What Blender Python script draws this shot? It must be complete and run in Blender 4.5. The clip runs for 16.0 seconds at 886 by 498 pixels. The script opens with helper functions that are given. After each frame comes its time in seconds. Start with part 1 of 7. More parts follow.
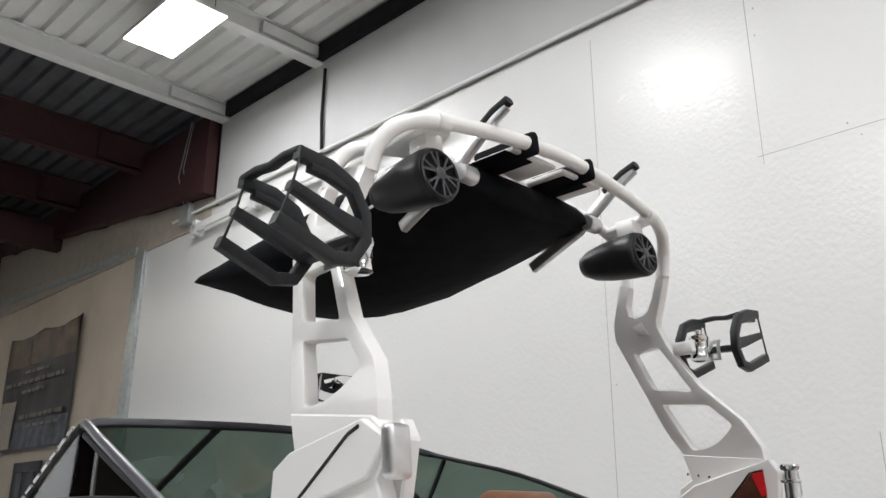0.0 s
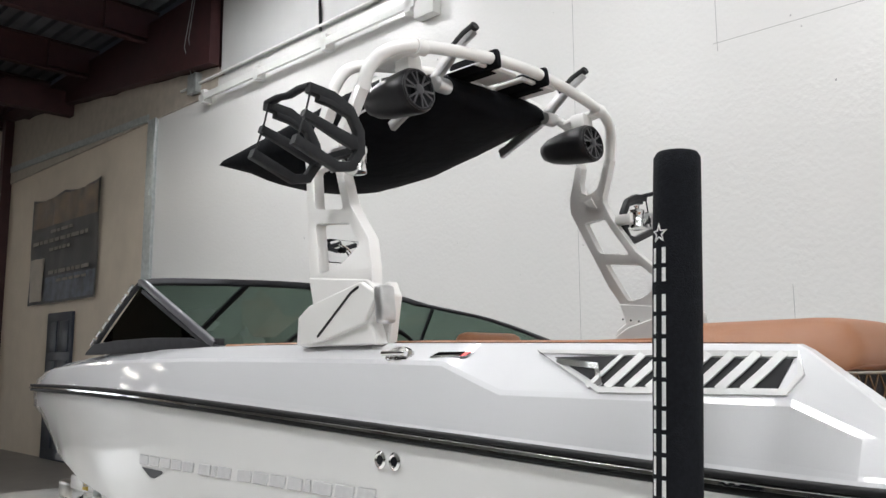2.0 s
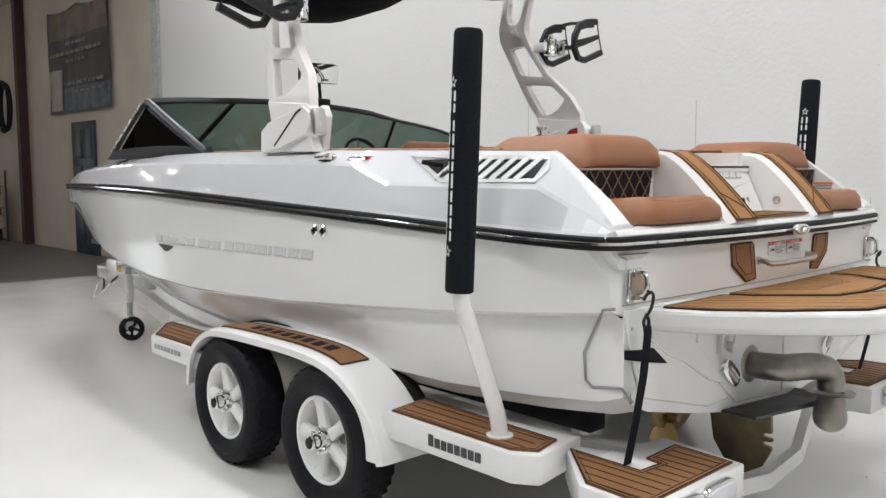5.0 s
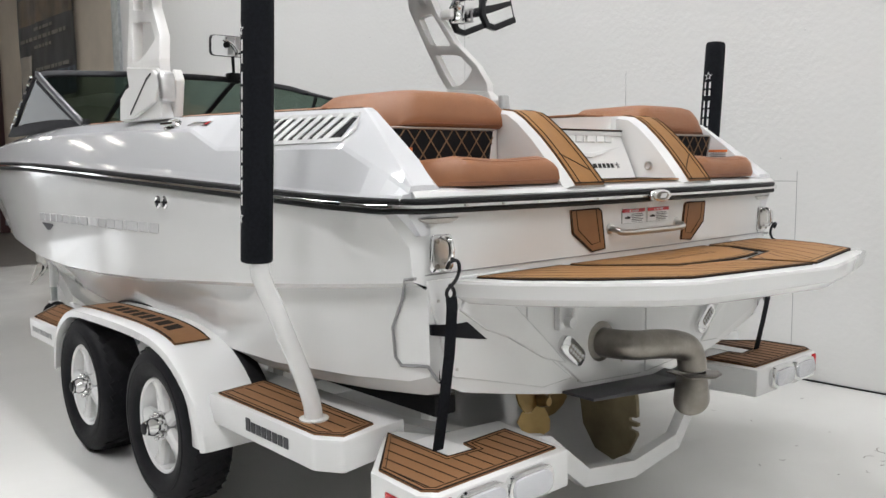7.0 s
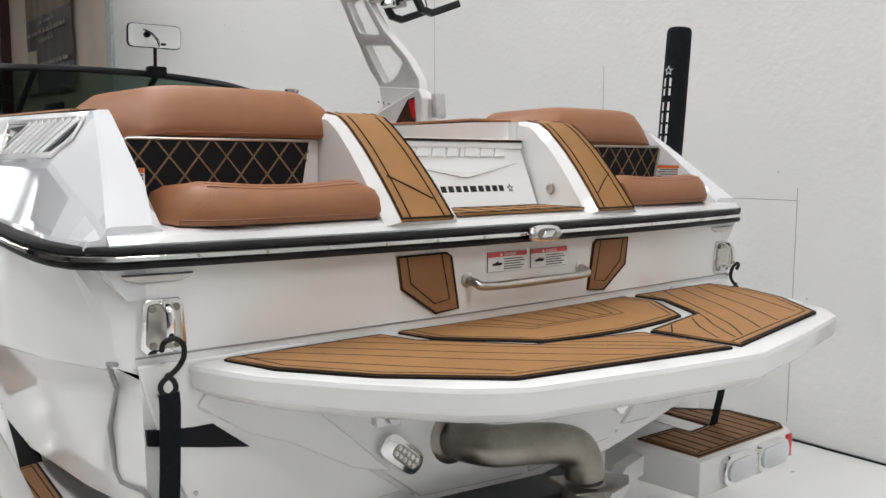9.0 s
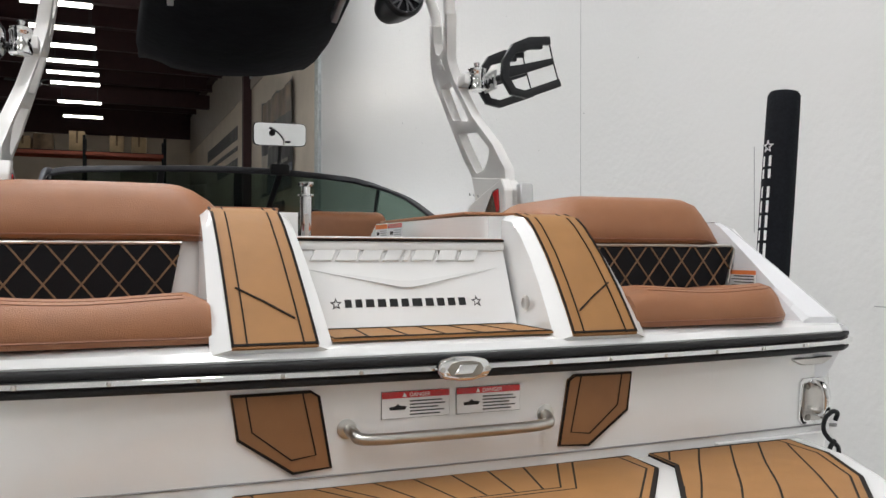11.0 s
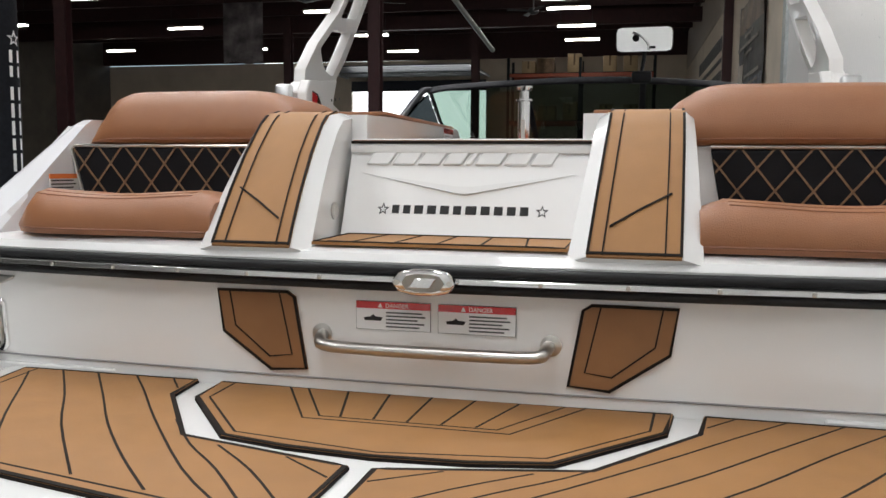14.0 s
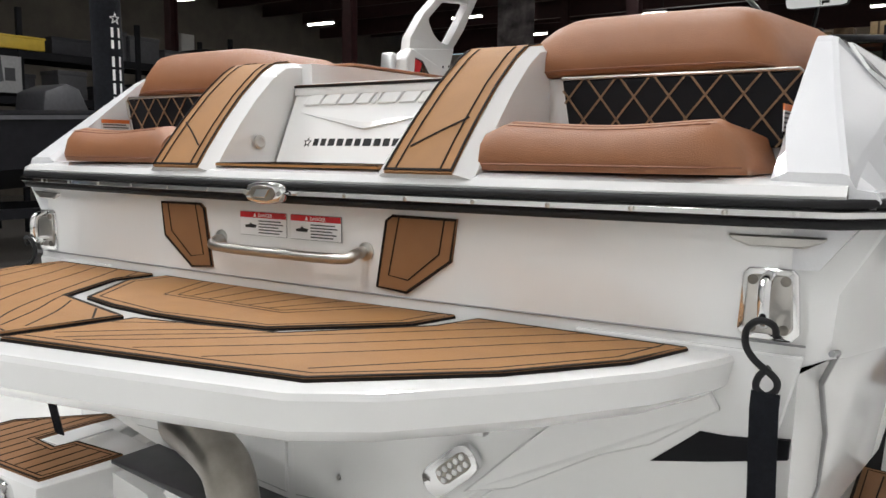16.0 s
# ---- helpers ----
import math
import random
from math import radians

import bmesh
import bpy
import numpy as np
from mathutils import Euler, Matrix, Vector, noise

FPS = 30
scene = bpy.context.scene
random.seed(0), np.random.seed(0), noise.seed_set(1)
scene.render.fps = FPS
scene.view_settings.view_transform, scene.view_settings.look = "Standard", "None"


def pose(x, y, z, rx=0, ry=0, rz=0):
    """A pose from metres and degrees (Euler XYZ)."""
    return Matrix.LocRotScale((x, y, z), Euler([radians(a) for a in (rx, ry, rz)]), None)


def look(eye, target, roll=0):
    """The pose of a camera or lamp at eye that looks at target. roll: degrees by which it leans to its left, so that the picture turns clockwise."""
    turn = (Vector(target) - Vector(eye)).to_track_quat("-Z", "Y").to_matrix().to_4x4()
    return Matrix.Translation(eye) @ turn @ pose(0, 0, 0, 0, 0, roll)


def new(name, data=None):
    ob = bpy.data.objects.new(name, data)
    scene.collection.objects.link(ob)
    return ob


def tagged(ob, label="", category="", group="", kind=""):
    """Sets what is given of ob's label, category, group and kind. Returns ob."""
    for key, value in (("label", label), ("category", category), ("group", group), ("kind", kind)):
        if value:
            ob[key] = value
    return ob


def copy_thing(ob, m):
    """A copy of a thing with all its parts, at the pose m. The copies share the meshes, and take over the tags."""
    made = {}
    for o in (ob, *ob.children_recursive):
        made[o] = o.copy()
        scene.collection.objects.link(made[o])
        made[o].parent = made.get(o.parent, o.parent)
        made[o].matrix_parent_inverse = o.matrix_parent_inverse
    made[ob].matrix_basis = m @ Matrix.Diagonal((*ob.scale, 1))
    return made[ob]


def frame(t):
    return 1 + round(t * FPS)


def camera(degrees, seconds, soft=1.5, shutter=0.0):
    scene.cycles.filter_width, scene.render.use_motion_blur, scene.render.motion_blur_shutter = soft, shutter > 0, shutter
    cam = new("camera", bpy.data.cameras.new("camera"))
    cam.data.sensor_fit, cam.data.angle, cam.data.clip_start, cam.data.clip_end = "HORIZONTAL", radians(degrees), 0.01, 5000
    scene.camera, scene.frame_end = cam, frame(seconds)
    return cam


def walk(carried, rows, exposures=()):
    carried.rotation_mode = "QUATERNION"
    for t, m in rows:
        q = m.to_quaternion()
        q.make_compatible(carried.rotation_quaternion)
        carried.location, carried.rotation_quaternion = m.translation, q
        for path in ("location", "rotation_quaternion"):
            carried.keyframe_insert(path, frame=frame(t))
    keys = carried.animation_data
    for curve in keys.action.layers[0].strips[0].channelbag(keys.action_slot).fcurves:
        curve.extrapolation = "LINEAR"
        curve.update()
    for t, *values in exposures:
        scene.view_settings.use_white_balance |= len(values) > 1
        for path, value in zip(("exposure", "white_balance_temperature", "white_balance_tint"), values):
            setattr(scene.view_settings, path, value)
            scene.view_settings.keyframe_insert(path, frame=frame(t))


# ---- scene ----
cam = camera(56.2, 16.0)
METRES, EYE, TILT, LEAN, TURN = 8.0, 1.5, 0.0, 0.0, 0.0
PATH = [
    (0, (-2.636, 0.32, 1.734), (-1.309, 1.681, 2.356), 0.1),
    (0.5, (-2.754, 0.163, 1.712), (-1.416, 1.534, 2.285), 0.1),
    (1, (-2.897, -0.004, 1.693), (-1.545, 1.383, 2.193), 0.0),
    (1.5, (-3.046, -0.18, 1.672), (-1.679, 1.226, 2.067), -0.0),
    (2, (-3.188, -0.399, 1.68), (-1.809, 1.023, 1.956), -0.2),
    (2.5, (-3.292, -0.63, 1.669), (-1.904, 0.801, 1.828), -0.3),
    (3, (-3.381, -0.822, 1.662), (-1.996, 0.62, 1.701), -0.4),
    (3.5, (-3.488, -1.06, 1.663), (-2.116, 0.394, 1.611), -0.3),
    (3.7, (-3.558, -1.16, 1.68), (-2.186, 0.292, 1.588), -0.2),
    (5.8, (-3.661, -1.864, 1.608), (-2.324, -0.39, 1.407), -0.6),
    (6, (-3.553, -1.916, 1.593), (-2.22, -0.438, 1.39), -0.7),
    (6.5, (-3.25, -1.979, 1.538), (-1.924, -0.495, 1.339), -0.7),
    (7, (-2.918, -1.951, 1.532), (-1.59, -0.471, 1.323), -0.5),
    (7.5, (-2.601, -1.929, 1.522), (-1.274, -0.449, 1.304), -0.4),
    (8, (-2.311, -1.85, 1.543), (-0.997, -0.36, 1.313), -0.1),
    (8.5, (-2.012, -1.759, 1.582), (-0.725, -0.246, 1.349), -0.3),
    (9, (-1.74, -1.741, 1.603), (-0.505, -0.183, 1.389), 0.1),
    (9.5, (-1.47, -1.711, 1.605), (-0.358, -0.057, 1.451), 0.2),
    (10, (-1.181, -1.687, 1.636), (-0.182, 0.044, 1.557), -0.0),
    (10.2, (-1.069, -1.688, 1.636), (-0.109, 0.066, 1.593), -0.0),
    (12.3, (-0.189, -1.574, 1.613), (0.101, 0.405, 1.609), -0.1),
    (12.5, (-0.114, -1.585, 1.608), (0.116, 0.401, 1.598), -0.0),
    (13, (0.027, -1.592, 1.606), (0.066, 0.406, 1.538), 0.5),
    (13.5, (0.183, -1.576, 1.613), (-0.023, 0.408, 1.474), 0.5),
    (14, (0.392, -1.545, 1.605), (-0.062, 0.393, 1.411), 0.5),
    (14.5, (0.677, -1.557, 1.59), (-0.067, 0.288, 1.381), 0.6),
    (15, (0.923, -1.519, 1.574), (-0.006, 0.238, 1.353), 0.4),
    (15.5, (1.16, -1.474, 1.584), (0.16, 0.242, 1.352), 0.8),
    (16, (1.4, -1.398, 1.487), (0.303, 0.258, 1.253), 0.5),
]
walk(cam, [(t, look(eye, target, roll)) for t, eye, target, roll in PATH], ((0, 0.0), (1.5, -0.06), (3, 0.04), (6.5, 0.0), (8, -0.05), (9, -0.07), (10.2, -0.07), (12.5, 0.15), (13, 0.18), (14, -0.06), (15, 0.02), (16, 0.12)))

# ---- world and light ----
world = bpy.data.worlds.new("World")
scene.world = world
world.use_nodes = True
wn = world.node_tree.nodes
sky = wn.new("ShaderNodeTexSky")
sky.sky_type = "NISHITA"
sky.sun_disc = False
sky.sun_elevation = radians(45)
sky.sun_rotation = radians(200)
world.node_tree.links.new(sky.outputs[0], wn["Background"].inputs[0])
wn["Background"].inputs[1].default_value = 0.12

PANELS = [(1.0, 8.12), (-0.3, 4.7), (-0.3, 1.2), (-0.3, -2.6), (-4.4, 7.2), (-4.4, 3.4), (-4.4, -0.4), (-4.4, -4.2), (-0.3, -6.2)]
PANEL_Z = 6.9
for px, py in PANELS:
    ld = bpy.data.lights.new("panel_lamp", "AREA")
    ld.shape, ld.size, ld.size_y, ld.energy, ld.color = "RECTANGLE", 0.58, 1.18, (125 if px < -2 else 88) * (0.85 if py < -0.3 else 1.0), (0.975, 0.985, 1.015)
    lo = new("panel_lamp", ld)
    lo.matrix_world = pose(px, py, PANEL_Z - 0.02)

# ---- materials ----


def mat(name, color, rough=0.5, metal=0.0, coat=0.0, noise_scale=0.0, noise_amt=0.0, bump=0.0, bump_scale=200.0, spec=0.5, rough_var=0.0, stain=0.0, stain_scale=1.5):
    m = bpy.data.materials.new(name)
    m.use_nodes = True
    nt = m.node_tree
    b = nt.nodes["Principled BSDF"]
    b.inputs["Base Color"].default_value = (*color, 1)
    b.inputs["Roughness"].default_value = rough
    b.inputs["Metallic"].default_value = metal
    b.inputs["Coat Weight"].default_value = coat
    b.inputs["Coat Roughness"].default_value = 0.05
    b.inputs["Specular IOR Level"].default_value = spec
    co = nt.nodes.new("ShaderNodeTexCoord")
    if noise_amt or stain:
        n = nt.nodes.new("ShaderNodeTexNoise")
        n.inputs["Scale"].default_value = noise_scale or 8
        n.inputs["Detail"].default_value = 6
        nt.links.new(co.outputs["Object"], n.inputs["Vector"])
        r = nt.nodes.new("ShaderNodeMapRange")
        r.inputs[1].default_value, r.inputs[2].default_value = 0.3, 0.7
        r.inputs[3].default_value, r.inputs[4].default_value = 1 - noise_amt, 1 + noise_amt
        nt.links.new(n.outputs[0], r.inputs[0])
        n2 = nt.nodes.new("ShaderNodeTexNoise")
        n2.inputs["Scale"].default_value = stain_scale
        n2.inputs["Detail"].default_value = 8
        n2.inputs["Roughness"].default_value = 0.65
        nt.links.new(co.outputs["Object"], n2.inputs["Vector"])
        r2 = nt.nodes.new("ShaderNodeMapRange")
        r2.inputs[1].default_value, r2.inputs[2].default_value = 0.4, 0.75
        r2.inputs[3].default_value, r2.inputs[4].default_value = 1.0, 1.0 - stain
        nt.links.new(n2.outputs[0], r2.inputs[0])
        mm = nt.nodes.new("ShaderNodeMath")
        mm.operation = "MULTIPLY"
        nt.links.new(r.outputs[0], mm.inputs[0])
        nt.links.new(r2.outputs[0], mm.inputs[1])
        vm = nt.nodes.new("ShaderNodeVectorMath")
        vm.operation = "SCALE"
        vm.inputs[0].default_value = color
        nt.links.new(mm.outputs[0], vm.inputs["Scale"])
        nt.links.new(vm.outputs[0], b.inputs["Base Color"])
        if rough_var:
            r3 = nt.nodes.new("ShaderNodeMapRange")
            r3.inputs[1].default_value, r3.inputs[2].default_value = 0.35, 0.7
            r3.inputs[3].default_value, r3.inputs[4].default_value = rough, rough + rough_var
            nt.links.new(n2.outputs[0], r3.inputs[0])
            nt.links.new(r3.outputs[0], b.inputs["Roughness"])
    if bump:
        nb = nt.nodes.new("ShaderNodeTexNoise")
        nb.inputs["Scale"].default_value = bump_scale
        nb.inputs["Detail"].default_value = 3
        nt.links.new(co.outputs["Object"], nb.inputs["Vector"])
        bp = nt.nodes.new("ShaderNodeBump")
        bp.inputs["Strength"].default_value = bump
        bp.inputs["Distance"].default_value = 0.01
        nt.links.new(nb.outputs[0], bp.inputs["Height"])
        nt.links.new(bp.outputs[0], b.inputs["Normal"])
    return m


def emit(name, color, power):
    m = bpy.data.materials.new(name)
    m.use_nodes = True
    b = m.node_tree.nodes["Principled BSDF"]
    b.inputs["Base Color"].default_value = (*color, 1)
    b.inputs["Emission Color"].default_value = (*color, 1)
    b.inputs["Emission Strength"].default_value = power
    return m


def glass(name, tint, gloss=0.5):
    m = bpy.data.materials.new(name)
    m.use_nodes = True
    nt = m.node_tree
    nt.nodes.remove(nt.nodes["Principled BSDF"])
    t = nt.nodes.new("ShaderNodeBsdfTransparent")
    t.inputs[0].default_value = (*tint, 1)
    g = nt.nodes.new("ShaderNodeBsdfGlossy")
    g.inputs[1].default_value = 0.02
    lw = nt.nodes.new("ShaderNodeLayerWeight")
    pw = nt.nodes.new("ShaderNodeMath")
    pw.operation = "POWER"
    pw.inputs[1].default_value = 4.5
    ma = nt.nodes.new("ShaderNodeMath")
    ma.operation = "MULTIPLY_ADD"
    ma.inputs[1].default_value = 0.6 * gloss
    ma.inputs[2].default_value = 0.035
    mx = nt.nodes.new("ShaderNodeMixShader")
    nt.links.new(lw.outputs["Facing"], pw.inputs[0])
    nt.links.new(pw.outputs[0], ma.inputs[0])
    nt.links.new(ma.outputs[0], mx.inputs[0])
    nt.links.new(t.outputs[0], mx.inputs[1])
    nt.links.new(g.outputs[0], mx.inputs[2])
    nt.links.new(mx.outputs[0], nt.nodes["Material Output"].inputs[0])
    return m


M_GEL = mat("gelcoat_white", (0.79, 0.79, 0.78), 0.09, coat=0.4, noise_scale=3, noise_amt=0.012)
M_GELSATIN = mat("gelcoat_satin", (0.77, 0.77, 0.76), 0.36, noise_scale=3, noise_amt=0.012, spec=0.4)
M_PEARL = mat("gelcoat_pearl", (0.72, 0.725, 0.74), 0.07, coat=0.4, noise_scale=900, noise_amt=0.05)
M_TOWER = mat("tower_white", (0.80, 0.79, 0.77), 0.28, coat=0.3, bump=0.03, bump_scale=300)
M_TRAILER = mat("trailer_white", (0.82, 0.82, 0.81), 0.25, coat=0.4, noise_scale=5, noise_amt=0.015)
M_WALL = mat("wall_paint", (0.77, 0.765, 0.75), 0.24, noise_scale=0.5, noise_amt=0.012, bump=0.32, bump_scale=26, stain=0.015, stain_scale=0.35, rough_var=0.04)
M_WALL_UP = mat("wall_paint_upper", (0.56, 0.56, 0.555), 0.5, noise_scale=2, noise_amt=0.03, bump=0.1, bump_scale=20)
M_BEIGE = mat("wall_beige", (0.68, 0.59, 0.48), 0.6, noise_scale=1.5, noise_amt=0.05, bump=0.1, bump_scale=30, stain=0.15, stain_scale=0.8)
M_FLOOR = mat("epoxy_floor", (0.76, 0.755, 0.73), 0.12, coat=0.3, noise_scale=1.5, noise_amt=0.02, stain=0.08, stain_scale=0.9, rough_var=0.15)
# the beige again, darkened: the far hall's shade is put into this colour
M_BEIGESHADE = mat("wall_beige_shaded", (0.16, 0.14, 0.115), 0.7, noise_scale=1.5, noise_amt=0.1, stain=0.3, stain_scale=0.8)
M_CONC = mat("concrete_floor", (0.16, 0.15, 0.14), 0.45, noise_scale=4, noise_amt=0.12, stain=0.3, stain_scale=0.5, bump=0.1, bump_scale=60)
M_CEIL = mat("ceiling_white", (0.72, 0.72, 0.70), 0.5, noise_scale=5, noise_amt=0.03)
M_DARKCEIL = mat("ceiling_bare", (0.10, 0.105, 0.115), 0.55, metal=0.2, noise_scale=3, noise_amt=0.2)
M_RED = mat("red_oxide_steel", (0.045, 0.013, 0.014), 0.6, noise_scale=6, noise_amt=0.15)
# near black for real black parts, dark gaps and things in the unlit hall
M_BLACKGAP = mat("near_black", (0.009, 0.009, 0.011), 0.5, noise_scale=9, noise_amt=0.2, spec=0.15)
M_TEAK = mat("foam_teak", (0.325, 0.155, 0.047), 0.62, noise_scale=14, noise_amt=0.06, bump=0.12, bump_scale=500, stain=0.06, stain_scale=5)
M_TEAKD = mat("foam_teak_dark", (0.25, 0.118, 0.045), 0.62, noise_scale=14, noise_amt=0.06, bump=0.12, bump_scale=500)
M_LINE = mat("foam_line", (0.018, 0.014, 0.012), 0.7, noise_scale=30, noise_amt=0.1, spec=0.1)
M_LEATHER = mat("vinyl_tan", (0.302, 0.124, 0.053), 0.42, noise_scale=18, noise_amt=0.05, bump=0.22, bump_scale=420, stain=0.06, stain_scale=6)
M_SEAM = mat("vinyl_seam", (0.22, 0.085, 0.04), 0.5, noise_scale=40, noise_amt=0.1)
M_DIAMOND = mat("vinyl_black", (0.008, 0.008, 0.010), 0.6, bump=0.2, bump_scale=400, spec=0.15)
M_STITCH = mat("stitch_tan", (0.21, 0.122, 0.06), 0.6, noise_scale=200, noise_amt=0.2)
M_CANVAS = mat("canvas_black", (0.006, 0.0065, 0.008), 0.85, noise_scale=7, noise_amt=0.3, bump=0.5, bump_scale=14, spec=0.1)
M_SLEEVE = mat("sleeve_black", (0.010, 0.011, 0.014), 0.8, noise_scale=90, noise_amt=0.2, bump=0.3, bump_scale=250, spec=0.12)
M_PRINT = mat("print_white", (0.75, 0.75, 0.74), 0.6, noise_scale=60, noise_amt=0.05)
M_PRINTK = mat("print_black", (0.02, 0.02, 0.02), 0.5, noise_scale=60, noise_amt=0.05, spec=0.2)
M_HULLLET = mat("hull_letter", (0.70, 0.70, 0.71), 0.18, metal=0.15, noise_scale=40, noise_amt=0.05)
M_GEL2 = mat("gelcoat_raised", (0.78, 0.78, 0.77), 0.1, coat=0.8, noise_scale=5, noise_amt=0.01)
M_CHROME = mat("chrome", (0.80, 0.80, 0.80), 0.08, metal=1, noise_scale=10, noise_amt=0.03)
M_STEEL = mat("brushed_steel", (0.55, 0.53, 0.50), 0.28, metal=1, noise_scale=12, noise_amt=0.12, bump=0.05, bump_scale=400)
M_EXH = mat("exhaust_steel", (0.34, 0.315, 0.28), 0.34, metal=1, noise_scale=7, noise_amt=0.25, stain=0.45, stain_scale=5)
M_ALU = mat("cast_aluminium", (0.62, 0.62, 0.62), 0.35, metal=0.9, noise_scale=30, noise_amt=0.06)
M_RUB = mat("rubber_black", (0.014, 0.014, 0.015), 0.55, noise_scale=30, noise_amt=0.15, bump=0.1, bump_scale=300, spec=0.25)
M_TYRE = mat("tyre_rubber", (0.011, 0.011, 0.013), 0.6, noise_scale=25, noise_amt=0.25, bump=0.15, bump_scale=150, spec=0.2)
M_RACK = mat("rack_black", (0.018, 0.019, 0.021), 0.42, noise_scale=40, noise_amt=0.15, bump=0.08, bump_scale=300, spec=0.25)
M_SPK = mat("speaker_black", (0.014, 0.014, 0.016), 0.38, noise_scale=40, noise_amt=0.1, bump=0.05, bump_scale=350, spec=0.35)
M_DASH = mat("interior_dark", (0.03, 0.03, 0.034), 0.6, noise_scale=20, noise_amt=0.2, spec=0.25)
M_BRASS = mat("bronze", (0.36, 0.25, 0.11), 0.32, metal=1, noise_scale=9, noise_amt=0.2)
M_RUDDER = mat("rudder_bronze", (0.20, 0.165, 0.10), 0.5, metal=0.8, noise_scale=9, noise_amt=0.2)
M_REDLENS = mat("red_lens", (0.55, 0.02, 0.025), 0.15, coat=0.5)
M_FOOTLENS = mat("side_lens", (0.07, 0.028, 0.018), 0.12, coat=0.6, noise_scale=12, noise_amt=0.4, bump=0.4, bump_scale=18)
M_ORANGE = mat("label_orange", (0.75, 0.20, 0.05), 0.5)
M_LABEL = mat("label_white", (0.78, 0.78, 0.78), 0.4)
M_LABELG = mat("label_grey", (0.55, 0.56, 0.60), 0.4, noise_scale=150, noise_amt=0.35)
M_DGREY = mat("dark_grey", (0.05, 0.05, 0.055), 0.5, noise_scale=20, noise_amt=0.15)
M_MIDGREY = mat("mid_grey", (0.30, 0.30, 0.30), 0.5, noise_scale=20, noise_amt=0.1)
M_GALV = mat("galvanised", (0.42, 0.45, 0.45), 0.4, metal=0.7, noise_scale=12, noise_amt=0.15)
M_LENS = mat("clear_lens", (0.68, 0.69, 0.72), 0.12, coat=0.8, bump=0.4, bump_scale=220)
M_MIRROR = mat("mirror", (0.86, 0.87, 0.88), 0.015, metal=1)
M_BANNER = mat("banner_print", (0.018, 0.017, 0.018), 0.42, noise_scale=1.5, noise_amt=0.5, spec=0.25, bump=0.5, bump_scale=3.5)
M_BANTAN = mat("banner_sunset", (0.13, 0.085, 0.05), 0.42, noise_scale=2.5, noise_amt=0.6, spec=0.25, bump=0.5, bump_scale=3.5)
M_BANBLUE = mat("banner_water", (0.07, 0.08, 0.11), 0.42, noise_scale=6, noise_amt=0.7, spec=0.25, bump=0.5, bump_scale=3.5)
M_BANTEXT = mat("banner_text", (0.20, 0.18, 0.15), 0.5, noise_scale=20, noise_amt=0.2)
M_BANPALE = mat("banner_pale", (0.42, 0.37, 0.31), 0.5, noise_scale=6, noise_amt=0.1)
M_DOOR = mat("door_navy", (0.025, 0.03, 0.045), 0.4, noise_scale=8, noise_amt=0.1, spec=0.3)
M_WOODBOX = mat("crate_wood", (0.34, 0.24, 0.13), 0.6, noise_scale=9, noise_amt=0.15)
M_PANEL = emit("panel_glow", (1.0, 0.98, 0.95), 9.0)
M_TUBE = emit("tube_glow", (1.0, 0.95, 0.86), 14.0)
M_OUT = emit("daylight_glow", (0.93, 0.97, 1.0), 2.6)
M_RACKRED = mat("rack_orange", (0.35, 0.07, 0.03), 0.5, noise_scale=8, noise_amt=0.1)
M_YELLOW = mat("case_yellow", (0.55, 0.38, 0.04), 0.5, noise_scale=8, noise_amt=0.1)
M_POSTER = mat("poster_print", (0.14, 0.12, 0.125), 0.35, noise_scale=2.2, noise_amt=0.9, stain=0.6, stain_scale=1.4)
M_SCUFF = mat("scuff_grey", (0.25, 0.24, 0.22), 0.5, noise_scale=40, noise_amt=0.3)
M_WSGREY = mat("anodised_grey", (0.075, 0.075, 0.085), rough=0.38, coat=0.2, noise_scale=60, noise_amt=0.1)
M_CARPET = mat("bunk_carpet", (0.03, 0.03, 0.032), 0.9, noise_scale=200, noise_amt=0.3, spec=0.1)
M_GLASS = glass("tinted_glass", (0.40, 0.47, 0.43))
# the same glass tinted deeper, to put the dark background into the pane
M_GLASSD = glass("darkened_glass", (0.14, 0.155, 0.16))

# ---- mesh helpers ----


def finish(me, smooth, angle=38):
    if smooth:
        me.polygons.foreach_set("use_smooth", [True] * len(me.polygons))
        if angle:
            me.set_sharp_from_angle(angle=radians(angle))


def part(name, bm, material, parent, label="", smooth=True, angle=38, kind=""):
    bmesh.ops.recalc_face_normals(bm, faces=bm.faces)
    me = bpy.data.meshes.new(name)
    bm.to_mesh(me)
    bm.free()
    finish(me, smooth, angle)
    me.materials.append(material)
    ob = new(name, me)
    ob.parent = parent
    if label or kind:
        tagged(ob, label=label, kind=kind)
    return ob


def thing(name, label, category, group="", at=(0, 0, 0)):
    ob = new(name)
    ob.empty_display_size = 0.1
    ob.location = at
    return tagged(ob, label=label, category=category, group=group)


def setting(name, bm, material, label="", category="", smooth=False):
    ob = part(name, bm, material, None, smooth=smooth)
    return tagged(ob, label=label, category=category, kind="structure")


def B():
    return bmesh.new()


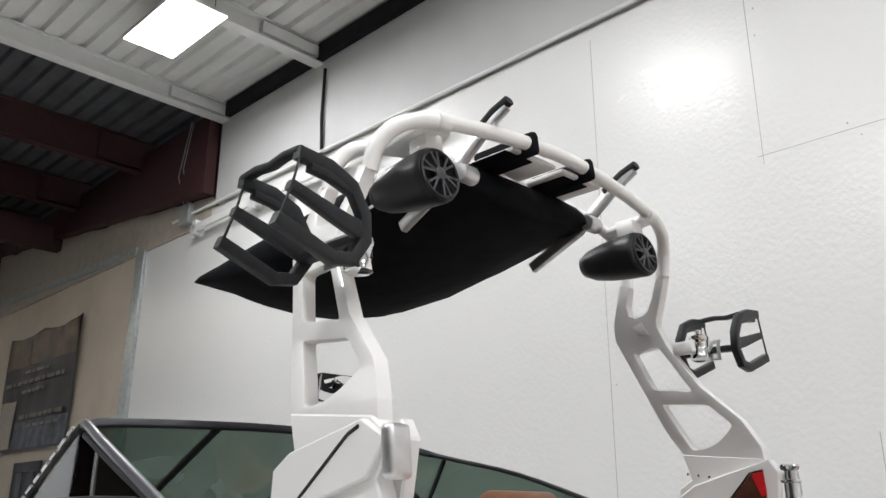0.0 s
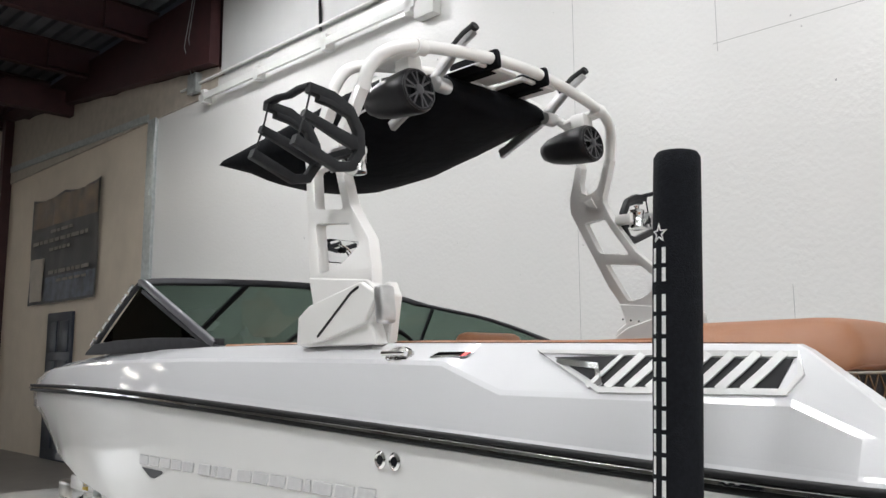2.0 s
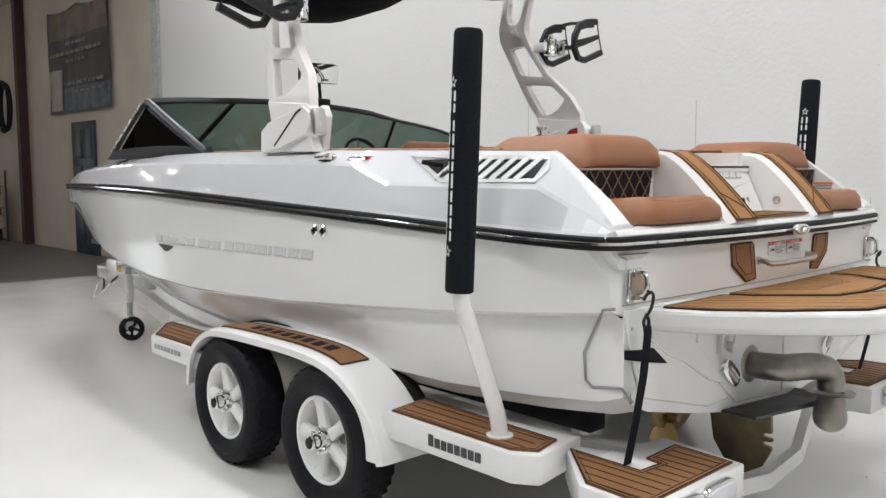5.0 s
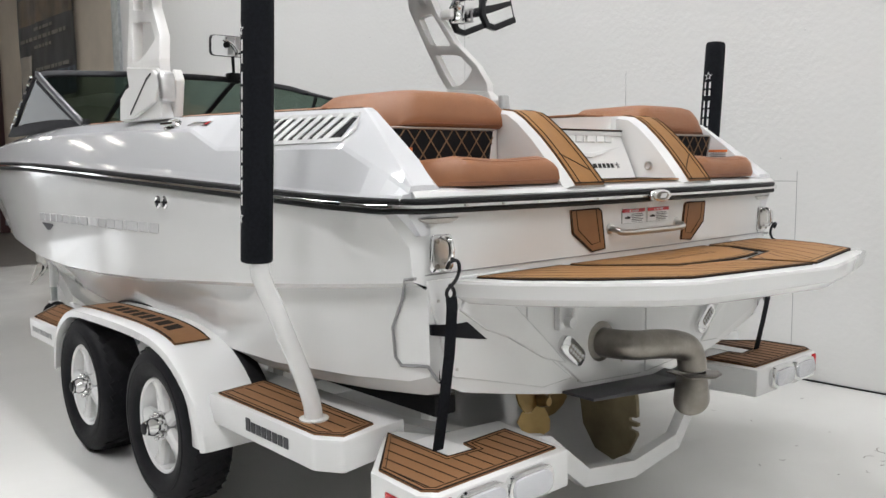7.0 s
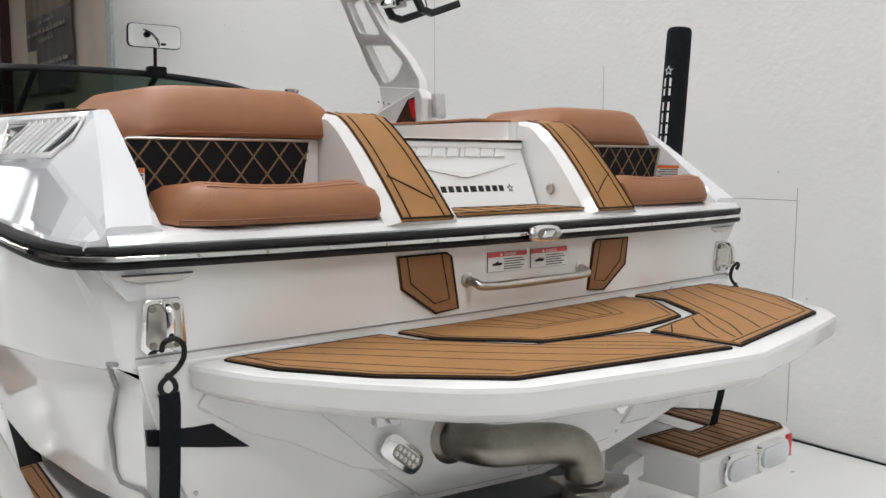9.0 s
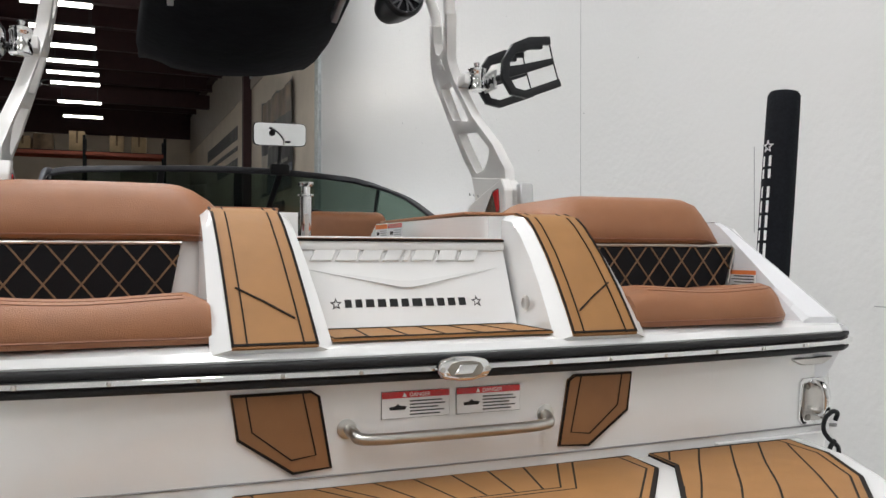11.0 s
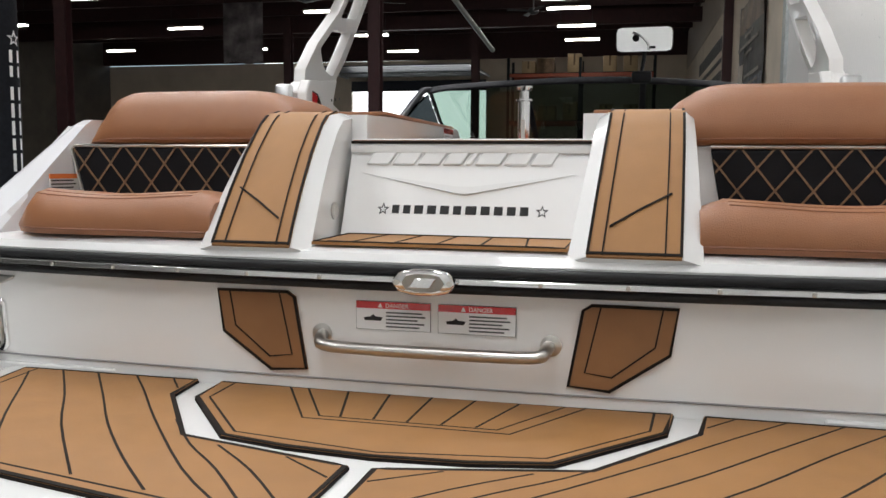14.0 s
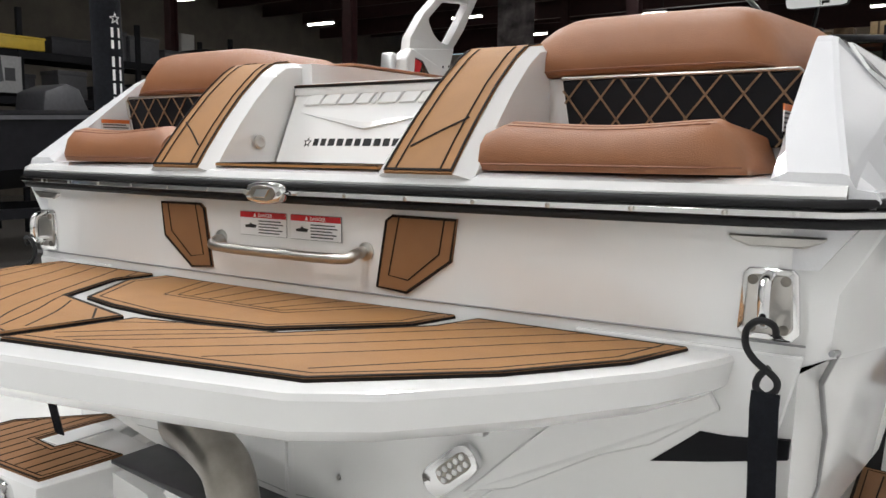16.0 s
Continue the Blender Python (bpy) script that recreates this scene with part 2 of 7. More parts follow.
def box(bm, x0, x1, y0, y1, z0, z1, bevel=0.0, seg=2, m=None):
    vs = [bm.verts.new((x, y, z)) for x in (x0, x1) for y in (y0, y1) for z in (z0, z1)]
    fs = [bm.faces.new([vs[i] for i in q]) for q in ((0, 1, 3, 2), (4, 6, 7, 5), (0, 4, 5, 1), (2, 3, 7, 6), (0, 2, 6, 4), (1, 5, 7, 3))]
    if bevel:
        es = list({e for f in fs for e in f.edges})
        r = bmesh.ops.bevel(bm, geom=es, offset=bevel, segments=seg, profile=0.5, affect="EDGES")
        vs = list({v for f in r["faces"] for v in f.verts} | {v for v in vs if v.is_valid})
    if m:
        bmesh.ops.transform(bm, matrix=m, verts=vs)
    return bm


def prism(bm, pts, a, b, to=lambda u, v, w: (u, v, w), bevel=0.0, seg=2):
    """A polygon (u, v) drawn out from w = a to w = b."""
    lo = [bm.verts.new(to(u, v, a)) for u, v in pts]
    hi = [bm.verts.new(to(u, v, b)) for u, v in pts]
    n = len(pts)
    fs = [bm.faces.new(lo[::-1]), bm.faces.new(hi)]
    for i in range(n):
        fs.append(bm.faces.new((lo[i], lo[(i + 1) % n], hi[(i + 1) % n], hi[i])))
    if bevel:
        bmesh.ops.recalc_face_normals(bm, faces=fs)
        es = list({e for f in fs for e in f.edges})
        bmesh.ops.bevel(bm, geom=es, offset=bevel, segments=seg, profile=0.5, affect="EDGES", clamp_overlap=True)
    return bm


def loft(bm, sections, closed=True, caps=True):
    rows = [[bm.verts.new(p) for p in s] for s in sections]
    n = len(rows[0])
    for a, b in zip(rows, rows[1:]):
        for i in range(n if closed else n - 1):
            j = (i + 1) % n
            bm.faces.new((a[i], a[j], b[j], b[i]))
    if caps and closed:
        bm.faces.new(rows[0][::-1])
        bm.faces.new(rows[-1])
    return bm


def rounded(poly, r):
    """The polygon with each corner cut by three points."""
    out = []
    n = len(poly)
    for i in range(n):
        p, a, b = Vector(poly[i]), Vector(poly[i - 1]), Vector(poly[(i + 1) % n])
        da, db = min(r, (a - p).length * 0.4), min(r, (b - p).length * 0.4)
        u, v = p + (a - p).normalized() * da, p + (b - p).normalized() * db
        out += [tuple(u), tuple((u + v) * 0.25 + p * 0.5), tuple(v)]
    return out


def spline(pts, n):
    """Points along a smooth line through pts."""
    pts = [Vector(p) for p in pts]
    out = []
    for i in range(len(pts) - 1):
        p0, p1, p2, p3 = pts[max(i - 1, 0)], pts[i], pts[i + 1], pts[min(i + 2, len(pts) - 1)]
        for k in range(n):
            t = k / n
            out.append(0.5 * (2 * p1 + (p2 - p0) * t + (2 * p0 - 5 * p1 + 4 * p2 - p3) * t * t + (3 * p1 - p0 - 3 * p2 + p3) * t ** 3))
    out.append(pts[-1])
    return out


def tube(bm, path, r, seg=12, flat=1.0, up=None, loop=False):
    """A pipe along path; r a number or one for each point; flat squashes it along the second axis."""
    path = [Vector(p) for p in path]
    n = len(path)
    rs = r if isinstance(r, (list, tuple)) else [r] * n
    rows = []
    side = None
    for i, p in enumerate(path):
        a, b = path[max(i - 1, 0)], path[min(i + 1, n - 1)]
        if loop:
            a, b = path[i - 1], path[(i + 1) % n]
        t = (b - a).normalized()
        if side is None:
            ref = Vector(up) if up else (Vector((0, 0, 1)) if abs(t.z) < 0.9 else Vector((0, 1, 0)))
            side = t.cross(ref).normalized()
        else:
            side = (side - t * side.dot(t)).normalized()
        top = side.cross(t).normalized()
        rows.append([bm.verts.new(p + rs[i] * (math.cos(2 * math.pi * k / seg) * side + flat * math.sin(2 * math.pi * k / seg) * top)) for k in range(seg)])
    pairs = list(zip(rows, rows[1:])) + ([(rows[-1], rows[0])] if loop else [])
    for a, b in pairs:
        for k in range(seg):
            bm.faces.new((a[k], a[(k + 1) % seg], b[(k + 1) % seg], b[k]))
    if not loop:
        bm.faces.new(rows[0][::-1])
        bm.faces.new(rows[-1])
    return bm


def band(bm, path, w, h, up=(0, 0, 1), loop=False):
    """A flat bar of width w and height h along path."""
    path = [Vector(p) for p in path]
    n = len(path)
    rows = []
    for i, p in enumerate(path):
        a, b = path[max(i - 1, 0)], path[min(i + 1, n - 1)]
        if loop:
            a, b = path[i - 1], path[(i + 1) % n]
        t = (b - a).normalized()
        s = t.cross(Vector(up)).normalized()
        u = s.cross(t).normalized()
        rows.append([bm.verts.new(p + s * w / 2 * i1 + u * h * i2) for i1, i2 in ((-1, 0), (1, 0), (1, 1), (-1, 1))])
    pairs = list(zip(rows, rows[1:])) + ([(rows[-1], rows[0])] if loop else [])
    for a, b in pairs:
        for k in range(4):
            bm.faces.new((a[k], a[(k + 1) % 4], b[(k + 1) % 4], b[k]))
    if not loop:
        bm.faces.new(rows[0][::-1])
        bm.faces.new(rows[-1])
    return bm


def lathe(bm, profile, m=None, seg=24, caps=True):
    """A profile of (radius, height) turned about z, then moved by m."""
    m = m or Matrix()
    rows = [[bm.verts.new(m @ Vector((r * math.cos(2 * math.pi * k / seg), r * math.sin(2 * math.pi * k / seg), h))) for k in range(seg)] for r, h in profile]
    for a, b in zip(rows, rows[1:]):
        for k in range(seg):
            bm.faces.new((a[k], a[(k + 1) % seg], b[(k + 1) % seg], b[k]))
    if caps:
        bm.faces.new(rows[0][::-1])
        bm.faces.new(rows[-1])
    return bm


def interp(table, y):
    ys = [r[0] for r in table]
    return [float(np.interp(y, ys, [r[k] for r in table])) for k in range(1, len(table[0]))]


def mirror_bm(bm):
    """A copy of bm on the other side of the plane x = 0."""
    c = bm.copy()
    bmesh.ops.scale(c, vec=(-1, 1, 1), verts=c.verts)
    bmesh.ops.reverse_faces(c, faces=c.faces)
    return c


def inset_poly(pts, d):
    """The polygon pts (counter-clockwise) drawn in by d."""
    n = len(pts)
    out = []
    for i in range(n):
        p0, p1, p2 = (Vector(pts[j % n]) for j in (i - 1, i, i + 1))
        e1, e2 = (p1 - p0).normalized(), (p2 - p1).normalized()
        n1, n2 = Vector((-e1.y, e1.x)), Vector((-e2.y, e2.x))
        k = n1 + n2
        q = p1 + k * (d / max(0.35, 1 + n1.dot(n2)))
        out.append((q.x, q.y))
    return out


def clip_line(poly, p, q):
    """The stretch of the line p q that lies in the convex polygon poly, or None."""
    p, q = Vector(p), Vector(q)
    d = q - p
    lo, hi = -1e9, 1e9
    n = len(poly)
    area = sum(poly[i][0] * poly[(i + 1) % n][1] - poly[(i + 1) % n][0] * poly[i][1] for i in range(n))
    for i in range(n):
        a, b = Vector(poly[i]), Vector(poly[(i + 1) % n])
        e = b - a
        nn = Vector((-e.y, e.x)) * (1 if area > 0 else -1)
        num, den = nn.dot(a - p), nn.dot(d)
        if abs(den) < 1e-9:
            if num > 0:
                return None
        elif den > 0:
            lo = max(lo, num / den)
        else:
            hi = min(hi, num / den)
    return (p + d * lo, p + d * hi) if hi > lo else None

# ---- the hall ----
WX = 2.8          # face of the long wall beside the boat
Y_EDGE = 10.1     # where the white showroom ends and the bare hall begins
Y_WHITE = 11.9    # where the white floor ends
Y_END, X_FAR, Y_BACK = 33.5, -24.0, -9.0
ROOF = 7.32

setting("floor", box(B(), -6.2, WX + 0.2, Y_BACK, Y_WHITE, -0.2, 0.0), M_FLOOR, "glossy white epoxy showroom floor", "floor")
setting("ground", box(B(), -120, 120, -90, 160, -0.3, -0.206), M_CONC, "dark grey concrete ground under the hall", "ground")
setting("floor_concrete", box(B(), X_FAR, WX + 0.2, Y_WHITE, Y_END, -0.2, -0.006), M_CONC, "dark grey bare concrete warehouse floor", "floor")
setting("floor_concrete_side", box(B(), X_FAR, -6.2, Y_BACK, Y_WHITE, -0.2, -0.006), M_CONC, "dark grey bare concrete warehouse floor", "floor")
setting("wall_east", box(B(), WX, WX + 0.2, Y_BACK, 12.04, 0, 5.82), M_WALL, "white glossy painted showroom wall with fine seams", "wall")
setting("wall_east_upper", box(B(), WX - 0.012, WX + 0.2, Y_BACK, Y_EDGE, 5.86, ROOF), M_WALL_UP, "pale grey matt upper wall above a conduit", "wall")
setting("wall_east_far", box(B(), WX, WX + 0.2, 12.3, Y_END, 0, 5.7), M_BEIGE, "beige painted warehouse wall", "wall")
setting("wall_east_far_upper", box(B(), WX + 0.05, WX + 0.2, Y_EDGE, Y_END, 5.7, ROOF), M_RED, "dark red steel cladding above the wall", "wall")
setting("wall_west", box(B(), X_FAR - 0.2, X_FAR, Y_BACK, Y_END, 0, ROOF), M_BEIGESHADE, "beige warehouse wall, darkened in colour for the shade of the hall", "wall")
setting("wall_south", box(B(), X_FAR, WX + 0.2, Y_BACK - 0.2, Y_BACK, 0, ROOF), M_CEIL, "plain white wall behind the showroom", "wall")
# north wall with the open roll-up door
DX0, DX1, DZ, Z_CLAD = -12.0, -6.0, 4.9, 6.2
nb = B()
box(nb, X_FAR, DX0, Y_END, Y_END + 0.2, 0, Z_CLAD)
box(nb, DX1, WX + 0.2, Y_END, Y_END + 0.2, 0, Z_CLAD)
box(nb, DX0, DX1, Y_END, Y_END + 0.2, DZ + 0.45, Z_CLAD)
setting("wall_north", nb, M_BEIGE, "beige warehouse end wall with an open roll-up door", "wall")
setting("wall_north_upper", box(B(), X_FAR, WX + 0.2, Y_END, Y_END + 0.2, Z_CLAD, ROOF), M_RED, "dark red steel cladding above the end wall", "wall")
bd = B()
box(bd, DX0 - 6, DX1 + 6, Y_END + 4, Y_END + 4.1, -0.2, 9)
setting("backdrop", bd, M_OUT, "bright overexposed daylight outside the open door", "backdrop")
# its leaf is raised: the lowest section still hangs in the opening, the rest lies under the roof on two tracks
dr = B()
box(dr, DX0, DX1, Y_END - 0.02, Y_END + 0.03, DZ, DZ + 0.45)
for k in range(7):
    box(dr, DX0 - 0.1, DX1 + 0.1, Y_END - 0.5 - k * 0.55, Y_END - 0.03 - k * 0.55, DZ + 0.62, DZ + 0.66)
door = setting("door_1", dr, M_DOOR, "raised dark blue sectional roll-up door under the roof", "door")
for x in (DX0 - 0.16, DX1 + 0.10):
    part("door_track", box(B(), x, x + 0.06, Y_END - 4.2, Y_END - 0.05, DZ + 0.54, DZ + 0.60), M_GALV, door, "galvanised door track", smooth=False)
for k in range(3):
    part("door_rail", box(B(), DX0 - 0.1, DX1 + 0.1, Y_END - 0.62 - k * 0.55, Y_END - 0.56 - k * 0.55, DZ + 0.55, DZ + 0.61), M_GALV, door, "pale stiffening rail", smooth=False)

# fine vertical seams, nail heads and conduit on the showroom wall
sm = B()
for y in (0.68, 2.09, 2.565, 3.93):
    z0, z1 = ((0.1, 1.45) if y == 0.68 else (1.75, 2.24) if y == 2.09 else (4.1, 5.6) if y == 2.565 else (0.4, 5.7))
    box(sm, WX - 0.002, WX, y - 0.0018, y + 0.0018, z0, z1)
box(sm, WX - 0.002, WX, 0.68, 1.3, 1.376, 1.380)
box(sm, WX - 0.002, WX, 1.2, 2.6, 4.168, 4.171)
setting("trim_wall_seams", sm, M_MIDGREY, "fine grey panel seams in the white wall", "trim")
rng = random.Random(4)
pk = B()
for k in range(70):
    y, z, s = rng.uniform(-2, 9), rng.uniform(0.3, 5.4), rng.uniform(0.004, 0.012)
    box(pk, WX - 0.003, WX, y - s / 2, y + s / 2, z - s / 2, z + s)
tagged(part("wall_marks", pk, M_MIDGREY, None, smooth=False), label="small dark dents and nail marks on the wall", category="marks", kind="stuff")
cd = tube(B(), [(WX - 0.05, Y_BACK, 5.84), (WX - 0.05, 11.2, 5.84)], 0.022, 10)
setting("trim_conduit", cd, M_CEIL, "white conduit along the wall", "conduit", smooth=True)
bx = B()
box(bx, WX - 0.12, WX, 10.64, 10.90, 5.70, 6.0, 0.01)
tube(bx, [(WX - 0.06, 10.78, 6.0), (WX - 0.22, 10.72, 6.5), (WX - 0.22, 10.55, 7.15)], 0.008, 6)
tube(bx, [(WX - 0.09, 10.84, 6.0), (WX - 0.23, 10.82, 6.4), (WX - 0.22, 10.6, 7.2)], 0.008, 6)
tagged(part("junction_box", bx, M_GALV, None), label="grey electrical junction box with loose cables on the wall", category="junction box")
ins = B()
prev = None
for k in range(60):
    y = Y_EDGE + 0.05 + k * (Y_END - Y_EDGE) / 60
    h = 5.98 + 0.118 * min(y - Y_EDGE, 9.0) + 0.08 * noise.noise((y * 1.7, 0, 0)) + 0.04 * noise.noise((y * 6, 3, 0))
    cur = [ins.verts.new(p) for p in ((WX - 0.03, y, 5.6), (WX + 0.04, y, 5.6), (WX + 0.04, y, h), (WX - 0.02, y, h))]
    if prev:
        for i in range(4):
            ins.faces.new((prev[i], prev[(i + 1) % 4], cur[(i + 1) % 4], cur[i]))
    prev = cur
setting("trim_insulation", ins, M_BANPALE, "torn pale insulation along the wall top", "insulation")
rk = B()
box(rk, WX - 0.14, WX - 0.10, 5.9, 10.5, 5.50, 5.60, 0.006)
for y in (6.0, 7.5, 9.0, 10.4):
    box(rk, WX - 0.14, WX, y - 0.05, y + 0.05, 5.46, 5.66, 0.006)
setting("trim_track", rk, M_CEIL, "white sliding door track on the wall", "track")
tagged(part("wall_box", box(B(), WX - 0.12, WX, 5.62, 5.92, 5.36, 5.56, 0.01), M_CEIL, None), label="white steel box fixed to the wall", category="box")
rl = prism(B(), [(12.3, 5.60), (18.8, 5.84), (18.8, 5.96), (12.3, 5.72)], WX - 0.06, WX, lambda u, v, w: (w, u, v))
setting("trim_rail", rl, M_GALV, "grey steel rail along the beige wall", "rail")
tr = B()
box(tr, WX - 0.05, WX + 0.05, 12.03, 12.30, 0, 5.62, 0.008)
for z in (2.4, 4.36):
    box(tr, WX - 0.07, WX - 0.05, 12.10, 12.15, z, z + 0.09)
setting("trim_post", tr, M_GALV, "galvanised steel post at the wall joint", "post")
rope = tube(B(), [(WX - 0.04, 7.70, 6.95), (WX - 0.05, 7.71, 6.3), (WX - 0.04, 7.69, 5.78)], 0.020, 8)
tagged(part("wall_cable", rope, M_BLACKGAP, None), label="thick black cord hanging down the white wall", category="cable")

# banner, navy door and painted sign on the beige wall
ban = thing("banner", "creased dark vinyl banner on the beige wall", "banner", at=(WX - 0.02, 14.16, 2.44))


def wavy(y0, y1, z0, z1, off, n=26, k2=14):
    bm = B()
    g = [[None] * (k2 + 1) for _ in range(n + 1)]
    for i in range(n + 1):
        for j in range(k2 + 1):
            y, z = y0 + (y1 - y0) * i / n, z0 + (z1 - z0) * j / k2
            sag = 0.09 * math.sin(math.pi * ((y - 14.24) / 1.63 % 1)) if j == k2 and z1 > 4.7 else 0
            d = 0.035 * noise.noise((y * 3.0, z * 0.7, 1.0)) + 0.02 * noise.noise((y * 8.0, z * 1.6, 4.0))
            g[i][j] = bm.verts.new((-0.03 - off + d, y - 14.4, z - sag - 2.3))
    for i in range(n):
        for j in range(k2):
            bm.faces.new((g[i][j], g[i + 1][j], g[i + 1][j + 1], g[i][j + 1]))
    return bm


part("sheet", wavy(14.24, 17.5, 2.72, 4.85, 0.0), M_BANNER, ban)
part("sunset_band", wavy(14.30, 17.4, 4.22, 4.8, 0.012), M_BANTAN, ban, "tan sunset printed across the top")
part("water_band", wavy(14.30, 16.6, 2.76, 3.22, 0.012), M_BANBLUE, ban, "pale blue water at the foot")
part("map_patch", wavy(16.7, 17.4, 2.78, 3.62, 0.014), M_BANPALE, ban, "pale map in the corner")
rngb = random.Random(8)
for y0, y1, z0, z1 in ((15.3, 16.2, 4.06, 4.12), (14.6, 17.2, 3.88, 3.95), (15.4, 16.4, 3.71, 3.77), (14.5, 16.3, 3.26, 3.33), (14.6, 15.9, 3.10, 3.15)):
    y = y0
    while y < y1:
        w = rngb.uniform(0.10, 0.34)
        part("lettering_bar", box(B(), -0.074, -0.068, y - 14.4, y - 14.4 + w, z0 - 2.3, z1 - 2.3), M_BANTEXT, ban, smooth=False)
        y += w + 0.06
dd = thing("panel_door", "dark navy panelled door in the beige wall", "door", at=(WX - 0.03, 15.52, 0))
dbm = B()
box(dbm, -0.03, 0.03, -0.57, 0.57, 0, 2.66, 0.006)
part("leaf", dbm, M_DOOR, dd)
for y0 in (-0.48, 0.06):
    for z0, z1 in ((0.2, 1.05), (1.22, 1.78), (1.93, 2.5)):
        part("panel", box(B(), -0.045, -0.03, y0, y0 + 0.42, z0, z1, 0.012), M_DOOR, dd)
part("knob", lathe(B(), [(0.02, 0), (0.02, 0.03), (0.032, 0.05), (0.02, 0.075)], pose(-0.03, -0.42, 1.0, 0, -90, 0), 12), M_STEEL, dd)
sign = thing("painted_sign", "dark painted rows of block lettering on the beige wall", "sign", at=(WX, 21.0, 2.7))
for z0, h, n, w in ((4.66, 0.36, 12, 0.46), (4.36, 0.12, 9, 0.62), (3.86, 0.30, 7, 0.5)):
    for k in range(n):
        y = k * (w + 0.09)
        part("lettering_block", box(B(), -0.012, -0.004, y, y + w, z0 - 2.7, z0 + h - 2.7), M_DGREY, sign, smooth=False)
coil = B()
for k in range(4):
    tube(coil, [(WX - 0.08 - 0.03 * k, 20.1 + 0.36 * math.cos(a * math.pi / 12), 3.2 + (0.55 + 0.02 * k) * math.sin(a * math.pi / 12)) for a in range(24)], 0.022, 8, loop=True)
tagged(part("hose_coil", coil, M_RUB, None), label="black hose coiled on a wall hook", category="hose")
col = B()
box(col, WX - 0.2, WX, 18.85, 19.05, 0, ROOF)
setting("column_wall", col, M_RED, "dark red steel column on the beige wall", "column")
for k, (y, h) in enumerate(((20.3, 1.5), (20.8, 1.2))):
    t = thing("storage_shelf" if k == 0 else "covered_machine", "metal shelf with dark boxes against the wall" if k == 0 else "dark covered machine standing on concrete", "shelf" if k == 0 else "machine", at=(WX - 0.5, y, 0))
    if k == 0:
        for z in (0.3, 0.8, 1.3):
            part("board", box(B(), -0.3, 0.3, -0.2, 0.3, z, z + 0.03), M_WOODBOX, t)
            part("box", box(B(), -0.25, 0.2, -0.15, 0.2, z + 0.03, z + 0.32, 0.01), M_BANPALE, t)
        for x in (-0.3, 0.3):
            for yy in (-0.2, 0.3):
                part("post", box(B(), x - 0.02, x + 0.02, yy - 0.02, yy + 0.02, 0, 1.7), M_DGREY, t)
    else:
        part("body", prism(B(), [(-0.3, 0), (0.4, 0), (0.35, 0.5), (0.15, 1.1), (0.0, 1.15), (-0.25, 0.6)], -0.3, 0.3, lambda u, v, w: (w, u, v), 0.03), M_DGREY, t)

# ---- roofs ----


def corrugated(x0, x1, y0, y1, z, pitch, h, material, name, label):
    bm = B()
    pts = []
    x = x0
    while x < x1:
        for dx, dz in ((0, 0), (pitch * 0.60, 0), (pitch * 0.70, h), (pitch * 0.90, h)):
            pts.append((min(x + dx, x1), z + dz))
        x += pitch
    lo = [bm.verts.new((x, y0, zz)) for x, zz in pts]
    hi = [bm.verts.new((x, y1, zz)) for x, zz in pts]
    lo2 = [bm.verts.new((x, y0, zz + 0.05)) for x, zz in pts]
    hi2 = [bm.verts.new((x, y1, zz + 0.05)) for x, zz in pts]
    for i in range(len(pts) - 1):
        if (Vector(pts[i]) - Vector(pts[i + 1])).length > 1e-5:
            bm.faces.new((lo[i], lo[i + 1], hi[i + 1], hi[i]))
            bm.faces.new((lo2[i], hi2[i], hi2[i + 1], lo2[i + 1]))
    ob = part(name, bm, material, None, smooth=False)
    return tagged(ob, label=label, category="ceiling", kind="structure")


corrugated(-24, WX + 0.2, Y_BACK, Y_EDGE, ROOF, 0.255, 0.06, M_CEIL, "ceiling", "white painted corrugated steel deck")
corrugated(-24, WX + 0.2, Y_EDGE, Y_END, ROOF + 0.1, 0.26, 0.07, M_DARKCEIL, "ceiling_bare", "bare dark corrugated steel deck")


def beam_x(y, z0, z1, material, name, label, x0=-24.0, w=0.16):
    bm = B()
    box(bm, x0, WX, y - w / 2, y + w / 2, z0, z0 + 0.02)
    box(bm, x0, WX, y - w / 2, y + w / 2, z1 - 0.02, z1)
    box(bm, x0, WX, y - 0.008, y + 0.008, z0 + 0.02, z1 - 0.02)
    box(bm, WX - 0.9, WX - 0.03, y - w / 2 - 0.01, y - 0.01, z0 + 0.06, z1 - 0.05)
    return setting(name, bm, material, label, "beam")


for k, y in enumerate((10.02, 7.86, 5.6, 3.3, 1.0, -1.3, -3.6, -5.9)):
    beam_x(y, 7.06, ROOF - 0.004, M_CEIL, "beam_white_%d" % (k + 1), "white painted steel roof beam")
# the eave gap's darkness, put in as a solid black strip
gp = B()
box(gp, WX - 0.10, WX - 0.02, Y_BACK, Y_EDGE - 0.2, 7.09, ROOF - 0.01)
setting("trim_eave_gap", gp, M_BLACKGAP, "black strip for the dark gap between wall top and roof deck", "trim")
for k in range(9):
    beam_x(12.2 + 2.35 * k, 6.86, ROOF + 0.09, M_RED, "beam_red_%d" % (k + 1), "dark red steel roof beam", w=0.14)
gd = B()
prism(gd, [(Y_EDGE + 0.02, 5.98), (Y_EDGE + 0.02, ROOF - 0.16), (Y_END, ROOF - 0.16), (Y_END, 7.08), (19.2, 7.04)], WX - 0.2, WX - 0.04, lambda u, v, w: (w, u, v))
setting("girder_wall", gd, M_RED, "deep dark red girder along the wall top", "girder")
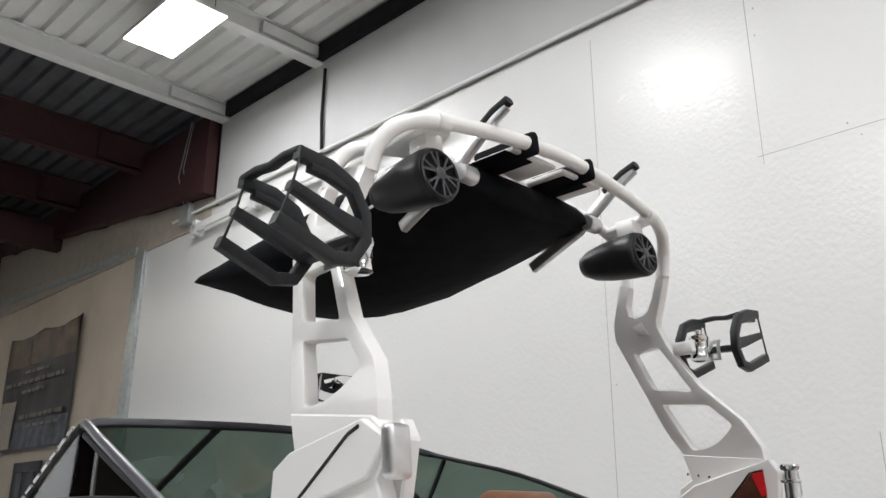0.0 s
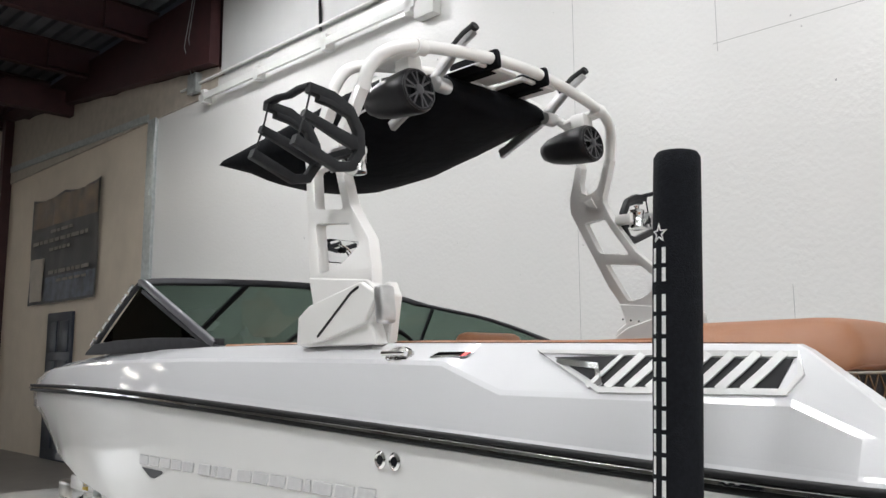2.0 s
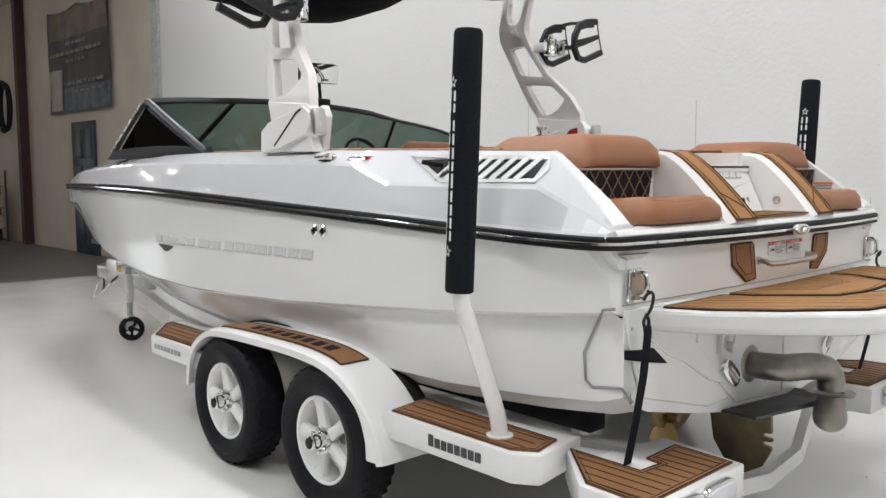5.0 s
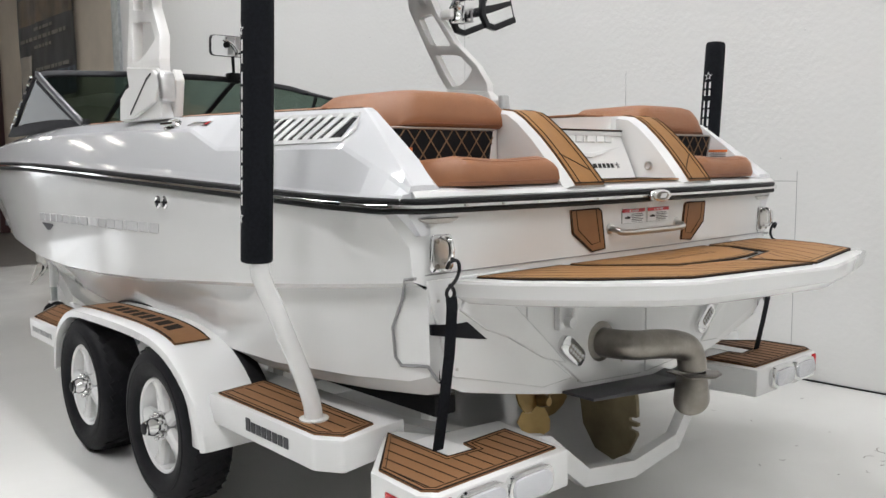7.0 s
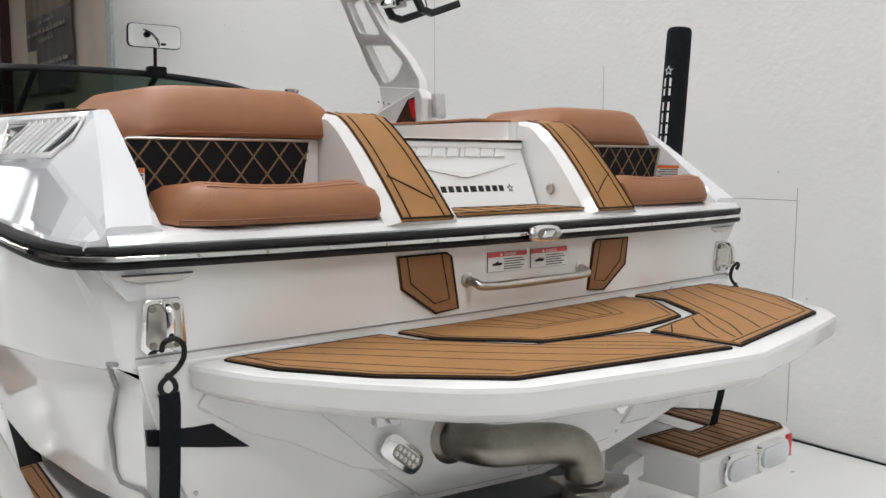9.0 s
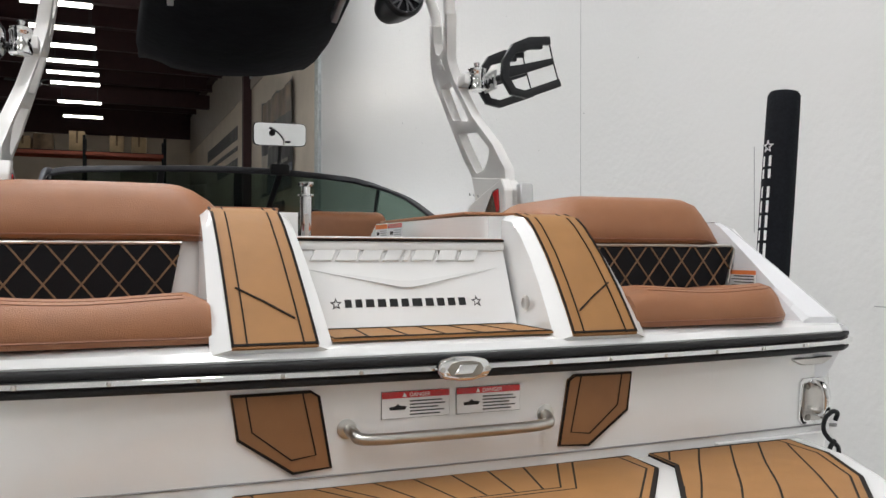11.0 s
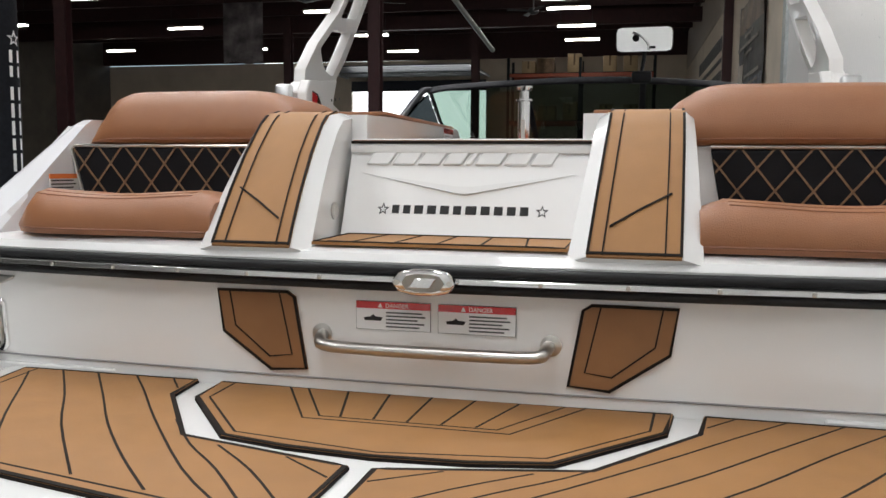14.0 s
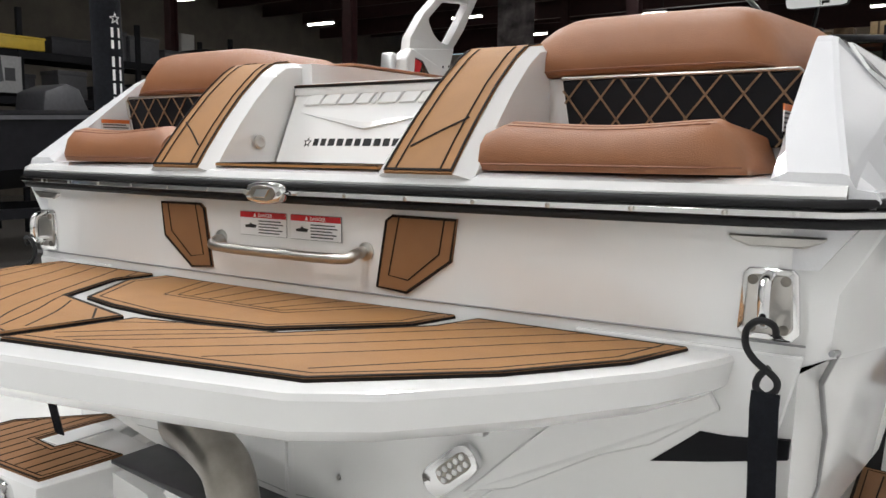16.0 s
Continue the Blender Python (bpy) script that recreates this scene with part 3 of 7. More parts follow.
for k, (x, y) in enumerate(((-5.2, 15.8), (-11.9, 14.5), (-5.2, 27.0), (-11.9, 26.5), (-18.5, 14.5))):
    c = B()
    for s in (-1, 1):
        box(c, x - 0.13, x + 0.13, y + s * 0.12 - 0.01, y + s * 0.12 + 0.01, 0, 7.0)
    box(c, x - 0.01, x + 0.01, y - 0.11, y + 0.11, 0, 7.0)
    setting("column_%d" % (k + 1), c, M_RED, "dark red steel column on the concrete floor", "column")
for k, y in enumerate((15.6, 27.0)):
    g = B()
    box(g, X_FAR, WX - 0.2, y - 0.1, y + 0.1, 6.4, 6.85)
    setting("girder_%d" % (k + 1), g, M_RED, "deep dark red roof girder", "girder")
br = tube(B(), [(-4.6, 15.5, 6.6), (-3.2, 19.0, 4.5)], 0.06, 8)
setting("trim_brace", br, M_GALV, "pale diagonal roof brace", "brace", smooth=True)

# flat light panels over the showroom
lp = thing("light_panel", "square-edged white flat light panel hung under the roof", "ceiling light", "showroom light panels", at=(PANELS[0][0], PANELS[0][1], PANEL_Z))
part("housing", box(B(), -0.31, 0.31, -0.61, 0.61, 0.004, 0.05, 0.005), M_CEIL, lp)
part("diffuser", box(B(), -0.3, 0.3, -0.6, 0.6, -0.004, 0.003), M_PANEL, lp, "glowing white diffuser", smooth=False)
for sx in (-0.25, 0.25):
    part("hanger", tube(B(), [(sx, -0.4, 0.05), (sx, -0.4, 0.54)], 0.006, 6), M_DGREY, lp)
for px, py in PANELS[1:]:
    copy_thing(lp, pose(px, py, PANEL_Z))
# the long wall and its roof stand at a slight angle to the boat
HALL = Matrix.Translation((2.72, 0.7, 0)) @ pose(0, 0, 0, 0, 0, 1.03) @ Matrix.Translation((-WX, -0.7, 0))
STRAIGHT = ["wall_north", "wall_west", "backdrop", "door_1", "ground", "trim_brace", "girder_1", "girder_2"] + ["column_%d" % k for k in range(1, 6)]
for ob in list(scene.collection.objects):
    if ob.parent is None and ob.type != "CAMERA" and ob.name not in STRAIGHT:
        ob.matrix_basis = HALL @ ob.matrix_basis
# strip lights of the dark hall
st = thing("strip_light", "bright strip light under the dark warehouse roof", "ceiling light", "warehouse strip lights", at=(-1.7, 15.0, 6.2))
part("tube", box(B(), -0.6, 0.6, -0.07, 0.07, -0.05, 0.0), M_TUBE, st, "glowing white tubes", smooth=False)
part("housing", prism(B(), [(-0.12, 0.0), (0.12, 0.0), (0.06, 0.07), (-0.06, 0.07)], -0.62, 0.62, lambda u, v, w: (w, u, v + 0.002)), M_DGREY, st)
for sx in (-0.5, 0.5):
    part("hanger", tube(B(), [(sx, 0, 0.07), (sx, 0, 1.2)], 0.006, 6), M_DGREY, st)
for x, ys in ((-1.7, (16.8, 18.4, 20.0, 21.4, 22.8, 25.8, 28.7)), (-8.8, (12.4, 16.5, 22.0, 26.5, 30.5)), (-14.5, (9.5, 14.0, 19.0, 24.0, 29.0)), (-20.0, (5.0, 11.0, 16.5, 22.5, 28.5))):
    for y in ys:
        copy_thing(st, pose(x, y, 6.2))

# ---- the boat ----
boat = thing("wakeboard_boat", "white wakeboard boat with tan upholstery and tower, on a trailer", "boat")
# y: half breadth and height of the rub rail
RAIL = [(0.17, 1.262, 1.390), (0.30, 1.29, 1.393), (0.6, 1.300, 1.402), (1.3, 1.305, 1.430), (2.2, 1.305, 1.464), (3.0, 1.300, 1.494), (4.0, 1.275, 1.524),
        (5.0, 1.205, 1.534), (5.8, 1.10, 1.530), (6.4, 0.97, 1.520), (6.8, 0.80, 1.510), (7.0, 0.62, 1.503), (7.12, 0.40, 1.498), (7.17, 0.18, 1.495), (7.18, 0.0, 1.495)]
# y: half breadth and height of the chine, height of the keel
CHINE = [(0.05, 1.16, 0.785, 0.585), (0.22, 1.16, 0.75, 0.57), (0.7, 1.155, 0.70, 0.55), (1.3, 1.145, 0.675, 0.53), (2.0, 1.125, 0.67, 0.50), (3.2, 1.07, 0.69, 0.47), (4.2, 0.98, 0.73, 0.46), (5.0, 0.86, 0.79, 0.49),
         (5.7, 0.71, 0.87, 0.56), (6.2, 0.57, 0.94, 0.66), (6.6, 0.43, 1.03, 0.81), (6.9, 0.28, 1.14, 1.00), (7.08, 0.14, 1.29, 1.22), (7.14, 0.05, 1.39, 1.36)]


def y_transom(x):
    return 0.045 + 0.055 * (abs(x) / 1.07) ** 2


def hull_section(y):
    """Half section from keel to rail: (x, z)."""
    b, zr = interp(RAIL, max(y, 0.17))
    c, zc, zk = interp(CHINE, y)
    s = 1.0 - min(1.0, max(0.0, (y - 4.0) / 3.0))
    zm = zc + 0.33 * (zr - zc)
    xm = c + (b - c) * (0.62 + 0.18 * s)
    q = 0.075 * max(0.0, 1.0 - y / 0.9)
    zm = float(np.interp(y, [0.1, 0.4, 1.0, 1.8, 2.4, 3.3, 4.2, 5.0, 6.0, 6.6, 7.14], [1.12, 1.09, 1.035, 0.97, 0.925, 0.89, 0.905, 0.96, 1.08, 1.20, 1.42]))
    pts = [(0.0, zk), (c * 0.30, zk + (zc - zk) * 0.22), (c * 0.34, zk + (zc - zk) * 0.20), (c * 0.66, zk + (zc - zk) * 0.52), (c * 0.70, zk + (zc - zk) * 0.50), (c * 0.97, zc - 0.035), (c, zc),
           (c + 0.035 * s + 0.01, zc + 0.03), (xm - 0.030 * s, zm), (xm, zm + 0.018), (b - 0.012, zr - 0.14), (b - 0.004, zr - 0.03)]
    return [(x - q * (i > 3) * (1.0 if i < 9 else 0.8 if i < 11 else 0.15), z) for i, (x, z) in enumerate(pts)]


bm = B()
ys = [0.05, 0.2, 0.5, 1.0, 1.6, 2.2, 2.8, 3.4, 4.0, 4.5, 5.0, 5.4, 5.8, 6.15, 6.45, 6.7, 6.9, 7.02, 7.1, 7.14]
secs = []
for k, y in enumerate(ys):
    h = hull_section(y)
    row = []
    for sgn, pts in ((-1, h[::-1]), (1, h[1:])):
        for x, z in pts:
            yy = y_transom(x) + (0.09 * max(0, (x - 1.15) / 0.11) ** 1.5 if x > 1.15 else 0) if k == 0 else y
            row.append((sgn * x, yy, z))
    secs.append(row)
loft(bm, secs, closed=False)
# transom face
cols = []
first = hull_section(0.05)
for x in [v * 0.1 for v in range(-11, 12)]:
    zb = float(np.interp(abs(x), [p[0] for p in first[:7]], [p[1] for p in first[:7]]))
    cols.append([bm.verts.new((x, y_transom(x), zb + (1.375 - zb) * k / 4)) for k in range(5)])
for a, b in zip(cols, cols[1:]):
    for k in range(4):
        bm.faces.new((a[k], b[k], b[k + 1], a[k + 1]))
for sgn, colv in ((1, cols[-1]), (-1, cols[0])):
    outer = []
    for x, z in first[6:]:
        yy = y_transom(x) + (0.09 * max(0, (x - 1.15) / 0.11) ** 1.5 if x > 1.15 else 0)
        outer.append(bm.verts.new((sgn * x, yy, z)))
    bm.faces.new([colv[0], outer[0], outer[1], outer[2], colv[1]])
    bm.faces.new([colv[1], outer[2], outer[3], colv[2]])
    bm.faces.new([colv[2], outer[3], outer[4], colv[3]])
    bm.faces.new([colv[3], outer[4], outer[5], colv[4]])
bmesh.ops.remove_doubles(bm, verts=bm.verts, dist=0.002)
part("hull", bm, M_GEL, boat, "glossy white gelcoat hull", angle=16)

# rub rail: black gunwale band, chrome bead, black lower band
half = [(x, y, z) for y, x, z in RAIL]
stern = [(x, y_transom(x) - 0.035 + 0.02 * (abs(x) / 1.2) ** 4, 1.388) for x in (1.19, 1.1, 0.9, 0.7, 0.5, 0.3, 0.1)]
right = spline([(1.19, y_transom(1.19) - 0.015, 1.388), (1.245, 0.135, 1.390)] + half[0:], 4)
aft = [Vector((v * 0.1, y_transom(v * 0.1) - 0.030 + 0.012 * (v / 11.5) ** 4, 1.388)) for v in range(-11, 12)]
loop_path = [Vector((-p.x, p.y, p.z)) for p in reversed(right)] + aft[1:] + [p for p in right]
ring = []
for p in loop_path:
    if not ring or (p - ring[-1]).length > 0.012:
        ring.append(p)
if (ring[0] - ring[-1]).length < 0.02:
    ring.pop()


def rail_band(z0, z1, proud, material, name, label):
    bm = B()
    rows = []
    n = len(ring)
    for i, p in enumerate(ring):
        t = (ring[(i + 1) % n] - ring[i - 1]).normalized()
        out = Vector((t.y, -t.x, 0)).normalized()
        if out.dot(Vector((p.x, p.y - 2.5, 0))) < 0:
            out = -out
        prof = [(-0.03, z0), (proud * 0.75, z0), (proud, z0 + 0.25 * (z1 - z0)), (proud, z0 + 0.75 * (z1 - z0)), (proud * 0.75, z1), (-0.03, z1)]
        rows.append([bm.verts.new(p + out * u + Vector((0, 0, v))) for u, v in prof])
    for i in range(n):
        a, b = rows[i], rows[(i + 1) % n]
        for k in range(6):
            bm.faces.new((a[k], a[(k + 1) % 6], b[(k + 1) % 6], b[k]))
    return part(name, bm, material, boat, label, angle=50)


rail = rail_band(0.0095, 0.0255, 0.017, M_RUB, "upper_rub_strip", "black rubber strip")
rail_band(-0.0085, 0.009, 0.026, M_CHROME, "rub_rail", "polished stainless rub rail")
rail_band(-0.0245, -0.009, 0.015, M_RUB, "lower_rub_strip", "black rubber strip")
for x in (-1.02, -0.86, -0.70, -0.54, -0.38, -0.22, 0.22, 0.38, 0.54, 0.70, 0.86, 1.02):
    part("rail_screw", lathe(B(), [(0.005, 0), (0.005, 0.0015), (0.003, 0.0025)], pose(x, y_transom(x) - 0.055, 1.388, 90, 0, 0), 8), M_STEEL, boat)

# gunwale and upper deck: y, x top, z top
TOP = [(0.115, 1.20, 1.456), (0.28, 1.157, 1.585), (0.47, 1.115, 1.728), (0.8, 1.118, 1.736), (2.0, 1.14, 1.762), (3.2, 1.145, 1.773), (4.2, 1.115, 1.767), (5.0, 1.035, 1.745),
       (5.8, 0.915, 1.706), (6.4, 0.80, 1.676), (6.8, 0.645, 1.652), (7.0, 0.47, 1.636), (7.1, 0.24, 1.624), (7.125, 0.0, 1.622)]


def deck_section(y):
    b, zr = interp(RAIL, max(y, 0.17))
    xt, zt = interp(TOP, y)
    f = min(1.0, max(0.0, (y - 0.1) / 0.4))
    zc = min(zt - 0.012, float(np.interp(y, [0.115, 0.45, 1.35, 1.62, 7.2], [1.442, 1.592, 1.598, zt - 0.066, zt - 0.05])))
    k = (zc - zr) / max(zt - zr, 0.01)
    g = min(1.0, max(0.0, (y - 0.12) / 0.35)) * (1.0 if y < 6.0 else max(0.0, (7.0 - y) / 1.0))
    xc = min(b - 0.02, (b - 0.03 + (xt - b + 0.03) * k + 0.024 * f) * (1 - g) + (b - 0.030 - 0.16 * (zc - zr)) * g)
    xi = max(xt - 0.10, 0.0)
    inner = 1.076 if y < 0.95 else max(0.0, xi - 0.02)
    return [(b - 0.012, zr + 0.02), (b - 0.02, zr + 0.035), (b - 0.026, zr + 0.02 * f + 0.036), (xc + 0.004, zc - 0.012), (xc - 0.006, zc + 0.004), (xt, zt - 0.004), (max(xt - 0.012, 0), zt),
            (max(xi, inner), zt + 0.001), (inner, zt - 0.012), (inner - (0.03 if y < 0.95 else 0.0), zr - 0.1), (max(b - 0.1, 0), zr - 0.1)]


for sgn in (-1, 1):
    bm = B()
    rows = []
    for y in [0.115, 0.16, 0.22, 0.30, 0.40, 0.45, 0.48, 0.50, 0.52, 0.7, 0.94, 0.96, 1.33, 1.35, 1.37, 1.45, 1.54, 1.60, 1.62, 1.64, 1.9, 2.4, 2.9, 3.4, 3.9, 4.4, 4.9, 5.4, 5.8, 6.15, 6.45, 6.7, 6.88, 7.0, 7.08, 7.125]:
        rows.append([(sgn * x, y, z) for x, z in deck_section(y)])
    loft(bm, rows)
    # creases run along the boat
    bmesh.ops.recalc_face_normals(bm, faces=bm.faces)
    for e in bm.edges:
        d = e.verts[1].co - e.verts[0].co
        along = abs(d.y) > 2.0 * Vector((d.x, d.z)).length
        e.smooth = not (along or (max(v.co.y for v in e.verts) < 1.72 and e.calc_face_angle(0) > 0.16))
    part("gunwale", bm, M_PEARL, boat, "pearl white gelcoat gunwale", angle=0)
# aft deck lip over the rail
bm = B()
rows = []
for x in [v * 0.1 for v in range(-12, 13)]:
    y0 = y_transom(x) - 0.028
    rows.append([(x, y0 + 0.012, 1.405), (x, y0 + 0.008, 1.418), (x, y0 + 0.02, 1.434), (x, y0 + 0.05, 1.444), (x, 0.32, 1.447), (x, 0.32, 1.40)])
loft(bm, rows)
part("aft_deck", bm, M_GEL, boat, "white aft deck edge", angle=30)
# foredeck and cockpit sole close the hull
bm = B()
rows = []
for y in (6.0, 6.4, 6.7, 6.9, 7.02):
    xt, zt = interp(TOP, y)
    rows.append([(-xt + 0.06, y, zt - 0.006), (0, y, zt + 0.02), (xt - 0.06, y, zt - 0.006), (xt - 0.06, y, zt - 0.05), (-xt + 0.06, y, zt - 0.05)])
loft(bm, rows)
part("foredeck", bm, M_GEL, boat)
for sgn in (-1, 1):
    part("side_liner", loft(B(), [[(sgn * (max(interp(TOP, y)[0] - 0.145, 0.1)), y, 1.03), (sgn * (max(interp(TOP, y)[0] - 0.145, 0.1)), y, interp(TOP, y)[1] - 0.004), (sgn * (max(interp(TOP, y)[0] - 0.122, 0.11)), y, interp(TOP, y)[1] - 0.004), (sgn * (max(interp(TOP, y)[0] - 0.122, 0.11)), y, 1.03)] for y in (1.3, 2.4, 3.4, 4.2, 5.0, 5.8)]), M_DASH, boat, "dark interior side panel")
part("bow_cushion", box(B(), -0.55, 0.55, 5.75, 6.1, 1.3, 1.62, 0.05, 3), M_DASH, boat, "dark bow backrest")
part("cockpit_sole", box(B(), -0.95, 0.95, 1.0, 5.9, 1.02, 1.06), M_DGREY, boat)
for sgn in (-1, 1):
    x0, x1 = sorted((sgn * 0.45, sgn * 0.93))
    part("bow_seat", box(B(), x0 + 0.12 * (sgn > 0), x1 - 0.12 * (sgn < 0) * 0, 4.95, 5.7, 1.06, 1.42, 0.04), M_LEATHER, boat)

# transom upper moulding: ridges beside the central step
RIDGE = [(0.030, 1.440), (0.075, 1.495), (0.135, 1.562), (0.205, 1.632), (0.28, 1.695), (0.335, 1.728), (0.40, 1.737), (0.62, 1.738)]


def ridge_y(z):
    return float(np.interp(z, [p[1] for p in RIDGE[:7]], [p[0] for p in RIDGE[:7]]))


for sgn in (-1, 1):
    bm = B()
    rows = []
    for y, z in RIDGE:
        k = (z - 1.44) / 0.30
        xi0, xi1 = 0.262 + 0.04 * k, 0.297 + 0.030 * k
        xo1, xo0 = 0.477 + 0.011 * k, 0.515 - 0.010 * k
        rows.append([(sgn * xi0, y + 0.03, 1.40), (sgn * xi0, y + 0.018, z - 0.012), (sgn * xi1, y, z), (sgn * xo1, y, z), (sgn * xo0, y + 0.018, z - 0.012), (sgn * xo0, y + 0.03, 1.40)])
    loft(bm, rows)
    part("transom_ridge", bm, M_GEL, boat, angle=24)
    # foam strip on the ridge with its lines
    bm = B()
    for off, xa, xb, lst in ((0.004, 0.300, 0.474, RIDGE[:7]),):
        rows = []
        for y, z in lst:
            k = (z - 1.44) / 0.30
            n = Vector((0, -0.72, 0.69)) if z < 1.72 else Vector((0, -0.2, 0.98))
            a, b = xa + 0.030 * k, xb + 0.011 * k
            p = Vector((0, y, z)) + n * off
            q = Vector((0, y, z)) - n * 0.002
            rows.append([(sgn * a, q.y, q.z), (sgn * a, p.y, p.z), (sgn * b, p.y, p.z), (sgn * b, q.y, q.z)])
        loft(bm, rows)
    strip = part("foam_strip", bm, M_TEAK, boat, "tan foam deck strip with black grooves", angle=40)

    def on_ridge(x, z, up=0.0055):
        y = ridge_y(z)
        n = Vector((0, -0.72, 0.69)) if z < 1.70 else Vector((0, -0.4, 0.92))
        return Vector((sgn * x, y, z)) + n * up

    zs = [1.442, 1.475, 1.51, 1.55, 1.59, 1.63, 1.665, 1.70, 1.72, 1.736]
    for xa, dxa, w in ((0.3015, 0.030, 0.0055), (0.4725, 0.011, 0.0055), (0.329, 0.030, 0.003), (0.444, 0.011, 0.003)):
        part("groove", band(B(), [on_ridge(xa + dxa * (z - 1.44) / 0.3, z) for z in zs], w, 0.0018, up=(0, -0.72, 0.69)), M_LINE, strip)
    part("groove", band(B(), [on_ridge(x, 1.445) for x in (0.300, 0.474)], 0.0055, 0.0018, up=(0, -0.72, 0.69)), M_LINE, strip)
    part("groove", band(B(), [on_ridge(0.456, 1.556), on_ridge(0.40, 1.527), on_ridge(0.341, 1.493)], 0.004, 0.0018, up=(0, -0.72, 0.69)), M_LINE, strip)

# central step: floor, back panel and lettering
bm = B()
prism(bm, [(-0.285, 0.0), (0.285, 0.0), (0.29, 0.245), (-0.29, 0.245)], 0.0, 0.05, lambda u, v, w: (u, 0.283 + 0.48 * v + w, 1.43 + v))
part("back_panel", bm, M_GELSATIN, boat, "white panel with a raised chevron", smooth=False)
PANEL_N = Vector((0, -1.0, 0.48)).normalized()


def on_panel(x, z, up=0.0):
    return Vector((x, 0.283 + 0.48 * (z - 1.43), z)) + PANEL_N * up


step = part("step_pad", box(B(), -0.262, 0.262, 0.055, 0.275, 1.446, 1.452), M_TEAK, boat, "tan foam step pad", smooth=False)
edge = [(-0.262, 0.055), (0.262, 0.055), (0.262, 0.275), (-0.262, 0.275)]
part("groove", band(B(), [(x, y, 1.4522) for x, y in inset_poly(edge, 0.004)], 0.007, 0.002, loop=True), M_LINE, step)
part("groove", band(B(), [(-0.235, 0.075, 1.4522), (0.235, 0.075, 1.4522)], 0.0035, 0.0015), M_LINE, step)
for x in (-0.16, -0.08, 0.0, 0.08, 0.16):
    part("groove", band(B(), [(x * 1.12, 0.08, 1.4522), (x, 0.27, 1.4522)], 0.0035, 0.0015), M_LINE, step)
# brand name as raised slanted shapes
LW = [0.052, 0.050, 0.050, 0.042, 0.014, 0.056, 0.050, 0.046]


def slanted_word(x0, z0, h, widths, gap, thick, put, slope, material, parent, bevel=0.0):
    """A row of slanted plain blocks, one for a letter. put maps (x, z, up) to a place."""
    x = x0
    for w in widths:
        s = h * slope
        if w:
            bm = B()
            prism(bm, [(x, z0), (x + w, z0), (x + w + s, z0 + h), (x + s, z0 + h)], 0.0, thick, put, bevel, 1)
            part("lettering_block", bm, material, parent, smooth=False)
        x += (w or 0.012) + gap


slanted_word(-0.246, 1.611, 0.035, [w * 1.065 for w in LW], 0.0085, 0.007, on_panel, 0.6, M_GEL2, boat, 0.002)
chev = [(-0.255, 1.592), (-0.02, 1.545), (0.0, 1.543), (0.02, 1.545), (0.255, 1.592), (0.02, 1.560), (-0.02, 1.560)]
bm = B()
vs0 = [bm.verts.new(on_panel(x, z, -0.002)) for x, z in chev]
vs1 = [bm.verts.new(on_panel(x, z, 0.007 if i not in (0, 4) else 0.001)) for i, (x, z) in enumerate(chev)]
bm.faces.new(vs1)
for k in range(7):
    bm.faces.new((vs0[k], vs0[(k + 1) % 7], vs1[(k + 1) % 7], vs1[k]))
part("chevron", bm, M_GEL2, boat, smooth=False)
DW = [0.017, 0.017, 0.021, 0.021, 0.021, 0.019, 0.026, 0.021, 0.020, 0.020, 0.019]


def star(bm, cx, cz, r, put, thick, ratio=0.42, wide=0.35):
    """An open five-pointed star."""
    o = [(cx + (r if k % 2 == 0 else r * ratio) * math.sin(k * math.pi / 5), cz + (r if k % 2 == 0 else r * ratio) * math.cos(k * math.pi / 5)) for k in range(10)]
    i = [(cx + (u - cx) * (1 - wide), cz + (v - cz) * (1 - wide)) for u, v in o]
    oo, ii = [bm.verts.new(put(u, v, thick)) for u, v in o], [bm.verts.new(put(u, v, thick)) for u, v in i]
    ob, ib = [bm.verts.new(put(u, v, 0)) for u, v in o], [bm.verts.new(put(u, v, 0)) for u, v in i]
    for k in range(10):
        j = (k + 1) % 10
        bm.faces.new((oo[k], oo[j], ii[j], ii[k]))
        bm.faces.new((ob[k], ob[j], oo[j], oo[k]))
        bm.faces.new((ib[k], ii[k], ii[j], ib[j]))
    return bm


slanted_word(-0.168, 1.499, 0.019, DW, 0.0098, 0.0012, on_panel, 0.0, M_PRINTK, boat)
for x in (-0.190, 0.183):
    part("star", star(B(), x, 1.508, 0.015, on_panel, 0.0012), M_PRINTK, boat, "black star outline", smooth=False)
for sgn in (-1, 1):
    part("side_fitting", lathe(B(), [(0.020, 0), (0.020, 0.004), (0.014, 0.006), (0.010, 0.003), (0.002, 0.003)], pose(sgn * 0.276, 0.222, 1.507, 0, -sgn * 90, 0), 20), M_STEEL, boat, "round stainless fitting")
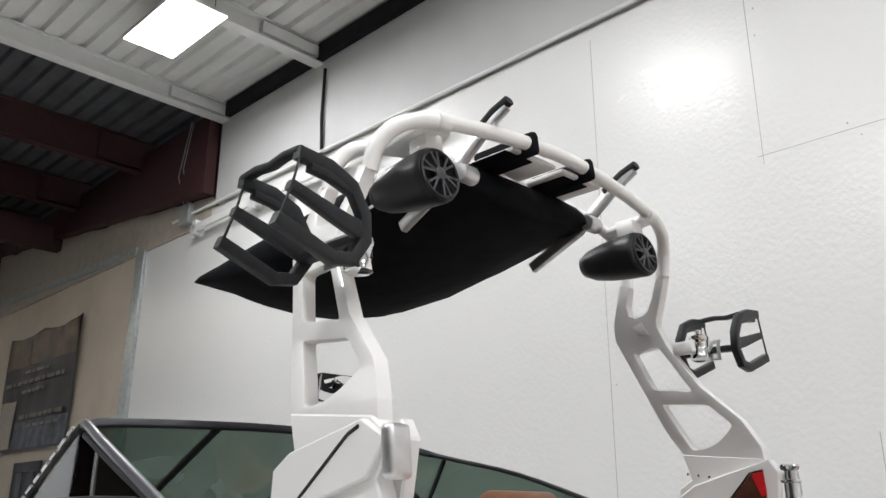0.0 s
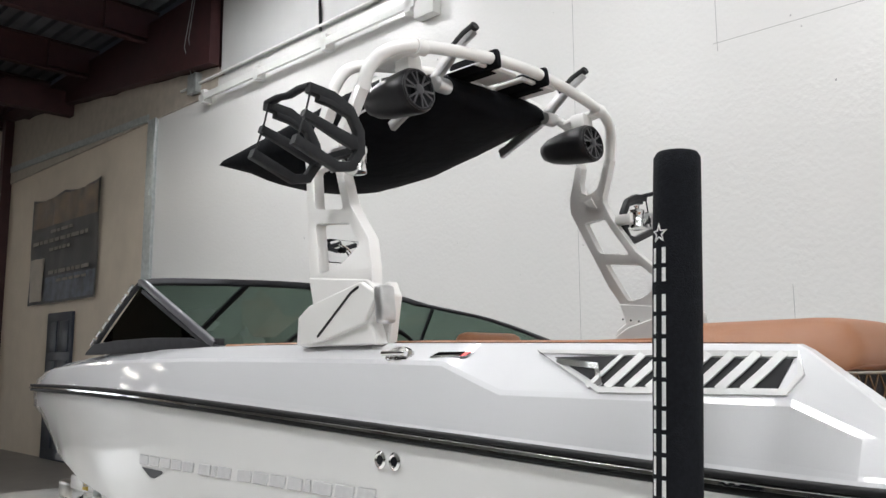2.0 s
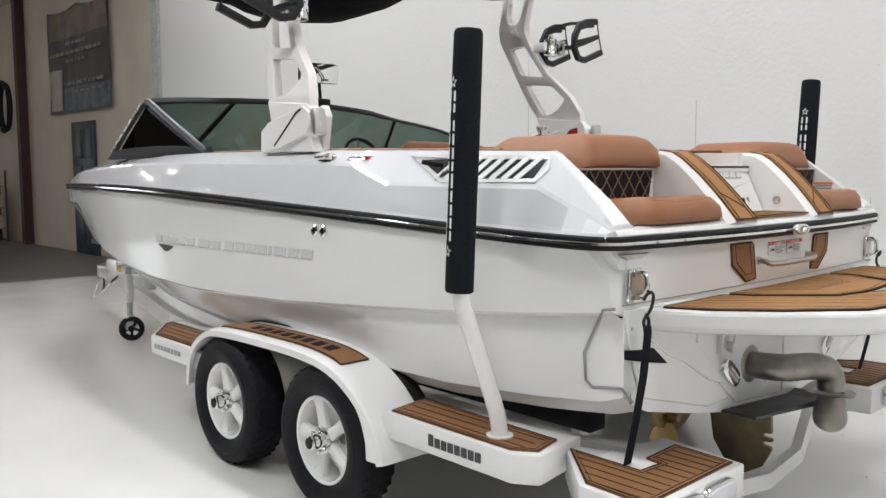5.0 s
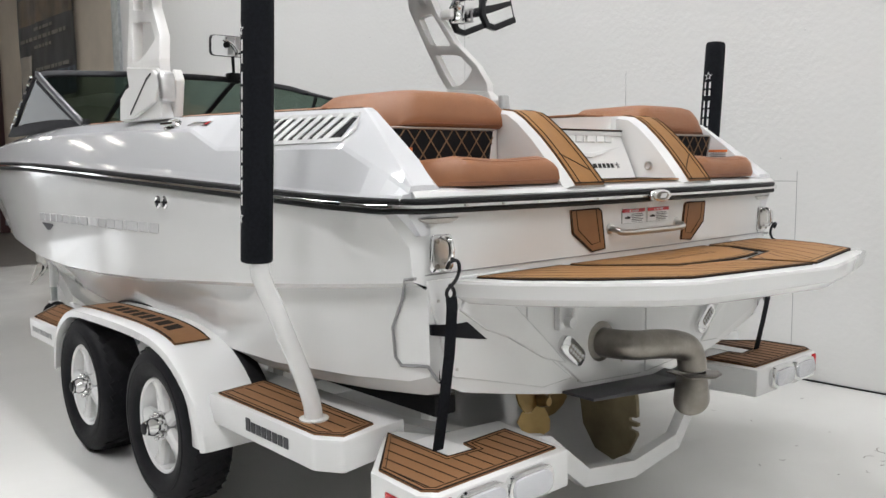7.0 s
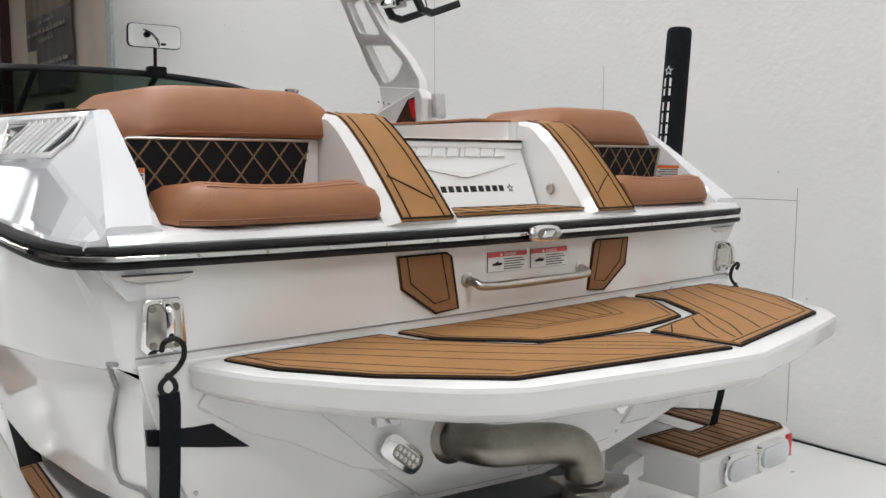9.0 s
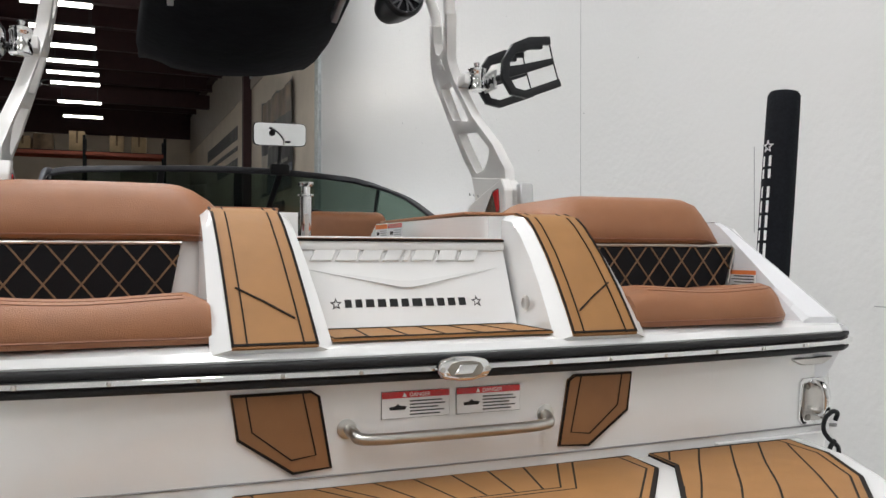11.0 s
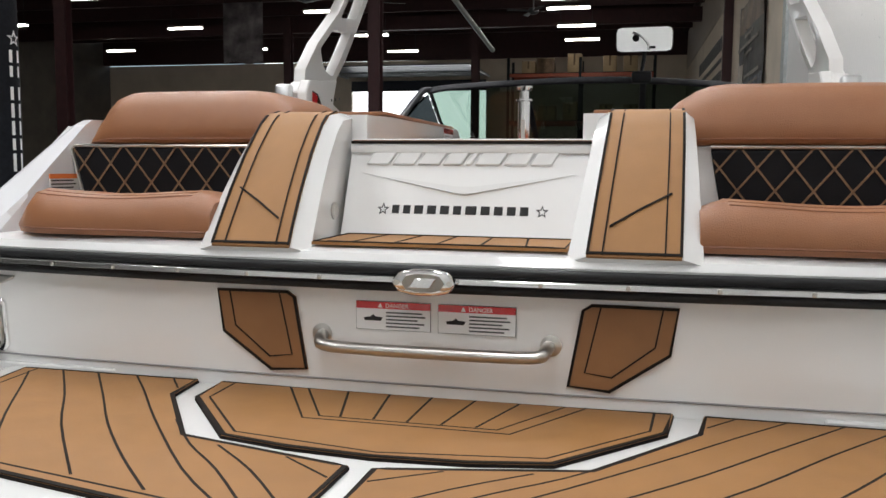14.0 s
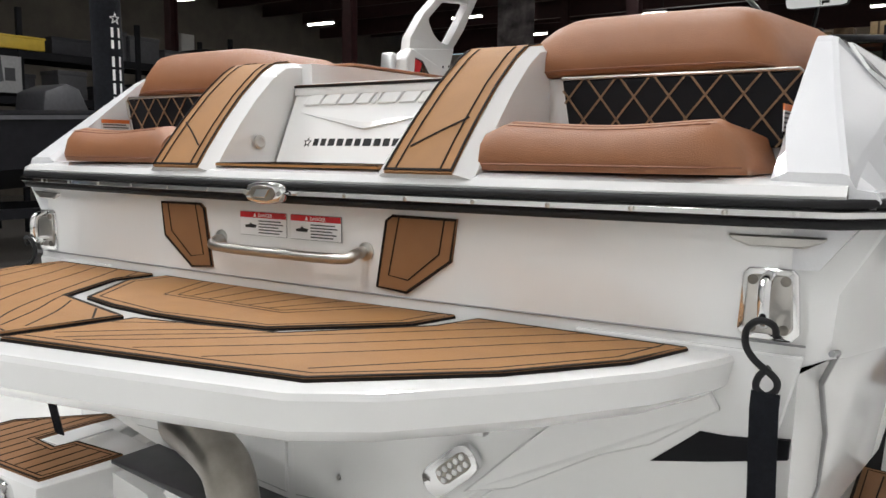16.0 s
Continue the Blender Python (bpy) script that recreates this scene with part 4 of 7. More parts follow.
# ledge above the panel and the walk-through blocks behind it
part("ledge", box(B(), -0.29, 0.29, 0.375, 0.47, 1.64, 1.664, 0.004), M_GEL, boat)
part("ledge_pad", box(B(), -0.285, 0.285, 0.38, 1.0, 1.6642, 1.671), M_LEATHER, boat, smooth=False)
part("ledge_trim", box(B(), -0.287, 0.287, 0.372, 0.380, 1.662, 1.669), M_LINE, boat, smooth=False)
for sgn in (-1, 1):
    bm = B()
    prism(bm, [(0.42, 1.40), (0.42, 1.734), (0.62, 1.740), (1.47, 1.745), (1.60, 1.67), (1.62, 1.40)], 0, 1, lambda u, v, w: (sgn * (0.263 + w * 0.60), u, v))
    part("sunpad_base", bm, M_GEL, boat, smooth=False)
    part("sunpad", box(B(), *sorted((sgn * 0.275, sgn * 1.02)), 0.62, 1.46, 1.746, 1.756, 0.004), M_LEATHER, boat, "tan vinyl sun pad")
    ys = [0.78, 0.9, 1.3, 1.8, 2.3, 2.8, 3.3]
    part("coaming_pad", loft(B(), [[(sgn * 0.985, y, interp(TOP, y)[1] - 0.006), (sgn * 0.985, y, interp(TOP, y)[1] + 0.010), (sgn * 1.09, y, interp(TOP, y)[1] + 0.010), (sgn * 1.098, y, interp(TOP, y)[1] + 0.0015)] for y in ys]), M_LEATHER, boat, "tan vinyl coaming pad", angle=50)
    part("coaming_line", band(B(), [(sgn * 1.10, y, interp(TOP, y)[1] + 0.001) for y in (0.5, 0.9, 1.4, 2.0, 2.6, 3.1)], 0.008, 0.002), M_LINE, boat)
# warning decals on the sides of the walk-through, with orange and red heads
for wall_x, y0, y1, head in ((0.2625, 1.325, 1.475, M_ORANGE), (0.2625, 1.155, 1.318, M_REDLENS), (-0.2625, 1.245, 1.385, M_REDLENS)):
    sd = 1 if wall_x > 0 else -1
    wd = part("warning_decal", box(B(), *sorted((wall_x, wall_x - sd * 0.0012)), y0, y1, 1.683, 1.741), M_LABEL, boat, "white warning decal with a coloured head", smooth=False)
    part("label_head", box(B(), *sorted((wall_x - sd * 0.0005, wall_x - sd * 0.0018)), y0, y1, 1.724, 1.741), head, wd, smooth=False)
    part("pictogram", box(B(), *sorted((wall_x - sd * 0.0005, wall_x - sd * 0.0018)), y0 + 0.10, y0 + 0.135, 1.700, 1.712), M_PRINTK, wd, smooth=False)
    for k in range(4):
        part("print_line", box(B(), *sorted((wall_x - sd * 0.0005, wall_x - sd * 0.0018)), y0 + 0.008, y0 + 0.09, 1.690 + 0.008 * k, 1.693 + 0.008 * k), M_MIDGREY, wd, smooth=False)

# the two aft-facing seats
for sgn in (-1, 1):
    # moulded recess
    bm = B()
    box(bm, *sorted((sgn * 0.50, sgn * 1.06)), 0.406, 0.45, 1.44, 1.657)
    part("seat_back_moulding", bm, M_GEL, boat, smooth=False)
    # seat bolster: profile (y, z) swept across x with rounded ends
    bm = B()
    rows = []
    prof = [(0.082, 1.449), (0.074, 1.470), (0.082, 1.515), (0.105, 1.542), (0.150, 1.552), (0.230, 1.545), (0.40, 1.535), (0.40, 1.449)]
    for k in range(13):
        t = k / 12
        x = 0.508 + 0.524 * t
        fwd = 0.055 * (max(0.0, t - 0.78) / 0.22) ** 2
        e = min(t, 1 - t)
        sh = 1.0 if e > 0.09 else 0.80 + 0.20 * math.sin(e / 0.09 * math.pi / 2)
        dip = 0.011 * math.sin(math.pi * t) ** 2 * (1 if 0 < t < 1 else 0)
        lean = 0.028 * max(0.0, t - 0.80) / 0.20
        cy, cz = 0.24, 1.49
        rows.append([(sgn * (x - lean * max(0.0, (z - 1.47) / 0.08)), cy + (y - cy) * (0.94 + 0.06 * sh) + fwd * max(0.0, (0.40 - y) / 0.32), 1.449 + (z - 1.449) * sh - (dip if z > 1.5 else 0)) for y, z in prof])
    loft(bm, rows)
    seat = part("seat_cushion", bm, M_LEATHER, boat, "tan vinyl seat cushion", angle=60)
    for yy, zz in ((0.1052, 1.5415), (0.128, 1.5470)):
        path = []
        for k in range(17):
            t = 0.10 + 0.80 * k / 16
            lean = 0.028 * max(0.0, t - 0.80) / 0.20
            path.append((sgn * (0.508 + 0.524 * t - lean * (zz - 1.47) / 0.08), yy + 0.05 * (max(0.0, t - 0.78) / 0.22) ** 2, zz - 0.011 * math.sin(math.pi * t) ** 2))
        part("seam", tube(B(), path, 0.0016, 6), M_SEAM, seat)
    part("seam", tube(B(), [(sgn * (0.516 + 0.507 * k / 16), 0.073 + 0.055 * (max(0.0, k / 16 - 0.78) / 0.22) ** 2, 1.462) for k in range(17)], 0.0025, 6), M_SEAM, seat)
    # quilted panel
    bm = B()
    rect = [(0.574, 1.50), (1.033, 1.50), (1.072, 1.652), (0.546, 1.652)]
    prism(bm, [(sgn * x, z) for x, z in (rect if sgn > 0 else rect[::-1])], 0.386, 0.405, lambda u, v, w: (u, w, v), 0.003, 1)
    quilt = part("quilted_panel", bm, M_DIAMOND, boat, "black quilted panel with tan diamond stitching")
    for k in range(-3, 8):
        for x0, lead in ((0.611 + k * 0.0785, 0.118), (0.676 + k * 0.0785, -0.122)):
            seg_ = clip_line(rect, (x0 + lead, 1.501), (x0, 1.651))
            if seg_ and (seg_[0] - seg_[1]).length > 0.02:
                a, b = seg_
                part("stitch", band(B(), [(sgn * a.x, 0.3855, a.y), (sgn * b.x, 0.3855, b.y)], 0.0042, 0.0025, up=(0, -1, 0)), M_STITCH, quilt)
    part("panel_trim", tube(B(), [(sgn * x, 0.386, z) for x, z in ((0.545, 1.656), (1.062, 1.656), (1.074, 1.646), (1.04, 1.51))], 0.0045, 8), M_STEEL, boat, "thin metal trim")
    # back bolster with sloped ends
    bm = B()
    rows = []
    outline = [(0.448, 1.700, 0.392), (0.452, 1.740, 0.384), (0.475, 1.762, 0.379), (0.515, 1.787, 0.376), (0.545, 1.798, 0.375), (0.58, 1.802, 0.375), (0.75, 1.803, 0.375), (0.89, 1.802, 0.375), (0.925, 1.799, 0.375), (0.950, 1.790, 0.377), (0.978, 1.762, 0.381), (1.004, 1.722, 0.388), (1.02, 1.690, 0.396)]

    def wide(x, y):
        return sgn * (x + 0.22 * max(0.0, y - 0.40) * max(0.0, (x - 0.75) / 0.25))
    for x, zt, yb in outline:
        h = zt - 1.660
        sec = [(yb + 0.016, 1.660), (yb, 1.660 + 0.10 * h), (yb + 0.002, 1.660 + 0.34 * h), (yb + 0.018, 1.660 + 0.68 * h), (yb + 0.045, 1.660 + 0.90 * h), (yb + 0.085, zt - 0.002), (yb + 0.14, zt), (0.80, zt - 0.004), (0.86, zt - 0.25 * h), (0.885, zt - 0.6 * h), (0.885, 1.660)]
        rows.append([(wide(x, y), y, z) for y, z in sec])
    loft(bm, rows)
    bk = part("back_cushion", bm, M_LEATHER, boat, "tan vinyl backrest cushion", angle=70)
    part("seam", tube(B(), [(wide(x, yb), yb - 0.0005, 1.660 + 0.10 * (zt - 1.66)) for x, zt, yb in outline], 0.002, 6), M_SEAM, bk)
    # small orange label on the recess side
    LM = pose(sgn * 1.0585, 0.332, 1.530, 0, 0, 90)
    lb = part("side_label", box(B(), -0.055, 0.055, -0.001, 0.001, 0, 0.040, m=LM), M_LABEL, boat, "white warning label with an orange head", smooth=False)
    part("label_head", box(B(), -0.055, 0.055, -0.0016, 0.0016, 0.040, 0.052, m=LM), M_ORANGE, lb, "orange heading", smooth=False)
    for k in range(4):
        part("print_line", box(B(), -0.050, 0.045 - 0.01 * (k % 2), -0.0016, 0.0016, 0.006 + 0.009 * k, 0.0095 + 0.009 * k, m=LM), M_DGREY, lb, smooth=False)

# ---- transom fittings below the rail ----


def on_transom(x, z, up=0.0):
    return Vector((x, y_transom(x) - up, z))


for sgn in (-1, 1):
    poly = [(0.475, 1.347), (0.312, 1.349), (0.294, 1.337), (0.268, 1.185), (0.35, 1.178), (0.462, 1.255)]
    bm = B()
    prism(bm, poly, 0.0, 0.006, lambda u, v, w: on_transom(sgn * u, v, w))
    tp = part("transom_pad", bm, M_TEAKD, boat, "brown foam pad on the transom", smooth=False)
    ccw = poly[::-1] if sum(poly[i][0] * poly[(i + 1) % 6][1] - poly[(i + 1) % 6][0] * poly[i][1] for i in range(6)) < 0 else poly
    part("edge", band(B(), [on_transom(sgn * u, v, 0.005) for u, v in inset_poly(ccw, 0.0025)], 0.006, 0.0025, up=(0, -1, 0), loop=True), M_LINE, tp)
    ln = [(0.33, 1.345), (0.302, 1.215), (0.353, 1.208), (0.432, 1.270), (0.445, 1.345)]
    part("groove", band(B(), [on_transom(sgn * u, v, 0.0055) for u, v in ln], 0.003, 0.0015, up=(0, -1, 0)), M_LINE, tp)
# grab handle
gh = spline([on_transom(-0.232, 1.262, 0.0), on_transom(-0.228, 1.258, 0.03), on_transom(-0.20, 1.247, 0.045), on_transom(0, 1.245, 0.045), on_transom(0.20, 1.247, 0.045), on_transom(0.228, 1.258, 0.03), on_transom(0.232, 1.262, 0.0)], 5)
handle = part("grab_handle", tube(B(), gh, 0.0125, 14), M_STEEL, boat, "stainless grab handle", angle=60)
for x in (-0.236, 0.236):
    part("flange", lathe(B(), [(0.021, 0), (0.021, 0.003), (0.014, 0.006)], pose(x, y_transom(x), 1.263, 90, 0, 0), 20), M_STEEL, handle)
# warning plates with the one word that can be read
for x0 in (-0.160, 0.012):
    pl = part("danger_label", box(B(), x0, x0 + 0.155, 0.0, 0.0015, 1.278, 1.335, m=pose(0, y_transom(x0) - 0.0035, 0)), M_LABEL, boat, "white warning label with a red head", smooth=False)
    part("label_border", box(B(), x0 - 0.001, x0 + 0.156, 0.0, 0.001, 1.277, 1.336, m=pose(0, y_transom(x0) - 0.0020, 0)), M_PRINTK, pl, smooth=False)
    part("label_head", box(B(), x0, x0 + 0.155, 0.0, 0.001, 1.321, 1.335, m=pose(0, y_transom(x0) - 0.0046, 0)), M_REDLENS, pl, "red heading", smooth=False)
    bars = B()
    for k in range(5):
        w = (0.075, 0.082, 0.066, 0.08, 0.07)[k]
        box(bars, x0 + 0.063, x0 + 0.063 + w, 0, 0.0006, 1.312 - k * 0.0072, 1.3150 - k * 0.0072, m=pose(0, y_transom(x0) - 0.0044, 0))
    part("small_print", bars, M_DGREY, pl, smooth=False)
    pic = B()
    prism(pic, [(0.018, 1.296), (0.052, 1.296), (0.056, 1.303), (0.040, 1.305), (0.036, 1.309), (0.030, 1.304), (0.016, 1.302)], 0, 0.0006, lambda u, v, w: (x0 + u, y_transom(x0) - 0.0044 + w, v))
    part("pictogram", pic, M_PRINTK, pl, "black boat pictogram", smooth=False)
    part("hazard_mark", prism(B(), [(0.046, 1.3235), (0.056, 1.3235), (0.051, 1.3325)], 0, 0.0006, lambda u, v, w: (x0 + u, y_transom(x0) - 0.0052 + w, v)), M_PRINT, pl, "white triangle mark", smooth=False)
    tc = bpy.data.curves.new("danger_word", "FONT")
    tc.body, tc.size, tc.extrude, tc.align_x = "DANGER", 0.0120, 0.0003, "CENTER"
    to = new("danger_word_source", tc)
    dg = bpy.context.evaluated_depsgraph_get()
    me = bpy.data.meshes.new_from_object(to.evaluated_get(dg))
    bpy.data.objects.remove(to)
    me.materials.append(M_PRINT)
    wo = new("danger_word", me)
    wo.parent = pl
    wo.matrix_basis = pose(x0 + 0.086, y_transom(x0) - 0.0050, 1.3235, 90, 0, 0)
# emblem on the rail
bm = B()
oct_ = [(-0.064, 0.0), (-0.050, 0.019), (-0.02, 0.025), (0.02, 0.025), (0.050, 0.019), (0.064, 0.0), (0.050, -0.019), (0.02, -0.025), (-0.02, -0.025), (-0.050, -0.019)]
prism(bm, oct_, 0.0, 0.026, lambda u, v, w: (u, -0.012 - w, 1.388 + v), 0.006, 2)
em = part("stern_badge", bm, M_CHROME, boat, "polished oval badge on the rub rail")
bm = B()
prism(bm, [(u * 0.66, v * 0.70) for u, v in oct_], 0.0, 0.003, lambda u, v, w: (u, -0.0375 - w, 1.388 + v), 0.001, 1)
part("badge_centre", bm, M_EXH, em)
bm = B()
prism(bm, [(-0.028, -0.010), (0.014, -0.010), (0.028, 0.010), (-0.014, 0.010)], 0.0, 0.004, lambda u, v, w: (u, -0.040 - w, 1.388 + v), 0.0015, 1)
part("badge_bar", bm, M_CHROME, em)
for x in (-0.052, 0.052):
    part("screw", lathe(B(), [(0.006, 0), (0.006, 0.003)], pose(x, -0.038, 1.388, 90, 0, 0), 10), M_STEEL, em)
# tie-down eyes at the quarters with strap hooks
for sgn in (-1, 1):
    poly = [(-0.040, -0.064), (0.040, -0.064), (0.053, -0.048), (0.046, 0.052), (0.036, 0.063), (-0.036, 0.063), (-0.046, 0.052), (-0.053, -0.048)]
    bm = B()
    prism(bm, poly, 0.0, 0.012, lambda u, v, w: on_transom(sgn * 1.09, 1.230, 0) + Vector((u * sgn, -w, v)), 0.004, 2)
    plate = part("tie_down_plate", bm, M_CHROME, boat, "polished tie-down plate")
    bm = B()
    prism(bm, [(u * 0.80, v * 0.82) for u, v in poly], 0.012, 0.017, lambda u, v, w: on_transom(sgn * 1.09, 1.230, 0) + Vector((u * sgn, -w, v)), 0.003, 1)
    part("plate_face", bm, M_STEEL, plate)
    for u in (-0.027, 0.027):
        for v in (-0.042, 0.042):
            part("screw", lathe(B(), [(0.009, 0), (0.009, 0.003), (0.004, 0.004)], pose(sgn * 1.09 + u, y_transom(1.09) - 0.017, 1.230 + v, 90, 0, 0), 12), M_EXH, plate)
    y0 = y_transom(1.09)
    part("eye", tube(B(), spline([(sgn * 1.09, y0, 1.278), (sgn * 1.09, y0 - 0.04, 1.276), (sgn * 1.09, y0 - 0.055, 1.26), (sgn * 1.09, y0 - 0.055, 1.215), (sgn * 1.09, y0 - 0.04, 1.203), (sgn * 1.09, y0, 1.202)], 4), 0.0115, 12), M_CHROME, plate, angle=60)
    # thin fitting above
    part("quarter_fitting", prism(B(), [(-0.08, 0.008), (-0.075, 0.0), (-0.045, -0.012), (0.045, -0.012), (0.075, 0.0), (0.08, 0.008)], -0.004, 0.008, lambda u, v, w: on_transom(sgn * 1.095 + u, 1.34 + v, w), 0.003, 1), M_STEEL, boat, "slim stainless fitting")
    # outline gap of the lower transom plate
    part("plate_seam", tube(B(), [(sgn * 0.05 * k, y_transom(0.05 * k) - 0.0015, 1.168 - 0.010 * (k / 24) ** 3) for k in range(24)], 0.0022, 6), M_MIDGREY, boat)
    def hx(y, z):
        pts = hull_section(y)[6:]
        return float(np.interp(z, [q[1] for q in pts], [q[0] for q in pts]))
    # shadow in the plate's edge groove, put in as a grey tube
    out = [(0.11, 1.152), (0.16, 1.145), (0.215, 1.07), (0.265, 0.965), (0.262, 0.86), (0.235, 0.835), (0.11, 0.85), (0.075, 0.80)]
    part("plate_gasket", tube(B(), [(sgn * (hx(y, z) + 0.001), y, z) for y, z in out], 0.006, 6), M_MIDGREY, boat, "grey tube for the shadowed gap round the surf plate")
    bm = B()
    prism(bm, [(1.136, 0.993), (1.03, 0.984), (0.985, 0.985), (0.897, 0.912), (1.0, 0.93), (1.134, 0.957)], 0, 0.0115, lambda u, v, w: on_transom(sgn * u, v, w))
    part("surf_vent", bm, M_BLACKGAP, boat, "dark moulded slot", smooth=False)
    # moulded surf plate: a raised outer facet with a wing behind the slot, and a centre panel
    for poly, hgt in (([(1.150, 1.142), (0.74, 1.150), (0.72, 0.905), (0.46, 0.700), (0.62, 0.690), (1.045, 0.800), (1.085, 0.90), (1.120, 1.02)], 0.010), ([(0.98, 1.10), (0.80, 1.045), (0.62, 0.88), (0.50, 0.765), (0.62, 0.80), (0.80, 0.905), (0.90, 0.945), (1.02, 1.03)], 0.019), ([(0.70, 1.09), (0.70, 0.905), (0.40, 0.665), (0.012, 0.64), (0.012, 1.09)], 0.006)):
        bm = B()
        pts = [(sgn * u, v) for u, v in poly]
        prism(bm, pts if sgn > 0 else pts[::-1], -0.004, hgt, lambda u, v, w: on_transom(u, v, w), 0.004, 1)
        part("surf_plate", bm, M_GEL2, boat, smooth=False)
    for x, z in ((0.71, 0.87), (1.105, 1.07), (0.43, 0.685), (1.03, 0.825), (0.16, 0.72)):
        part("bolt", lathe(B(), [(0.006, 0), (0.006, 0.003), (0.003, 0.004)], pose(sgn * x, y_transom(x) - 0.009, z, 90, 0, 0), 10), M_STEEL, boat)
    # underwater light
    ang = -40 * sgn
    cx = sgn * 0.475
    rot = Matrix.Translation((cx, y_transom(0.47) - 0.004, 0.81)) @ pose(0, 0, 0, 0, ang, 0)
    bm = B()
    prism(bm, rounded(rounded([(-0.078, -0.036), (0.078, -0.036), (0.078, 0.036), (-0.078, 0.036)], 0.034), 0.01), -0.024, 0.0, lambda u, v, w: rot @ Vector((u, w, v)), 0.006, 2)
    lt = part("underwater_light", bm, M_CHROME, boat, "chrome underwater light")
    part("lens", prism(B(), rounded([(-0.036, -0.021), (0.064, -0.021), (0.064, 0.021), (-0.036, 0.021)], 0.02), -0.026, -0.018, lambda u, v, w: rot @ Vector((u, w, v)), 0.002, 1), M_EXH, lt, "dark lens with small diodes")
    for i in range(5):
        for j in (-1, 1):
            part("diode", lathe(B(), [(0.0075, 0), (0.006, 0.003)], rot @ pose(0.014 - 0.036 + 0.018 * i, -0.0265, 0.0088 * j, 90, 0, 0), 10), M_ALU, lt)
    # tow eye bracket under the platform
    bm = B()
    box(bm, sgn * 0.52 - 0.04, sgn * 0.52 + 0.04, y_transom(0.5) - 0.03, y_transom(0.5), 0.90, 1.04, 0.006)
    tube(bm, [(sgn * 0.52, y_transom(0.5) - 0.03, 0.93), (sgn * 0.52, y_transom(0.5) - 0.06, 0.93)], 0.02, 12)
    tube(bm, [(sgn * 0.50, y_transom(0.5) - 0.04, 0.90), (sgn * 0.50, y_transom(0.5) - 0.06, 1.03)], 0.008, 8)
    part("transducer_bracket", bm, M_ALU, boat, "cast metal bracket")

# ---- swim platform ----
def plat_z(y):
    return 1.138 - 0.035 * (y - 0.05)


OUT = [(0.0, -0.735), (0.30, -0.675), (0.615, -0.60), (0.72, -0.52), (0.86, -0.33), (0.975, -0.13), (1.028, 0.03), (1.046, 0.14)]
full = [(-x, y) for x, y in OUT[:0:-1]] + OUT
bm = B()
lv = []
for dz, sc in ((-0.088, 0.945), (-0.082, 0.962), (-0.060, 0.990), (-0.014, 1.0), (-0.004, 0.996), (-0.002, 0.985)):
    lv.append([(x * sc, 0.10 + (y - 0.10) * sc, plat_z(0.10 + (y - 0.10) * sc) + dz) for x, y in full])
loft(bm, lv)
plat = part("swim_platform", bm, M_GEL, boat, "white swim platform with tan foam pads", angle=26)


def foam(poly, name, label, lines, ins=0.018, mat_=M_TEAK):
    bm = B()
    prism(bm, inset_poly(poly, 0.0015), 0.0020, 0.006, lambda u, v, w: (u, v, plat_z(v) + w))
    ob = part(name, bm, mat_, plat, label, smooth=False)
    bm = B()
    prism(bm, poly, -0.002, 0.0034, lambda u, v, w: (u, v, plat_z(v) + w))
    part("pad_edge", bm, M_LINE, ob, "black pad edge", smooth=False)
    return ob


def line_on(pts, w=0.004, loop=False):
    bm = band(B(), [(u, v, plat_z(v) + 0.0052) for u, v in pts], w, 0.0010, loop=loop)
    part("groove", bm, M_LINE, plat, smooth=False)


side = [(0.018, -0.665), (0.60, -0.545), (0.80, -0.33), (0.925, -0.12), (0.965, 0.055), (0.525, 0.055), (0.505, -0.075), (0.335, -0.322), (0.04, -0.395), (0.018, -0.40)]
for sgn in (-1, 1):
    pts = [(sgn * x, y) for x, y in side]
    ccw = pts if sgn > 0 else pts[::-1]
    foam(ccw, "foam_pad", "tan foam deck pad", None)
    line_on(inset_poly(ccw, 0.005), 0.010, True)
    line_on([(sgn * x, y) for x, y in ((0.03, -0.632), (0.59, -0.517), (0.778, -0.315), (0.897, -0.11), (0.925, 0.05))], 0.005)
    for pts_ in ([(0.925, 0.02), (0.83, -0.12), (0.71, -0.30), (0.565, -0.50)], [(0.862, 0.052), (0.71, -0.14), (0.57, -0.33), (0.385, -0.548)], [(0.772, 0.052), (0.63, -0.13), (0.50, -0.30), (0.37, -0.45), (0.25, -0.575)],
                 [(0.675, 0.052), (0.57, -0.08), (0.44, -0.25), (0.25, -0.48), (0.125, -0.600)], [(0.585, 0.052), (0.525, -0.03)], [(0.255, -0.362), (0.15, -0.46), (0.045, -0.585)], [(0.125, -0.388), (0.03, -0.46)], [(0.40, -0.245), (0.30, -0.37), (0.20, -0.47), (0.085, -0.607)]):
        line_on([(sgn * p.x, p.y) for p in spline([(x, y, 0) for x, y in pts_], 3)], 0.0046)
mid = [(-0.280, -0.308), (-0.15, -0.338), (0.0, -0.350), (0.15, -0.338), (0.280, -0.308), (0.455, -0.085), (0.471, 0.055), (-0.471, 0.055), (-0.455, -0.085)]
foam(mid, "foam_pad", "tan foam deck pad", None)
line_on(inset_poly(mid, 0.005), 0.010, True)
line_on([(-0.435, 0.052), (-0.425, -0.08), (-0.265, -0.285), (0.0, -0.328), (0.265, -0.285), (0.425, -0.08), (0.435, 0.052)], 0.005)
line_on([(-0.31, 0.052), (-0.19, -0.17), (0.19, -0.17), (0.31, 0.052)], 0.005)
